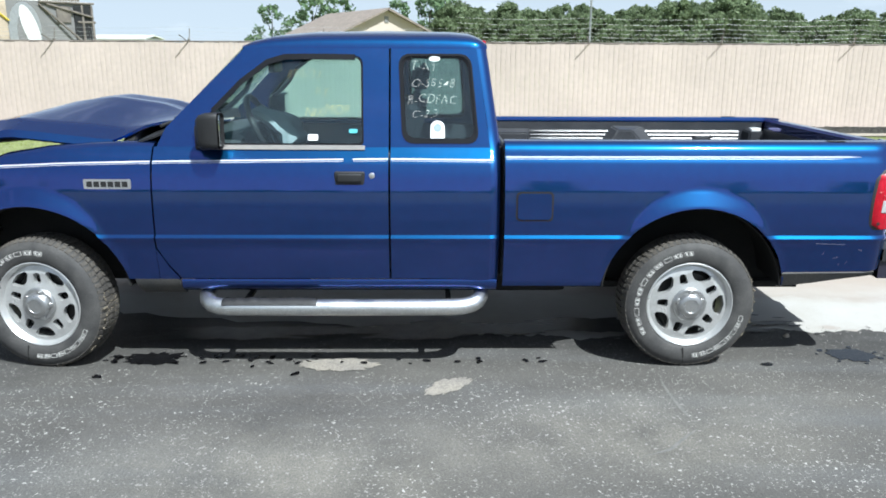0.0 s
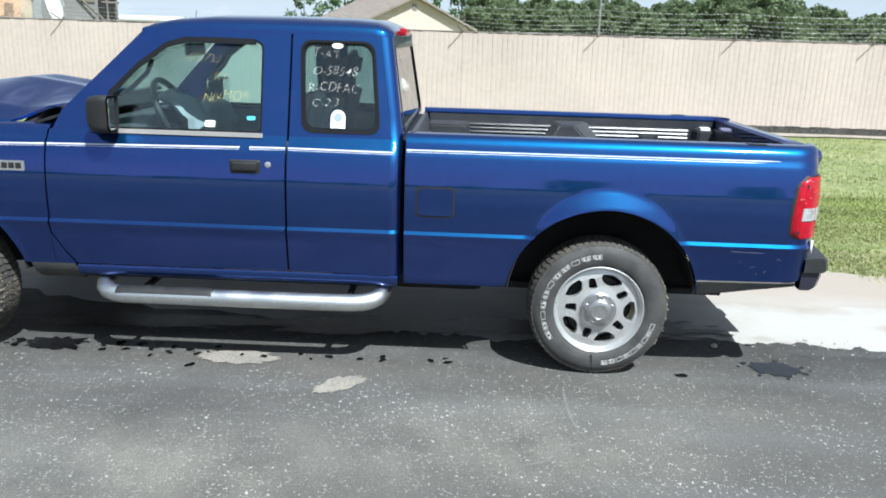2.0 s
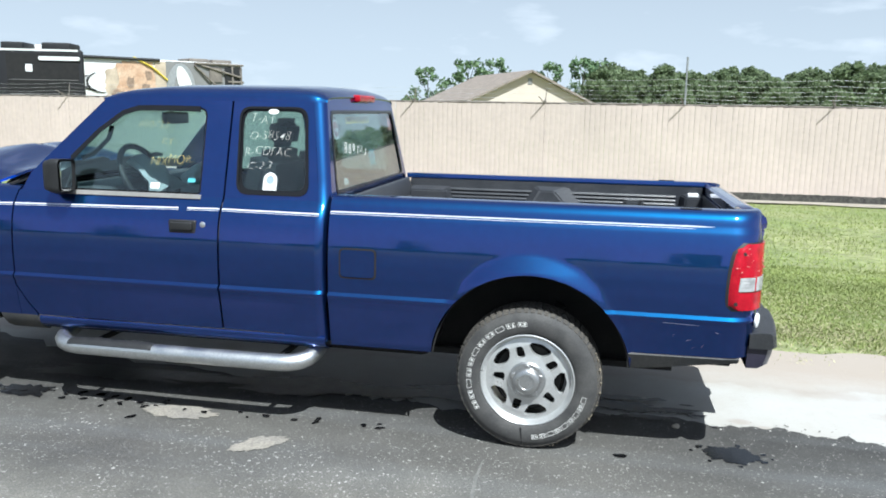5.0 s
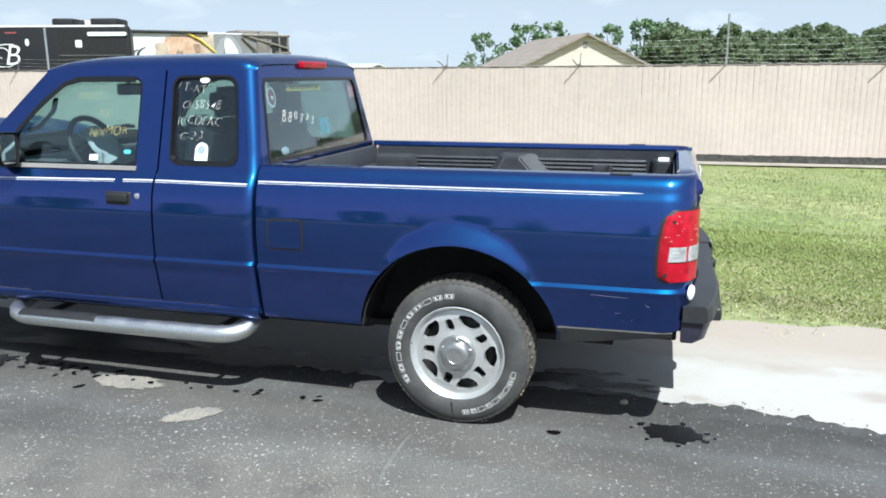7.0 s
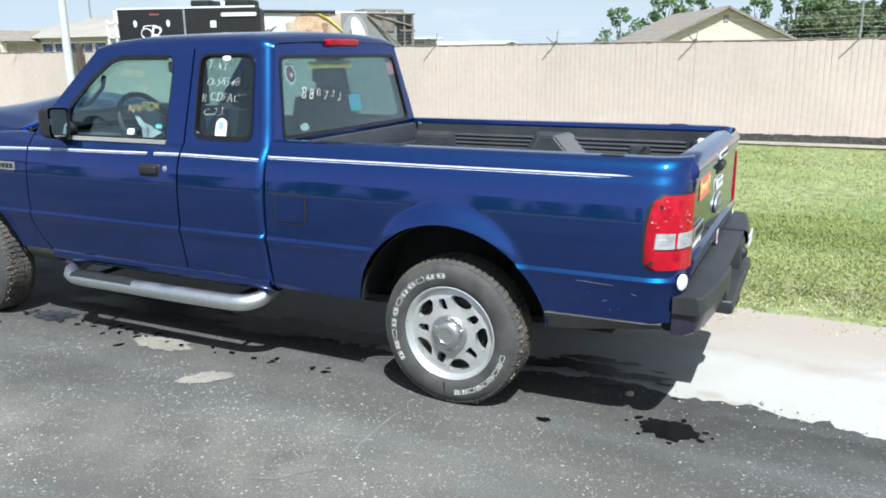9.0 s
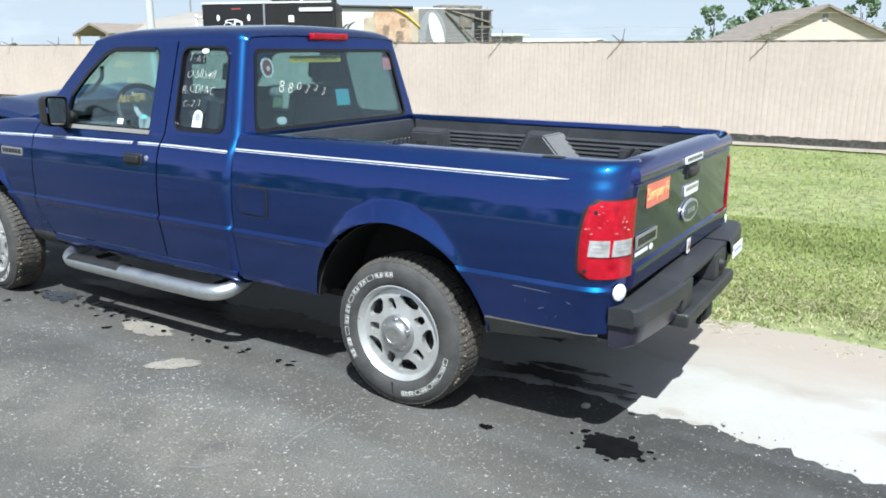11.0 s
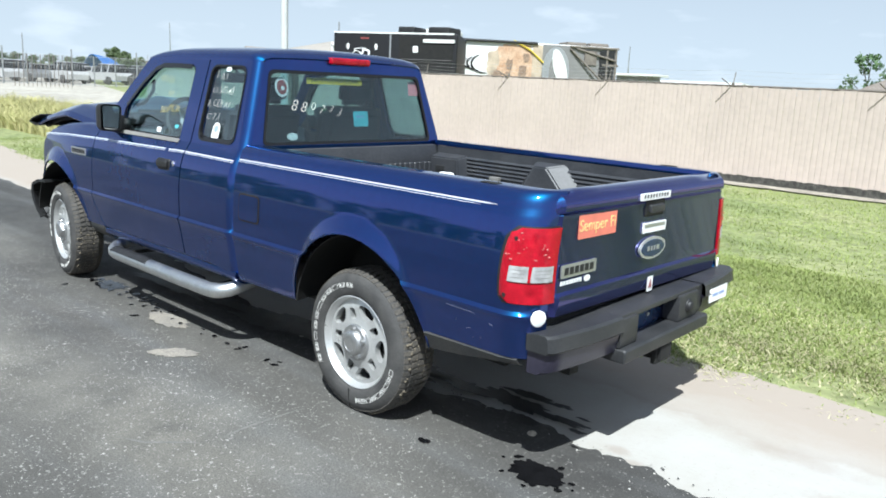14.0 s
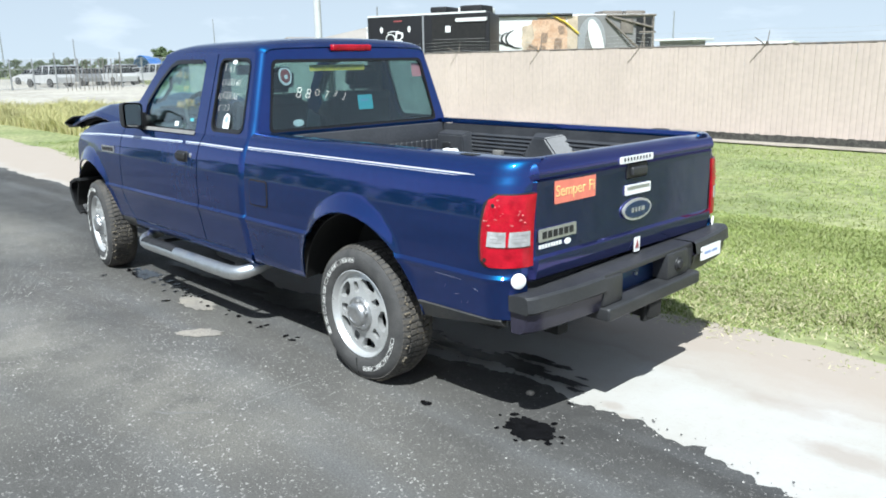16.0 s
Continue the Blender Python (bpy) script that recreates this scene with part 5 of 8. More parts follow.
for s in "lr":
    def turned(bm):
        return mirrored(bm) if s == "r" else bm
    lamp = part("tail_lamp", turned(lens(0.719, 1.007, lambda z: lamp_edge(min(max(z, 0.725), 1.001)) - 0.007, CORNER_X + 0.182, 0.005)), BLACK, truck, "tail lamp with red and clear lenses")
    part("red_lens", turned(lens(0.724, 1.002, lamp_edge)), RED, lamp, "red lamp lens")
    for a, b in ((2.450, CORNER_X + 0.0870), (CORNER_X + 0.0874, CORNER_X + 0.168)):
        part("clear_lens", turned(lens(0.806, 0.864, lambda z: a + 0.004 * (z - 0.806) / 0.058, b, 0.0145)), CLEARLAMP, lamp, "clear reversing lamp lens")
        for z in (0.822, 0.836, 0.850):
            part("lens_rib", turned(lens(z, z + 0.0015, lambda q: a + 0.012, b - 0.010, 0.0152)), GREYTRIM, lamp, "grey line across the clear lens")
    part("lens_rib", turned(lens(0.801, 0.805, lambda z: 2.447, CORNER_X + 0.172, 0.0135)), REDDARK, lamp, "dark line under the clear lens")
    for a, z in ((2.450, 0.752), (2.470, 0.962)):
        bm = bmesh.new()
        lathe(bm, [(-0.002, 0.0), (-0.002, 0.008), (0.004, 0.008)], 12, tub_at(a, z, 0.0125))
        part("lamp_screw", turned(bm), BLACK, lamp)
    tagged(part("lamp_glints", turned(lamp_glints(4)), REDGLINT, lamp, "painted pink glints on the red lens"), kind="stuff")
    bm = bmesh.new()
    lathe(bm, [(0.004, 0.0), (0.004, 0.028), (0.002, 0.031), (-0.004, 0.031)], 24, (0, 0, 0), "x")
    bm.transform(Matrix.Translation(tub_at(CORNER_X + 0.138, 0.670, 0.006)) @ pose(0, 0, 0, 0, 0, -24))
    part("round_reflector", turned(bm), WHITE, truck, "round white reflector sticker")
brake = bmesh.new()
box(brake, (0.545, -0.145, 1.562), (0.606, 0.145, 1.600), 0.014, 3)
part("brake_lamp", brake, RED, truck, "red high brake lamp on the cab roof")


# rear bumper
def bumper_pad():
    bm = bmesh.new()
    rows = []
    for y in (-0.785, -0.781, -0.765, -0.72, -0.64, -0.56, -0.48, -0.42, -0.36):
        t = (abs(y) - 0.36) / 0.45
        back = 2.690 - 0.055 * t**1.8 - 0.012 * smooth01(0.765, 0.785, abs(y))
        front = 2.525 + 0.008 * smooth01(0.765, 0.785, abs(y))
        rows.append([(front, y, 0.655), (2.58, y, 0.664), (back - 0.014, y, 0.664), (back - 0.003, y, 0.655), (back + 0.004, y, 0.604), (back - 0.006, y, 0.594), (front, y, 0.594)])
    grid(bm, rows)
    bm.faces.new([v for v in bm.verts if abs(v.co.y + 0.785) < 1e-6])
    return bm


def bumper_skirt(ys):
    bm = bmesh.new()
    rows = []
    for y in ys:
        t = (abs(y) - 0.36) / 0.45
        back = 2.680 - 0.055 * t**1.8 - 0.02 * smooth01(0.745, 0.770, abs(y))
        rows.append([(2.53, y, 0.60), (back, y, 0.60), (back - 0.004, y, 0.565), (back - 0.018, y, 0.516), (back - 0.04, y, 0.502), (2.53, y, 0.502)])
    grid(bm, rows)
    if ys[0] < -0.76:
        bm.faces.new([v for v in bm.verts if abs(v.co.y + 0.770) < 1e-6])
    return bm


SKIRT_END, SKIRT = (-0.770, -0.76, -0.735, -0.70), (-0.70, -0.6, -0.5, -0.42, -0.36)


back_bumper = part("rear_bumper", bumper_pad(), BUMPER, truck, "black step bumper with a blue centre panel")
part("bumper_end", mirrored(bumper_pad()), BUMPER, back_bumper)
for s in "lr":
    for name, ys, mat, label in (("bumper_skirt", SKIRT, SKIRT_PAINT, "dark glossy bumper skirt"), ("bumper_corner", SKIRT_END, SKIRT_PAINT, "dark navy bumper corner")):
        bm = bumper_skirt(ys)
        part(name, mirrored(bm) if s == "r" else bm, mat, back_bumper, label)
bm = bmesh.new()
box(bm, (2.52, -0.36, 0.640), (2.672, 0.36, 0.662), 0.006)
part("bumper_step", bm, BUMPER, back_bumper)
bm = bmesh.new()
box(bm, (2.590, -0.24, 0.52), (2.606, 0.135, 0.642))
part("centre_panel", bm, PAINT, back_bumper, "dark blue number plate panel")
bm = bmesh.new()
lathe(bm, [(0.012, 0.0), (0.012, 0.008), (0.0, 0.008)], 12, (2.602, -0.02, 0.585), "x")
part("bolt", bm, SILVER, back_bumper)
for y0, y1 in ((-0.37, -0.23), (0.125, 0.305), (0.30, 0.375)):
    bm = bmesh.new()
    box(bm, (2.56, y0, 0.53), (2.684 - 0.014 * (y0 == 0.30), y1, 0.650), 0.012)
    block = part("bumper_block", bm, BUMPER, back_bumper)
bm = bmesh.new()
lathe(bm, [(0.0, 0.034), (0.006, 0.032), (0.007, 0.026), (0.016, 0.022), (0.022, 0.012), (0.023, 0.0)], 20, (2.683, 0.215, 0.59), "x")
part("bumper_plug", bm, BLACK, back_bumper, "round black plug")
bm = bmesh.new()
box(bm, (2.55, -0.37, 0.470), (2.712, 0.37, 0.530), 0.016, 3)
part("lower_step", bm, BUMPER, back_bumper, "black lower step bar")
m = Matrix.Translation((2.690, 0.50, 0.595)) @ Matrix(((0, 0, 1, 0), (1, 0, 0, 0), (0, 1, 0, 0), (0, 0, 0, 1)))
lab = flat("bumper_sticker", oblong(0.19, 0.066), WHITE, m, back_bumper, "white sticker with a pale mark", 0.002)
bars([0.06, 0.05], 0.012, 0.012, BLUEPRINT, m @ pose(0, 0, 0.002), lab)
# the bumper hangs a little lower on the driver's side
back_bumper.matrix_basis = Matrix.Translation((0, 0, 0.60)) @ pose(0, 0, 0, 1.5) @ Matrix.Translation((0, 0, -0.622))
bm = bmesh.new()
box(bm, (2.45, -0.04, 0.375), (2.70, 0.06, 0.455), 0.01)
box(bm, (2.40, -0.42, 0.39), (2.50, 0.42, 0.45), 0.012)
box(bm, (2.66, -0.055, 0.36), (2.685, 0.075, 0.47), 0.008)
part("tow_hitch", bm, DARK, truck, "black tow hitch receiver")

# pinstripes along the side
STRIPE_Z = [(-1.93, 0.985), (-1.82, 1.005), (-1.4, 1.027), (-1.0, 1.036), (0.1, 1.050), (0.64, 1.046)]


def stripe(a, b, table, width, bed=False, point=False):
    bm = bmesh.new()
    rows = []
    xs = np.linspace(a, b, max(4, int((b - a) / 0.06)))
    for i, x in enumerate(xs):
        z = lerp(table, x)
        w = width * (0.15 if point and i == len(xs) - 1 else 1)
        rows.append([(x, -half_width(x, z - w / 2, bed) - 0.0018, z - w / 2), (x, -half_width(x, z + w / 2, bed) - 0.0018, z + w / 2)])
    grid(bm, rows)
    return thicken(bm, 0.001)


for s in "lr":
    def turned(bm):
        return mirrored(bm) if s == "r" else bm
    i = "lr".index(s)
    for dz, w in ((0.0, 0.0056), (-0.0088, 0.0018)):
        tab = [(x, z + dz) for x, z in STRIPE_Z]
        if s == "l":
            part("pinstripe", turned(stripe(-1.90, -1.008, tab, w)), STRIPE, truck, "white pinstripe")
        part("pinstripe", turned(stripe(-0.995, -0.10, tab, w)), STRIPE, doors[i], "white pinstripe")
        part("pinstripe", turned(stripe(-0.055, 0.110, tab, w)), STRIPE, doors[i], "white pinstripe")
        part("pinstripe", turned(stripe(0.124, 0.610, tab, w)), STRIPE, rear_doors[i], "white pinstripe")
        part("pinstripe", turned(stripe(0.668, 2.36 if dz == 0 else 2.28, [(0.6, 1.061 + dz), (2.5, 1.066 + dz)], w, True, True)), STRIPE, tub_sides[i], "white pinstripe")
for x0, x1, z0, z1, w in ((2.17, 2.32, 0.652, 0.647, 0.0025), (2.27, 2.295, 0.575, 0.582, 0.0016), (2.335, 2.343, 0.545, 0.56, 0.002), (2.215, 2.222, 0.595, 0.607, 0.0016), (2.385, 2.405, 0.622, 0.615, 0.002), (2.30, 2.306, 0.54, 0.548, 0.0016)):
    part("scratch", stripe(x0, x1, [(x0, z0), (x1, z1)], w, x0 > 0, True), SCUFF, tub_sides[0] if x0 > 0 else truck, "pale scratch in the paint")
m = Matrix.Translation((-1.205, -half_width(-1.205, 0.932) - 0.001, 0.932)) @ Matrix(((1, 0, 0, 0), (0, 0, -1, 0), (0, 1, 0, 0), (0, 0, 0, 1)))
badge = flat("wing_badge", oblong(0.220, 0.046), SILVER, m, truck, "silver wing badge with dark bars", 0.005)
bars([0.026] * 6, 0.026, 0.007, BLACK, m @ pose(0, 0, 0.005), badge)


# step bars
def step_bar():
    bm = bmesh.new()
    tube(bm, [(-0.795, -0.62, 0.385), (-0.800, -0.69, 0.371), (-0.797, -0.74, 0.358), (-0.783, -0.780, 0.346), (-0.758, -0.806, 0.337), (-0.722, -0.820, 0.331), (-0.67, -0.827, 0.328), (-0.4, -0.828, 0.327), (0.1, -0.828, 0.327), (0.42, -0.827, 0.328), (0.475, -0.820, 0.331), (0.515, -0.806, 0.337), (0.545, -0.780, 0.346), (0.562, -0.74, 0.358), (0.567, -0.69, 0.371), (0.565, -0.62, 0.385)], [0.037, 0.038, 0.039, 0.040, 0.0405, 0.041] + [0.041] * 4 + [0.041, 0.0405, 0.040, 0.039, 0.038, 0.037], 20)
    return bm


def step_pad(a, b):
    bm = bmesh.new()
    rows = []
    for x in np.linspace(a, b, 24):
        e = min(1.0, (x - a) / 0.03, (b - x) / 0.03)
        k = 0.005 * (int((x - a) / 0.02) % 2)
        rows.append([(x, -0.828 + 0.0446 * math.sin(t), 0.327 + (0.041 + 0.006 * max(0.2, e) + (k if 1 < i < 7 else 0)) * math.cos(t)) for i, t in enumerate(np.linspace(-1.05, 0.75, 9))])
    grid(bm, rows)
    return thicken(bm, 0.006)


for s in "lr":
    def turned(bm):
        return mirrored(bm) if s == "r" else bm
    bar = part("step_bar", turned(step_bar()), CHROME_WORN, truck, "brushed steel tubular step bar")
    part("step_pad", turned(step_pad(-0.70, -0.24)), BLACK, bar, "black ribbed step pad")
    for x in (-0.6, 0.4):
        bm = bmesh.new()
        box(bm, (x - 0.014, -0.80, 0.330), (x + 0.014, -0.55, 0.352), 0.006)
        part("step_bracket", turned(bm), DARK, bar, "black bracket")


# cabin
def dash():
    bm = bmesh.new()
    rows = []
    for y in np.linspace(-0.66, 0.66, 15):
        h = 0.03 * math.exp(-((y + 0.34) / 0.16) ** 2)
        rows.append([(-0.98, y, 1.10), (-0.86, y, 1.115), (-0.72, y, 1.105 + h), (-0.655, y, 1.08 + h), (-0.63, y, 1.03), (-0.64, y, 0.92), (-0.70, y, 0.78), (-0.90, y, 0.60)])
    grid(bm, rows)
    return thicken(bm, 0.02)


cabin = part("dashboard", dash(), CABIN, truck, "grey plastic dashboard")
bm = bmesh.new()
ring = [(-0.56 - 0.175 * math.sin(t) * 0.42, -0.34 + 0.175 * math.cos(t), 1.15 + 0.175 * math.sin(t) * 0.907) for t in np.linspace(0, 2 * math.pi, 33)]
tube(bm, ring, 0.016, 10, False)
for t in (0.2, math.pi - 0.2, -math.pi / 2):
    rod(bm, (-0.56, -0.34, 1.15), (-0.56 - 0.17 * math.sin(t) * 0.42, -0.34 + 0.17 * math.cos(t), 1.15 + 0.17 * math.sin(t) * 0.907), 0.014, 8)
rod(bm, (-0.545, -0.34, 1.155), (-0.72, -0.34, 1.06), 0.045, 12)
part("steering_wheel", bm, BLACK, truck, "black steering wheel")


def airbag(c, sx, sy, sz, seed):
    bm = bmesh.new()
    bmesh.ops.create_icosphere(bm, subdivisions=4, radius=1.0)
    for v in bm.verts:
        k = 1 + 0.22 * noise.noise(v.co * 1.6 + Vector((seed, 0, 0))) + 0.10 * noise.noise(v.co * 4 + Vector((seed, 3, 0)))
        v.co = Vector((c[0] + v.co.x * sx * k, c[1] + v.co.y * sy * k, c[2] + v.co.z * sz * k))
    return bm


def limp_bag():
    """An emptied airbag draped from the middle of the steering wheel."""
    bm = bmesh.new()
    rows = []
    for i in range(15):
        u = i / 14
        row = []
        for j in range(13):
            v = -1 + j / 6
            fold = 0.022 * math.sin(v * 5 + u * 3) + 0.020 * noise.noise((u * 4, v * 3, 2.0))
            row.append((-0.585 + 0.19 * u + 0.05 * math.sin(math.pi * u) + fold, -0.36 + v * (0.085 + 0.045 * u), 1.262 - 0.165 * u - 0.03 * v * v + 0.5 * fold))
        rows.append(row)
    grid(bm, rows)
    return thicken(bm, 0.025)


part("deployed_airbag", limp_bag(), AIRBAG, truck, "limp pale grey deployed airbag", 60)
part("deployed_airbag", airbag((-0.58, 0.36, 1.05), 0.12, 0.20, 0.12, 6), AIRBAG, truck, "limp pale grey deployed airbag")


def seat(y):
    bm = bmesh.new()
    box(bm, (-0.42, y - 0.25, 0.70), (0.10, y + 0.25, 0.86), 0.05, 3)
    vs = bmesh.ops.create_cube(bm, size=1, matrix=pose(0.17, y, 1.06, 0, 14, 0) @ Matrix.Diagonal((0.14, 0.48, 0.52, 1)))["verts"]
    bmesh.ops.bevel(bm, geom=list({e for v in vs for e in v.link_edges}), offset=0.05, segments=3, affect="EDGES")
    return bm


def head(y):
    bm = bmesh.new()
    vs = bmesh.ops.create_cube(bm, size=1, matrix=pose(0.255, y, 1.40, 0, 10, 0) @ Matrix.Diagonal((0.09, 0.25, 0.15, 1)))["verts"]
    bmesh.ops.bevel(bm, geom=list({e for v in vs for e in v.link_edges}), offset=0.035, segments=3, affect="EDGES")
    for d in (-0.06, 0.06):
        rod(bm, (0.235, y + d, 1.28), (0.25, y + d, 1.36), 0.008, 8)
    return bm


for y in (-0.33, 0.33):
    st = part("seat", seat(y), CLOTH, truck, "dark grey cloth seat")
    part("headrest", head(y), CLOTH, st)
bm = bmesh.new()
rod(bm, (-0.60, 0.0, 1.52), (-0.555, 0.0, 1.465), 0.010, 8)
box(bm, (-0.57, -0.125, 1.425), (-0.535, 0.125, 1.49), 0.015, 3)
part("inside_mirror", bm, BLACK, truck, "black rear-view mirror")
bm = bmesh.new()
box(bm, (-1.05, -0.70, 0.52), (0.62, 0.70, 0.56))
box(bm, (0.585, -0.69, 0.54), (0.622, 0.69, 1.125), 0.004)
for s in (-1, 1):
    box(bm, (-0.98, s * 0.735 - 0.025, 0.50), (0.61, s * 0.735 + 0.025, 1.075), 0.01)
    box(bm, (0.03, s * 0.63 - 0.025, 1.07), (0.14, s * 0.63 + 0.03, 1.30), 0.01)
    box(bm, (0.03, s * 0.58 - 0.02, 1.28), (0.14, s * 0.58 + 0.02, 1.54), 0.01)
    tube(bm, [(-0.70, s * 0.655, 1.26), (-0.66, s * 0.62, 1.28), (-0.58, s * 0.60, 1.36), (-0.55, s * 0.61, 1.42)], 0.012, 8)
part("cabin_trim", bm, CABIN, truck, "grey plastic cabin trim")


# running gear
def running_gear():
    bm = bmesh.new()
    for s in (-1, 1):
        box(bm, (-2.0, s * 0.42 - 0.035, 0.36), (2.52, s * 0.42 + 0.035, 0.48), 0.01)
        box(bm, (1.0, s * 0.50 - 0.03, 0.34), (2.25, s * 0.50 + 0.03, 0.375), 0.008)
        rod(bm, (1.60, s * 0.45, 0.36), (1.72, s * 0.48, 0.62), 0.03, 10)
    for x in (-1.2, -0.2, 0.9, 2.3):
        box(bm, (x - 0.05, -0.42, 0.38), (x + 0.05, 0.42, 0.45), 0.01)
    rod(bm, (WHEEL_X, -0.66, HUB_Z), (WHEEL_X, 0.66, HUB_Z), 0.045, 14)
    rod(bm, (-WHEEL_X, -0.62, HUB_Z), (-WHEEL_X, 0.62, HUB_Z), 0.04, 12)
    rod(bm, (-0.6, 0.02, 0.40), (1.5, 0.02, 0.35), 0.035, 12)
    box(bm, (-1.05, -0.20, 0.26), (-0.35, 0.20, 0.50), 0.06)
    box(bm, (0.25, -0.40, 0.27), (1.05, -0.10, 0.50), 0.04)
    box(bm, (-0.95, -0.68, 0.46), (0.60, 0.68, 0.52), 0.02)
    box(bm, (0.68, -0.66, 0.55), (1.09, 0.66, 0.59), 0.01)
    box(bm, (1.09, -0.42, 0.55), (2.11, 0.42, 0.59), 0.01)
    box(bm, (2.11, -0.66, 0.55), (2.46, 0.66, 0.59), 0.01)
    return bm


part("running_gear", running_gear(), DARK, truck, "dirty black frame and axles")
bm = bmesh.new()
bmesh.ops.create_icosphere(bm, subdivisions=3, radius=0.12, matrix=pose(WHEEL_X, 0.0, HUB_Z))
part("axle_housing", bm, DARK, truck, "black axle housing")
bm = bmesh.new()
tube(bm, [(-0.9, 0.30, 0.36), (0.2, 0.32, 0.36), (0.3, 0.32, 0.36), (0.85, 0.32, 0.36), (0.95, 0.32, 0.37), (1.4, 0.35, 0.46), (1.8, 0.40, 0.46), (2.2, 0.55, 0.38), (2.36, 0.70, 0.36)], [0.03, 0.03, 0.085, 0.085, 0.03, 0.03, 0.03, 0.03, 0.03], 14)
part("exhaust", bm, DARK, truck, "rusty dark exhaust pipe")


def wheel_tub(cx):
    bm = bmesh.new()
    rows = []
    for a in np.linspace(0.11, math.pi - 0.11, 41):
        rows.append([(cx + (ARCH_R + d) * math.cos(a), y, ARCH_Z + (ARCH_R + d) * math.sin(a)) for d, y in ((-0.006, -0.79), (0.0, -0.76), (0.012, -0.70), (0.02, -0.45), (-0.40, -0.44))])
    grid(bm, rows)
    return thicken(bm, 0.006)


both("wheel_housing", lambda: wheel_tub(WHEEL_X), DARK, "black wheel housing")
both("wheel_housing", lambda: wheel_tub(-WHEEL_X), DARK, "black wheel housing", sides="l")


# wheels: the axle runs along y, the outer face looks to -y
def tyre_mesh():
    bm = bmesh.new()
    prof = [(0.085, 0.205), (0.098, 0.235), (0.106, 0.265), (0.101, 0.295), (0.090, 0.314), (0.080, 0.322), (0.060, 0.326), (0.0, 0.328), (-0.060, 0.326), (-0.080, 0.322), (-0.090, 0.314), (-0.1005, 0.297), (-0.106, 0.285), (-0.1075, 0.265), (-0.1065, 0.245), (-0.102, 0.232), (-0.098, 0.220), (-0.090, 0.2125), (-0.085, 0.205)]
    lathe(bm, prof, 96, (0, 0, 0))
    for v in bm.verts:
        if v.co.z < -0.3285:
            v.co.z = -0.3285
    return bm


def tread_mesh():
    bm = bmesh.new()
    n = 66
    for i in range(n):
        t = 2 * math.pi * i / n
        for y0, y1, r0, r1, tilt in ((-0.090, -0.060, 0.308, 0.331, 0.0), (-0.054, -0.022, 0.32, 0.334, 0.25), (-0.016, 0.016, 0.32, 0.335, -0.25), (0.022, 0.054, 0.32, 0.334, 0.25), (0.060, 0.090, 0.308, 0.331, 0.0)):
            w = 0.34 * 2 * math.pi / n
            sh = 0.25 * 2 * math.pi / n * (1 if abs(y0 + y1) < 0.1 else 0)
            quad = []
            for yy, k in ((y0, -1), (y1, 1)):
                for a in (-w, w):
                    for outer in (0, 1):
                        outside = abs(yy) > 0.085
                        r = (0.319 if outside else r1) if outer else r0
                        ang = t + a + sh + tilt * k * 0.03
                        quad.append(bm.verts.new((r * math.cos(ang), yy, max(-0.330, r * math.sin(ang)))))
            a0, a1, b0, b1, c0, c1, d0, d1 = quad
            for fc in ((a1, b1, d1, c1), (a0, a1, c1, c0), (b0, d0, d1, b1), (a0, b0, b1, a1), (c0, c1, d1, d0)):
                bm.faces.new(fc)
    return bm


def lettering_mesh():
    """Plain hollow white blocks where the tyre's raised lettering stands."""
    bm = bmesh.new()

    def glyph(ang, w):
        h, t = 0.021, 0.0016
        loop = rounded([(-w / 2, -h / 2), (-w / 2, h / 2), (w / 2, h / 2), (w / 2, -h / 2)], 0.004, 2)
        inn = rounded([(-w / 2 + t, -h / 2 + t), (-w / 2 + t, h / 2 - t), (w / 2 - t, h / 2 - t), (w / 2 - t, -h / 2 + t)], 0.003, 2)

        def lay(u, v):
            r = 0.2655 + v
            a = ang - u / 0.2655
            return (r * math.cos(a), -0.1085, r * math.sin(a))
        b2 = bmesh.new()
        band(b2, inn, loop, lay)
        kind = int(abs(ang) * 10) % 3
        if kind < 2:
            s = w / 2 - 0.0065
            inner = [(-s, -h / 2 + 0.0055), (-s, h / 2 - 0.0055), (s, h / 2 - 0.0055), (s, -h / 2 + (0.0055 if kind else t))]
            thin = [(p[0] * 0.5, p[1] * 0.86) for p in inner]
            band(b2, thin, inner, lay)
        me = bpy.data.meshes.new("tmp")
        b2.to_mesh(me)
        b2.free()
        bm.from_mesh(me)
        bpy.data.meshes.remove(me)
    for start, end, n, w in ((210, 96, 11, 0.041), (-15, -80, 9, 0.030)):
        for i in range(n):
            glyph(radians(start + (end - start) * i / (n - 1)), w)
    return thicken(bm, 0.0012)


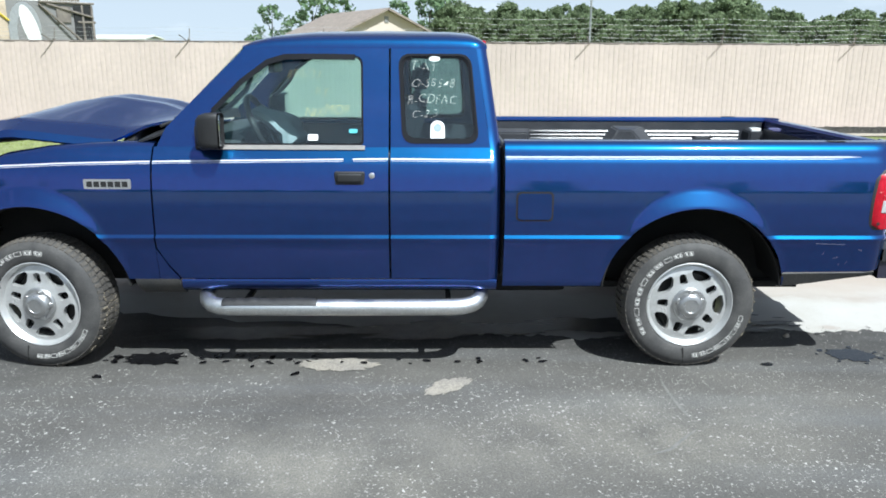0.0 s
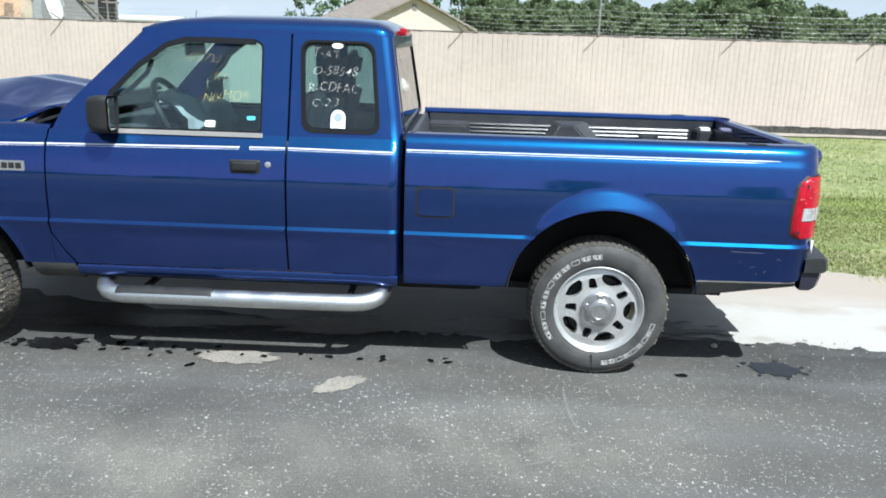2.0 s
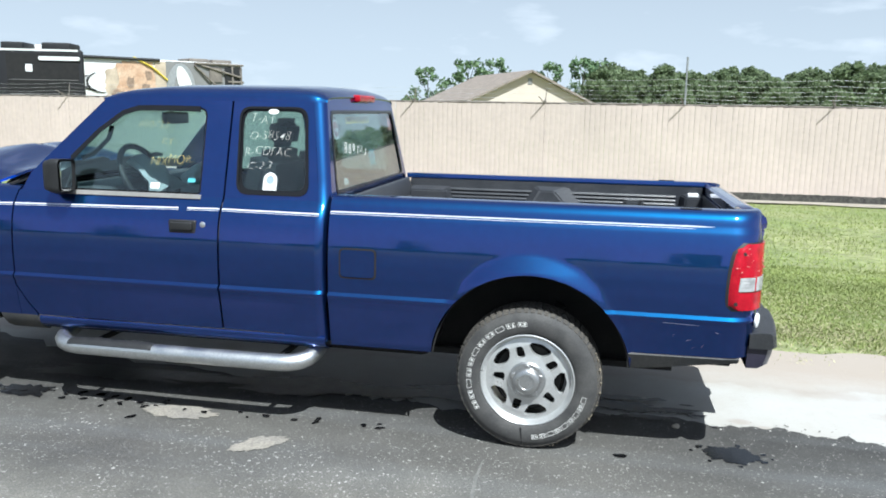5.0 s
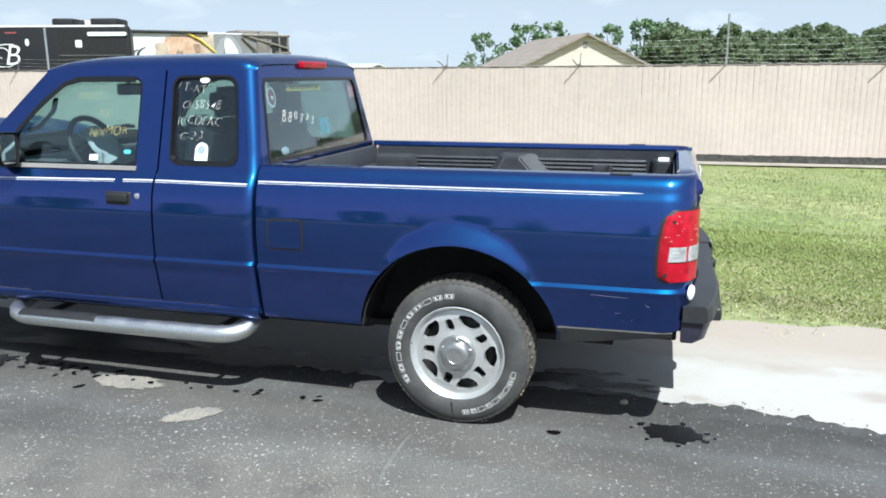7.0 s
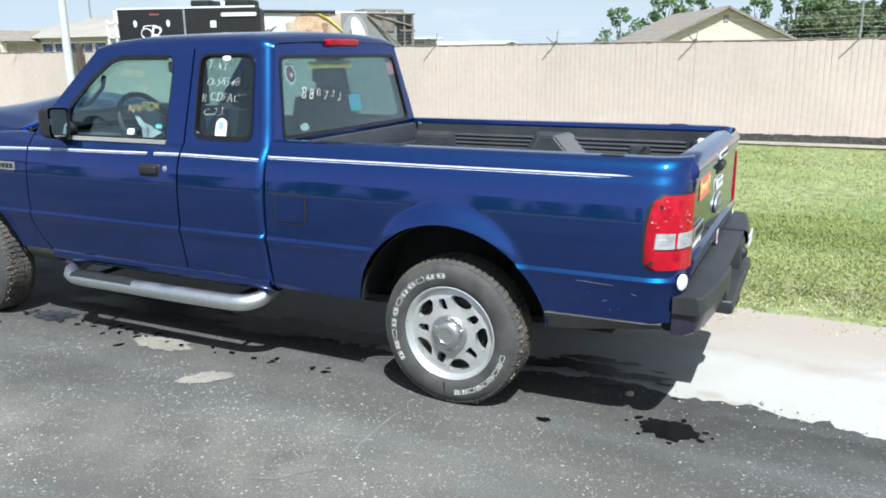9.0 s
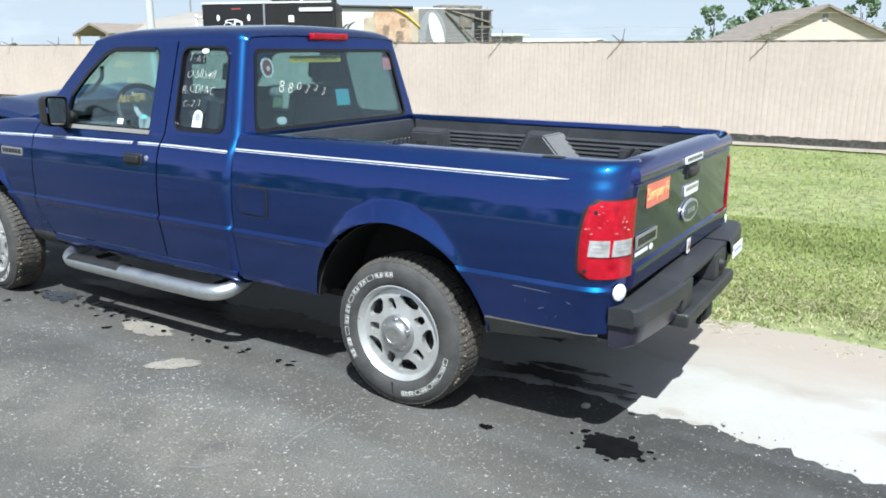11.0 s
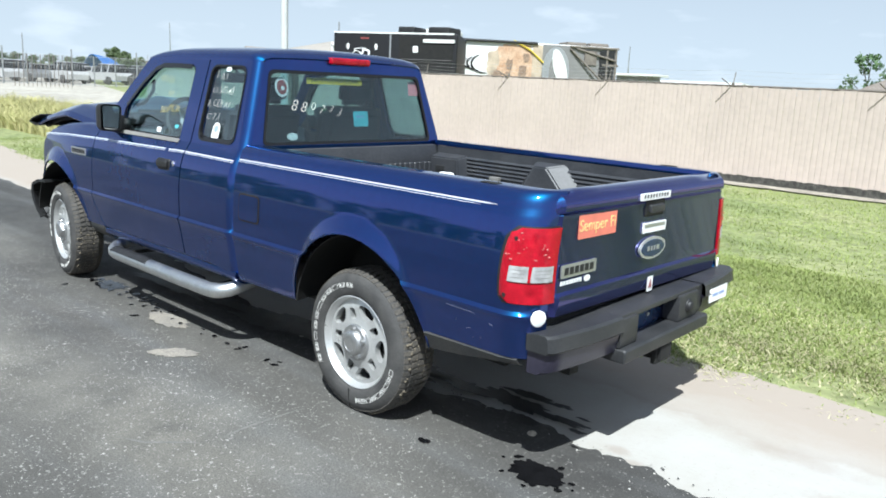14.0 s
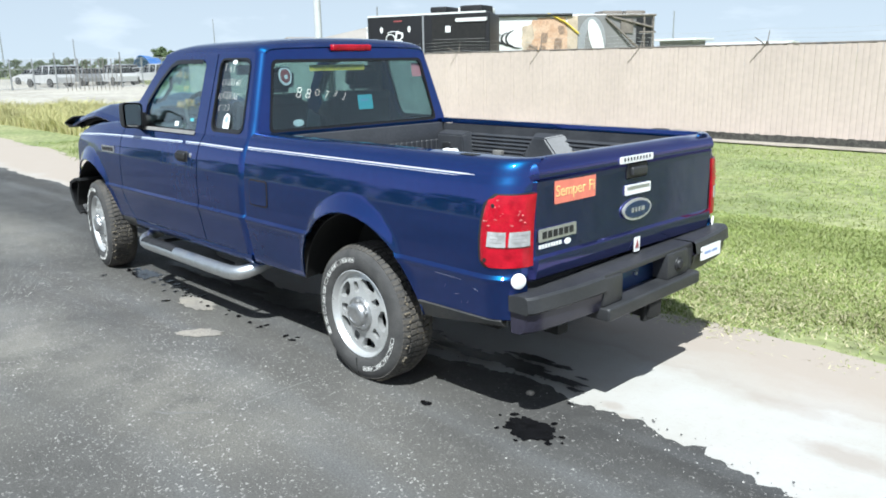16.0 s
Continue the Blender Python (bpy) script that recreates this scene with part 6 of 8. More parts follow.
def rim_mesh():
    bm = bmesh.new()
    holes = []
    for i in range(10):
        c = 2 * math.pi * i / 10 - 0.04
        if i % 2 == 0:
            pts = [(c - 0.16, 0.122), (c - 0.33, 0.155), (c - 0.30, 0.174), (c, 0.180), (c + 0.30, 0.174), (c + 0.33, 0.155), (c + 0.16, 0.122)]
        else:
            pts = [(c - 0.20, 0.106), (c - 0.10, 0.158), (c + 0.10, 0.158), (c + 0.20, 0.106)]
        holes.append(rounded([(r * math.cos(a), r * math.sin(a)) for a, r in pts], 0.014, 4))
    outer = oval(0.197, 0.197, 64)
    inner = oval(0.055, 0.055, 24)

    def lay(x, z):
        r = math.hypot(x, z)
        return (x, -0.078 - 0.012 * (1 - smooth01(0.06, 0.12, r)) + 0.010 * smooth01(0.165, 0.197, r) , z)
    filled(bm, outer, [*holes, inner], lay)
    bmesh.ops.recalc_face_normals(bm, faces=bm.faces)
    if sum(fc.normal.y * fc.calc_area() for fc in bm.faces) > 0:
        bmesh.ops.reverse_faces(bm, faces=bm.faces)
    ext = bmesh.ops.extrude_face_region(bm, geom=list(bm.faces))
    for v in ext["geom"]:
        if isinstance(v, bmesh.types.BMVert):
            v.co.y += 0.030
    return bm


wheel = part("wheel", rim_mesh(), ALLOY, truck, "silver alloy wheel with ten openings")
bm = bmesh.new()
lathe(bm, [(-0.068, 0.192), (-0.080, 0.199), (-0.092, 0.206), (-0.097, 0.211), (-0.095, 0.215), (-0.085, 0.215), (-0.085, 0.207), (-0.05, 0.198), (0.09, 0.198), (0.09, 0.212)], 72, (0, 0, 0))
part("rim_lip", bm, ALLOY, wheel)
part("tyre", tyre_mesh(), RUBBER, wheel, "worn black tyre")
tagged(part("tread", tread_mesh(), TREAD, wheel, "dusty tread blocks"), kind="stuff")
tagged(part("tyre_lettering", lettering_mesh(), LETTER, wheel, "raised white lettering blocks"), kind="stuff")
bm = bmesh.new()
grid(bm, [[(-0.020 + 0.007 * u + d, -0.1085 + 0.014 * max(0.0, u - 0.55), -0.222 - 0.082 * u) for d in (-0.0035 * (1 - 0.5 * u), 0.0035 * (1 - 0.5 * u))] for u in np.linspace(0, 1, 7)])
part("tyre_split", thicken(bm, 0.002), DARK, wheel, "dark split across the sidewall")
MUD = material("dried_brown_mud", (0.20, 0.17, 0.125), 0.95, vary=0.4, scale=60, fine=0.3, bump=0.6, bump_scale=200)
bm = bmesh.new()
mud_rng = random.Random(4)
for _ in range(170):
    a, y, r = radians(mud_rng.uniform(-80, 25)), mud_rng.uniform(-0.082, 0.05), mud_rng.uniform(0.002, 0.0065)
    c = Vector((0.330 * math.cos(a), y, 0.330 * math.sin(a)))
    if y < -0.085:
        c *= 0.965
        c.y = y
    bmesh.ops.create_icosphere(bm, subdivisions=1, radius=r, matrix=Matrix.Translation(c) @ Matrix.Diagonal((1.0, 1.3, 1.0, 1)))
tagged(part("mud_crust", bm, MUD, wheel, "dried brown mud on the tread"), kind="stuff")
bm = bmesh.new()
lathe(bm, [(-0.075, 0.086), (-0.094, 0.084), (-0.099, 0.079), (-0.100, 0.064), (-0.118, 0.058), (-0.124, 0.050), (-0.126, 0.034), (-0.124, 0.032), (-0.124, 0.0005)], 40, (0, 0, 0))
for i in range(5):
    a = 2 * math.pi * i / 5 + 0.3
    rod(bm, (0.064 * math.cos(a), -0.092, 0.064 * math.sin(a)), (0.062 * math.cos(a), -0.112, 0.062 * math.sin(a)), 0.016, 12, 0.012)
part("hub_cap", bm, HUB, wheel, "bright hub cap")
bm = bmesh.new()
lathe(bm, [(-0.03, 0.0), (-0.03, 0.150), (-0.01, 0.165), (0.05, 0.165), (0.05, 0.0)], 40, (0, 0, 0))
part("brake_drum", bm, DARK, wheel, "dark rusty brake drum")
WHEEL_Y = 0.700
wheel.matrix_basis = pose(WHEEL_X, -WHEEL_Y, HUB_Z)
copy_thing(wheel, pose(-WHEEL_X, -WHEEL_Y - 0.004, HUB_Z) @ pose(0, 0, 0, 0, 0, -7) @ pose(0, 0, 0, 0, 14, 0))
copy_thing(wheel, pose(WHEEL_X, WHEEL_Y, HUB_Z, 0, 0, 180))
copy_thing(wheel, pose(-WHEEL_X, WHEEL_Y, HUB_Z, 0, 0, 173))

# marks and stickers on the windows
quarter = rear_doors[0]
for i, (words, x, z) in enumerate((("T-AT", 0.278, 1.470), ("O-58548", 0.322, 1.395), ("R-CDFAC", 0.318, 1.322), ("C-2.3", 0.282, 1.250))):
    scrawled(words, 0.058, CHALK, on_side_glass(x + 0.006, z, 0.0) @ pose(0, 0, 0.0005, 0, 0, -2 + i), quarter, "white chalk writing", 5 + i)
arc = [(-0.034, -0.042), (-0.034, 0.008)] + [(-0.034 * math.cos(t), 0.008 + 0.036 * math.sin(t)) for t in np.linspace(0.2, math.pi - 0.2, 9)] + [(0.034, 0.008), (0.034, -0.042)]
st = flat("window_sticker", arc, WHITE, on_side_glass(0.345, 1.182, 0.0), quarter, "white arched sticker with a pale print")
flat("print", oval(0.020, 0.020, 20), BLUEPRINT, on_side_glass(0.345, 1.190, 0.0) @ pose(0, 0, 0.0015), st)
flat("window_sticker", oval(0.026, 0.013, 20), WHITE, on_side_glass(0.33, 1.508, 0.0), quarter, "small white oval sticker")
front = doors[0]
scrawled("NIXMOR", 0.060, YELLOWCHALK, on_side_glass(-0.170, 1.268, 0.008) @ pose(0, 0, 0, 0, 0, 4), front, "yellow window paint writing", 1)
scrawled("880733", 0.056, YELLOWFAINT, on_side_glass(-0.285, 1.437, 0.008) @ pose(0, 0, 0, 0, 0, -2), front, "faded yellow window paint writing", 2)
scrawled("RY", 0.056, YELLOWFAINT, on_side_glass(-0.20, 1.355, 0.008), front, "faded yellow window paint writing", 3)
flat("window_sticker", oblong(0.048, 0.030), WHITE, on_side_glass(-0.245, 1.145, 0.008), front, "small white sticker")
flat("window_sticker", oblong(0.040, 0.020), TEAL, on_side_glass(-0.055, 1.175, 0.008), front, "small teal sticker")
back = cab_back


def behind_glass(y, z):
    return on_rear_glass(y, z) @ pose(0, 0, -0.0155)


st = flat("window_sticker", oval(0.043, 0.053), WHITE, behind_glass(-0.470, 1.430), back, "round white sticker with a red print")
ring = flat("print", oval(0.032, 0.039), REDPRINT, behind_glass(-0.470, 1.430) @ pose(0, 0, 0.0015), st)
flat("print", oval(0.012, 0.012, 16), WHITE, behind_glass(-0.466, 1.425) @ pose(0, 0, 0.003), st)
flat("window_sticker", oblong(0.076, 0.085), PINK, behind_glass(0.520, 1.445), back, "pink square sticker")
st = flat("window_sticker", oblong(0.110, 0.088), TEAL, behind_glass(0.075, 1.262), back, "teal square sticker")
bars([0.03, 0.02], 0.012, 0.01, BLUEPRINT, behind_glass(0.070, 1.275) @ pose(0, 0, 0.0015), st)
flat("window_sticker", oval(0.036, 0.020), WHITE, behind_glass(-0.425, 1.168), back, "white oval sticker")
st = flat("window_sticker", oblong(0.400, 0.034, 0.003), YELLOW, behind_glass(-0.100, 1.470), back, "yellow strip with dark words")
written("UNITED STATES MARINE CORPS", 0.026, BLACK, behind_glass(-0.100, 1.4705) @ pose(0, 0, 0.002), st, "writing", "", 0.92)
for i, (c, z) in enumerate(zip("880733", (1.312, 1.310, 1.308, 1.302, 1.296, 1.286))):
    scrawled(c, 0.085 - 0.005 * i, CHALK, on_rear_glass(-0.400 + 0.062 * i, z + 0.012) @ pose(0, 0, 0.001, 0, 0, -8 - 3 * i), back, "white chalk number", 20 + i)
written("-", 0.07, CHALK, on_rear_glass(-0.455, 1.305) @ pose(0, 0, 0.001), back, "chalk_writing", "white chalk dash", 1.0, -0.003)

# things lying in the tub
bm = bmesh.new()
bag_rng = random.Random(2)
for i in range(9):
    bmesh.ops.create_icosphere(bm, subdivisions=3, radius=0.06 + 0.02 * bag_rng.random(), matrix=pose(0.95 + bag_rng.uniform(-0.05, 0.07), 0.38 + bag_rng.uniform(-0.07, 0.07), 0.685 + 0.028 * i))
for v in bm.verts:
    v.co += Vector((0, 0, 0.02)) * noise.noise(v.co * 20) + 0.025 * Vector((noise.noise(v.co * 15), noise.noise(v.co * 17 + Vector((3, 0, 0))), 0))
solo("crumpled_bag", bm, WHITE, "crumpled white plastic bag on the liner floor", "bag")
bm = bmesh.new()
tube(bm, [(1.75, 0.50, 0.622), (1.9, 0.54, 0.76), (2.05, 0.575, 0.93), (2.12, 0.58, 1.02)], 0.009, 8)
solo("cable", bm, BLACK, "black cable leaning on the liner wall", "cable")

# ---- the fence ----
FENCE_Y, FENCE_TOP, POST_X, POST_STEP = 10.75, 1.67, 3.28, 2.51
SLAT = material("tan_privacy_slat", (0.53, 0.44, 0.39), 0.75, vary=0.12, scale=0.8, fine=0.05, per_object=0.04)
WIRE = material("dull_fence_wire", (0.52, 0.52, 0.51), 0.5, 0.4, vary=0.3, scale=3)
POSTM = material("weathered_fence_post", (0.24, 0.21, 0.18), 0.7, 0.3, vary=0.4, scale=6, fine=0.15)
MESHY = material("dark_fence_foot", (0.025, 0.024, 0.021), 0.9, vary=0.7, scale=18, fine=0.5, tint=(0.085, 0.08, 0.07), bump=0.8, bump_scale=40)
fence = thing("fence", "tall tan slatted fence topped with barbed wire, on gravel", "fence")
posts = [-23.2] + [POST_X + POST_STEP * k for k in range(-10, 9)]


def foot(x):
    return level(x, FENCE_Y)


def slats(x0, x1):
    bm = bmesh.new()
    n = round((x1 - x0) / 0.0920)
    for i in range(n):
        x = x0 + (x1 - x0) * (i + 0.5) / n
        d = RNG.uniform(-0.002, 0.002)
        b, t = foot(x) + 0.13 + RNG.uniform(-0.01, 0.01), FENCE_TOP - 0.015 + RNG.uniform(-0.008, 0.008)
        lean = RNG.uniform(-0.002, 0.002)
        y = FENCE_Y + d
        a = [bm.verts.new(p) for p in ((x - 0.0446, y, b), (x, y - 0.006, b), (x + 0.0446, y, b), (x + 0.0446 + lean, y, t), (x + lean, y - 0.006, t), (x - 0.0446 + lean, y, t))]
        c = [bm.verts.new(v.co + Vector((0, 0.012, 0))) for v in a]
        for f in ((a[0], a[1], a[4], a[5]), (a[1], a[2], a[3], a[4]), (c[5], c[3], c[2], c[0]), (a[0], a[5], c[5], c[0]), (a[2], c[2], c[3], a[3]), (a[5], a[4], a[3], c[3], c[5])):
            bm.faces.new(f)
    return bm


for x0, x1 in zip(posts, posts[1:]):
    tagged(part("slat_panel", slats(x0, x1), SLAT, fence, "tan plastic slats woven in wire mesh"), kind="stuff")
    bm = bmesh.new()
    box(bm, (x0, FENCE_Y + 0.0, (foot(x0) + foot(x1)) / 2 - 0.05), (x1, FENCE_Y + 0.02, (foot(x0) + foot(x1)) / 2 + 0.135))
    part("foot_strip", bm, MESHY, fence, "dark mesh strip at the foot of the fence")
    bm = bmesh.new()
    rod(bm, (x0, FENCE_Y + 0.03, FENCE_TOP), (x1, FENCE_Y + 0.03, FENCE_TOP), 0.018, 8)
    part("top_rail", bm, POSTM, fence)
    for j, (dz, dy) in enumerate(((0.06, 0.0), (0.12, -0.05), (0.19, -0.10), (0.27, -0.02), (0.36, 0.0), (0.46, 0.0))):
        if j > 3 and x0 < -1.0:
            continue
        bm = bmesh.new()
        tube(bm, [(x0 + (x1 - x0) * u, FENCE_Y + dy, FENCE_TOP + dz - 0.035 * math.sin(math.pi * u)) for u in np.linspace(0, 1, 7)], 0.0018, 5)
        part("barbed_wire", bm, WIRE, fence)
for i, x in enumerate(posts):
    bm = bmesh.new()
    rod(bm, (x, FENCE_Y + 0.03, foot(x) - 0.05), (x, FENCE_Y + 0.03, FENCE_TOP + (0.85 if x == POST_X else 0.05)), 0.026 if x != POST_X else 0.018, 10)
    part("post", bm, STEEL if x == POST_X else POSTM, fence)
    bm = bmesh.new()
    rod(bm, (x, FENCE_Y + 0.02, FENCE_TOP - 0.02), (x - 0.10, FENCE_Y - 0.24, FENCE_TOP + 0.12), 0.010, 6)
    rod(bm, (x, FENCE_Y + 0.02, FENCE_TOP - 0.02), (x + 0.02, FENCE_Y + 0.05, FENCE_TOP + 0.24), 0.009, 6)
    part("wire_arm", bm, POSTM, fence, "forked arm for the barbed wire")

# the fence turns away at its far end
bm = bmesh.new()
box(bm, (posts[0] - 0.02, FENCE_Y, foot(posts[0]) - 0.1), (posts[0] + 0.01, FENCE_Y + 30, FENCE_TOP), 0.004)
tagged(part("slat_panel", bm, SLAT, fence, "tan slatted return of the fence"))

# ---- grass ----
def grass(name, count, region, tall, width, mats, label, lean=0.5, patchy=0.0, reach=0.12):
    """Blades of grass over a region (x0, x1, y0, y1), drawn to the near side."""
    rng = np.random.default_rng(11 + count)
    x0, x1, y0, y1 = region
    x = x0 + (x1 - x0) * rng.random(count)
    y = y0 + (y1 - y0) * rng.random(count) ** 1.25
    edge = np.array([1.12 + 0.09 * max(0, -a) ** 0.9 + ragged(a, 0.20, 0.22, 9.0) for a in x])
    dens = np.array([noise.noise((a * 0.8, b * 1.6, 4.0)) + 0.5 * noise.noise((a * 3.0, b * 3.0, 8.0)) for a, b in zip(x, y)])
    near = np.clip((y - edge) / 0.85 + 0.45 * dens, -0.35, 1)
    keep = (y > edge - reach) & (rng.random(count) < np.clip(0.30 + 0.70 * near + patchy * dens, 0.05, 1))
    x, y, dens = x[keep], y[keep], dens[keep]
    n = len(x)
    z = np.array([level(a, b) for a, b in zip(x, y)]) - 0.02
    h = tall * (0.45 + 0.75 * rng.random(n)) * np.clip(1 + 0.5 * dens, 0.5, 1.5)
    t = rng.random(n) * 6.283
    dx, dy = np.cos(t), np.sin(t)
    b = rng.random(n) * 6.283
    k = lean * h * (0.3 + rng.random(n))
    co = np.empty((n, 5, 3))
    w = width * (0.6 + 0.8 * rng.random(n))
    for i, (u, f) in enumerate(((-1, 0.0), (1, 0.0), (-0.7, 0.55), (0.7, 0.55), (0, 1.0))):
        co[:, i, 0] = x + u * w * dx + k * np.cos(b) * f * f
        co[:, i, 1] = y + u * w * dy + k * np.sin(b) * f * f
        co[:, i, 2] = z + h * f * (1 - 0.25 * f)
    me = bpy.data.meshes.new(name)
    base = np.arange(n)[:, None] * 5
    loops = np.concatenate([base + np.array([0, 1, 3, 2]), base + np.array([2, 3, 4])], 1).ravel()
    me.vertices.add(n * 5)
    me.vertices.foreach_set("co", co.ravel())
    me.loops.add(len(loops))
    me.loops.foreach_set("vertex_index", loops.astype(np.int32))
    me.polygons.add(2 * n)
    starts = (np.arange(n)[:, None] * 7 + np.array([0, 4])).ravel()
    me.polygons.foreach_set("loop_start", starts.astype(np.int32))
    me.polygons.foreach_set("loop_total", np.tile([4, 3], n).astype(np.int32))
    me.update()
    me.validate()
    return tagged(part(name, me, mats), label, "grass", kind="stuff")


def leafy(name, a, b, c, trans=0.25, rough=0.7):
    """Leaves whose colour varies from one to the next."""
    m = bpy.data.materials.new(name)
    m.use_nodes = True
    n, k = m.node_tree.nodes, m.node_tree.links
    p = n["Principled BSDF"]
    p.inputs["Roughness"].default_value = rough
    geo = n.new("ShaderNodeNewGeometry")
    ramp = n.new("ShaderNodeValToRGB")
    ramp.color_ramp.elements[0].color, ramp.color_ramp.elements[1].color = (*a, 1), (*c, 1)
    ramp.color_ramp.elements.new(0.5).color = (*b, 1)
    k.new(geo.outputs["Random Per Island"], ramp.inputs[0])
    co = n.new("ShaderNodeTexCoord")
    big = n.new("ShaderNodeTexNoise")
    big.inputs["Scale"].default_value = 0.9
    rows = n.new("ShaderNodeMapping")
    rows.inputs["Scale"].default_value = (0.20, 1.2, 1.0)
    k.new(co.outputs["Object"], rows.inputs["Vector"])
    k.new(rows.outputs[0], big.inputs["Vector"])
    hsv = n.new("ShaderNodeHueSaturation")
    mr = n.new("ShaderNodeMapRange")
    mr.inputs[1].default_value, mr.inputs[2].default_value, mr.inputs[3].default_value, mr.inputs[4].default_value = 0.3, 0.7, 0.70, 1.34
    k.new(big.outputs["Fac"], mr.inputs[0])
    k.new(mr.outputs[0], hsv.inputs["Value"])
    k.new(ramp.outputs[0], hsv.inputs["Color"])
    k.new(hsv.outputs[0], p.inputs["Base Color"])
    tr = n.new("ShaderNodeBsdfTranslucent")
    k.new(hsv.outputs[0], tr.inputs["Color"])
    mix = n.new("ShaderNodeMixShader")
    mix.inputs[0].default_value = trans
    k.new(p.outputs[0], mix.inputs[1])
    k.new(tr.outputs[0], mix.inputs[2])
    k.new(mix.outputs[0], n["Material Output"].inputs["Surface"])
    return m


BLADE = leafy("mown_grass_blade", (0.222, 0.280, 0.075), (0.268, 0.320, 0.098), (0.325, 0.350, 0.130))
DRYBLADE = leafy("dry_tall_grass", (0.36, 0.36, 0.14), (0.52, 0.47, 0.24), (0.42, 0.42, 0.18))
LEAF = leafy("tree_leaf", (0.12, 0.165, 0.085), (0.175, 0.225, 0.115), (0.23, 0.28, 0.155), 0.5)
LEAF_LIGHT = leafy("pale_tree_leaf", (0.07, 0.12, 0.06), (0.11, 0.18, 0.08), (0.16, 0.22, 0.11), 0.25)
BARK = material("tree_bark", (0.09, 0.07, 0.05), 0.9, vary=0.4, scale=6, fine=0.3, bump=0.5, bump_scale=30)
grass("mown_grass", 165000, (-13, 9, 1.0, 10.4), 0.038, 0.0048, BLADE, "short mown green grass with dry clippings", 0.9, 0.5)
grass("near_grass", 135000, (-1.5, 6.5, 0.9, 4.5), 0.036, 0.0042, BLADE, "short mown green grass with dry clippings", 0.9, 0.5)
STRAW = leafy("straw_clippings", (0.42, 0.38, 0.22), (0.55, 0.50, 0.32), (0.36, 0.36, 0.17))
grass("dry_clippings", 42000, (-1.5, 7.5, 0.8, 3.0), 0.026, 0.004, STRAW, "dry straw-coloured clippings along the verge", 2.2, 0.6, 0.34)
grass("verge_straw", 30000, (-1.5, 7.5, 0.75, 1.9), 0.030, 0.0055, STRAW, "dry straw-coloured thatch at the edge of the lawn", 2.0, 0.4, 0.20)
grass("tall_grass", 30000, (-26, -10.5, 3.4, 7.8), 0.48, 0.010, DRYBLADE, "tall dry yellow grass by the road", 0.5, 0.8)

# ---- trees ----
def crown(bm_seed, clumps, leaves, size, spread, height, base):
    rng = np.random.default_rng(bm_seed)
    pts = []
    for _ in range(clumps):
        a, r = rng.random() * 6.283, math.sqrt(rng.random())
        h = rng.random()
        k = math.sin(math.pi * min(0.97, 0.18 + 0.8 * h)) ** 0.7
        pts.append(((spread * r * k) * math.cos(a), (spread * r * k) * math.sin(a), base + (height - base) * h, 0.20 + 0.22 * rng.random()))
    n = clumps * leaves
    c = np.repeat(np.array([p[:3] for p in pts]), leaves, 0)
    rad = np.repeat(np.array([p[3] for p in pts]), leaves)[:, None] * height * 0.30
    v = rng.normal(size=(n, 3))
    v /= np.linalg.norm(v, axis=1)[:, None]
    pos = c + v * rad * (rng.random((n, 1)) ** 0.4) * np.array([1, 1, 0.75])
    u = rng.normal(size=(n, 3))
    u /= np.linalg.norm(u, axis=1)[:, None]
    w = np.cross(u, rng.normal(size=(n, 3)))
    w /= np.linalg.norm(w, axis=1)[:, None]
    s = size * (0.6 + 0.8 * rng.random((n, 1)))
    co = np.stack([pos - u * s, pos + w * s * 0.6, pos + u * s, pos - w * s * 0.6], 1)
    me = bpy.data.meshes.new("crown")
    me.vertices.add(4 * n)
    me.vertices.foreach_set("co", co.ravel())
    me.loops.add(4 * n)
    me.loops.foreach_set("vertex_index", np.arange(4 * n, dtype=np.int32))
    me.polygons.add(n)
    me.polygons.foreach_set("loop_start", np.arange(n, dtype=np.int32) * 4)
    me.polygons.foreach_set("loop_total", np.full(n, 4, dtype=np.int32))
    me.update()
    me.validate()
    return me, pts


def tree(seed, height, spread, clumps, leaves, size, mat, label, base=0.25, group="trees behind the fence"):
    t = thing("tree", label, "tree", group)
    me, pts = crown(seed, clumps, leaves, size, spread, height, height * base)
    bm = bmesh.new()
    tube(bm, [(0, 0, -0.3), (0.03, 0.02, height * 0.25), (-0.03, 0.04, height * 0.5), (0.02, 0, height * 0.8)], [0.05 * height * 0.5, 0.036 * height * 0.5, 0.022 * height * 0.5, 0.008 * height * 0.5], 8)
    for p in pts[:: max(1, len(pts) // 9)]:
        z = p[2] * 0.6
        tube(bm, [(0, 0, z), (p[0] * 0.5, p[1] * 0.5, (z + p[2]) / 2 + 0.05), p[:3]], [0.016 * height * 0.5, 0.01 * height * 0.5, 0.004 * height * 0.5], 6)
    part("trunk", bm, BARK, t)
    tagged(part("crown", me, mat, t), kind="stuff")
    return t


def stand(t, x, y, turn, s=1.0, sz=None, first=False):
    m = pose(x, y, level(x, y), 0, 0, turn) @ Matrix.Diagonal((s, s, sz or s, 1))
    if first:
        t.matrix_basis = m
        return t
    return copy_thing(t, m)


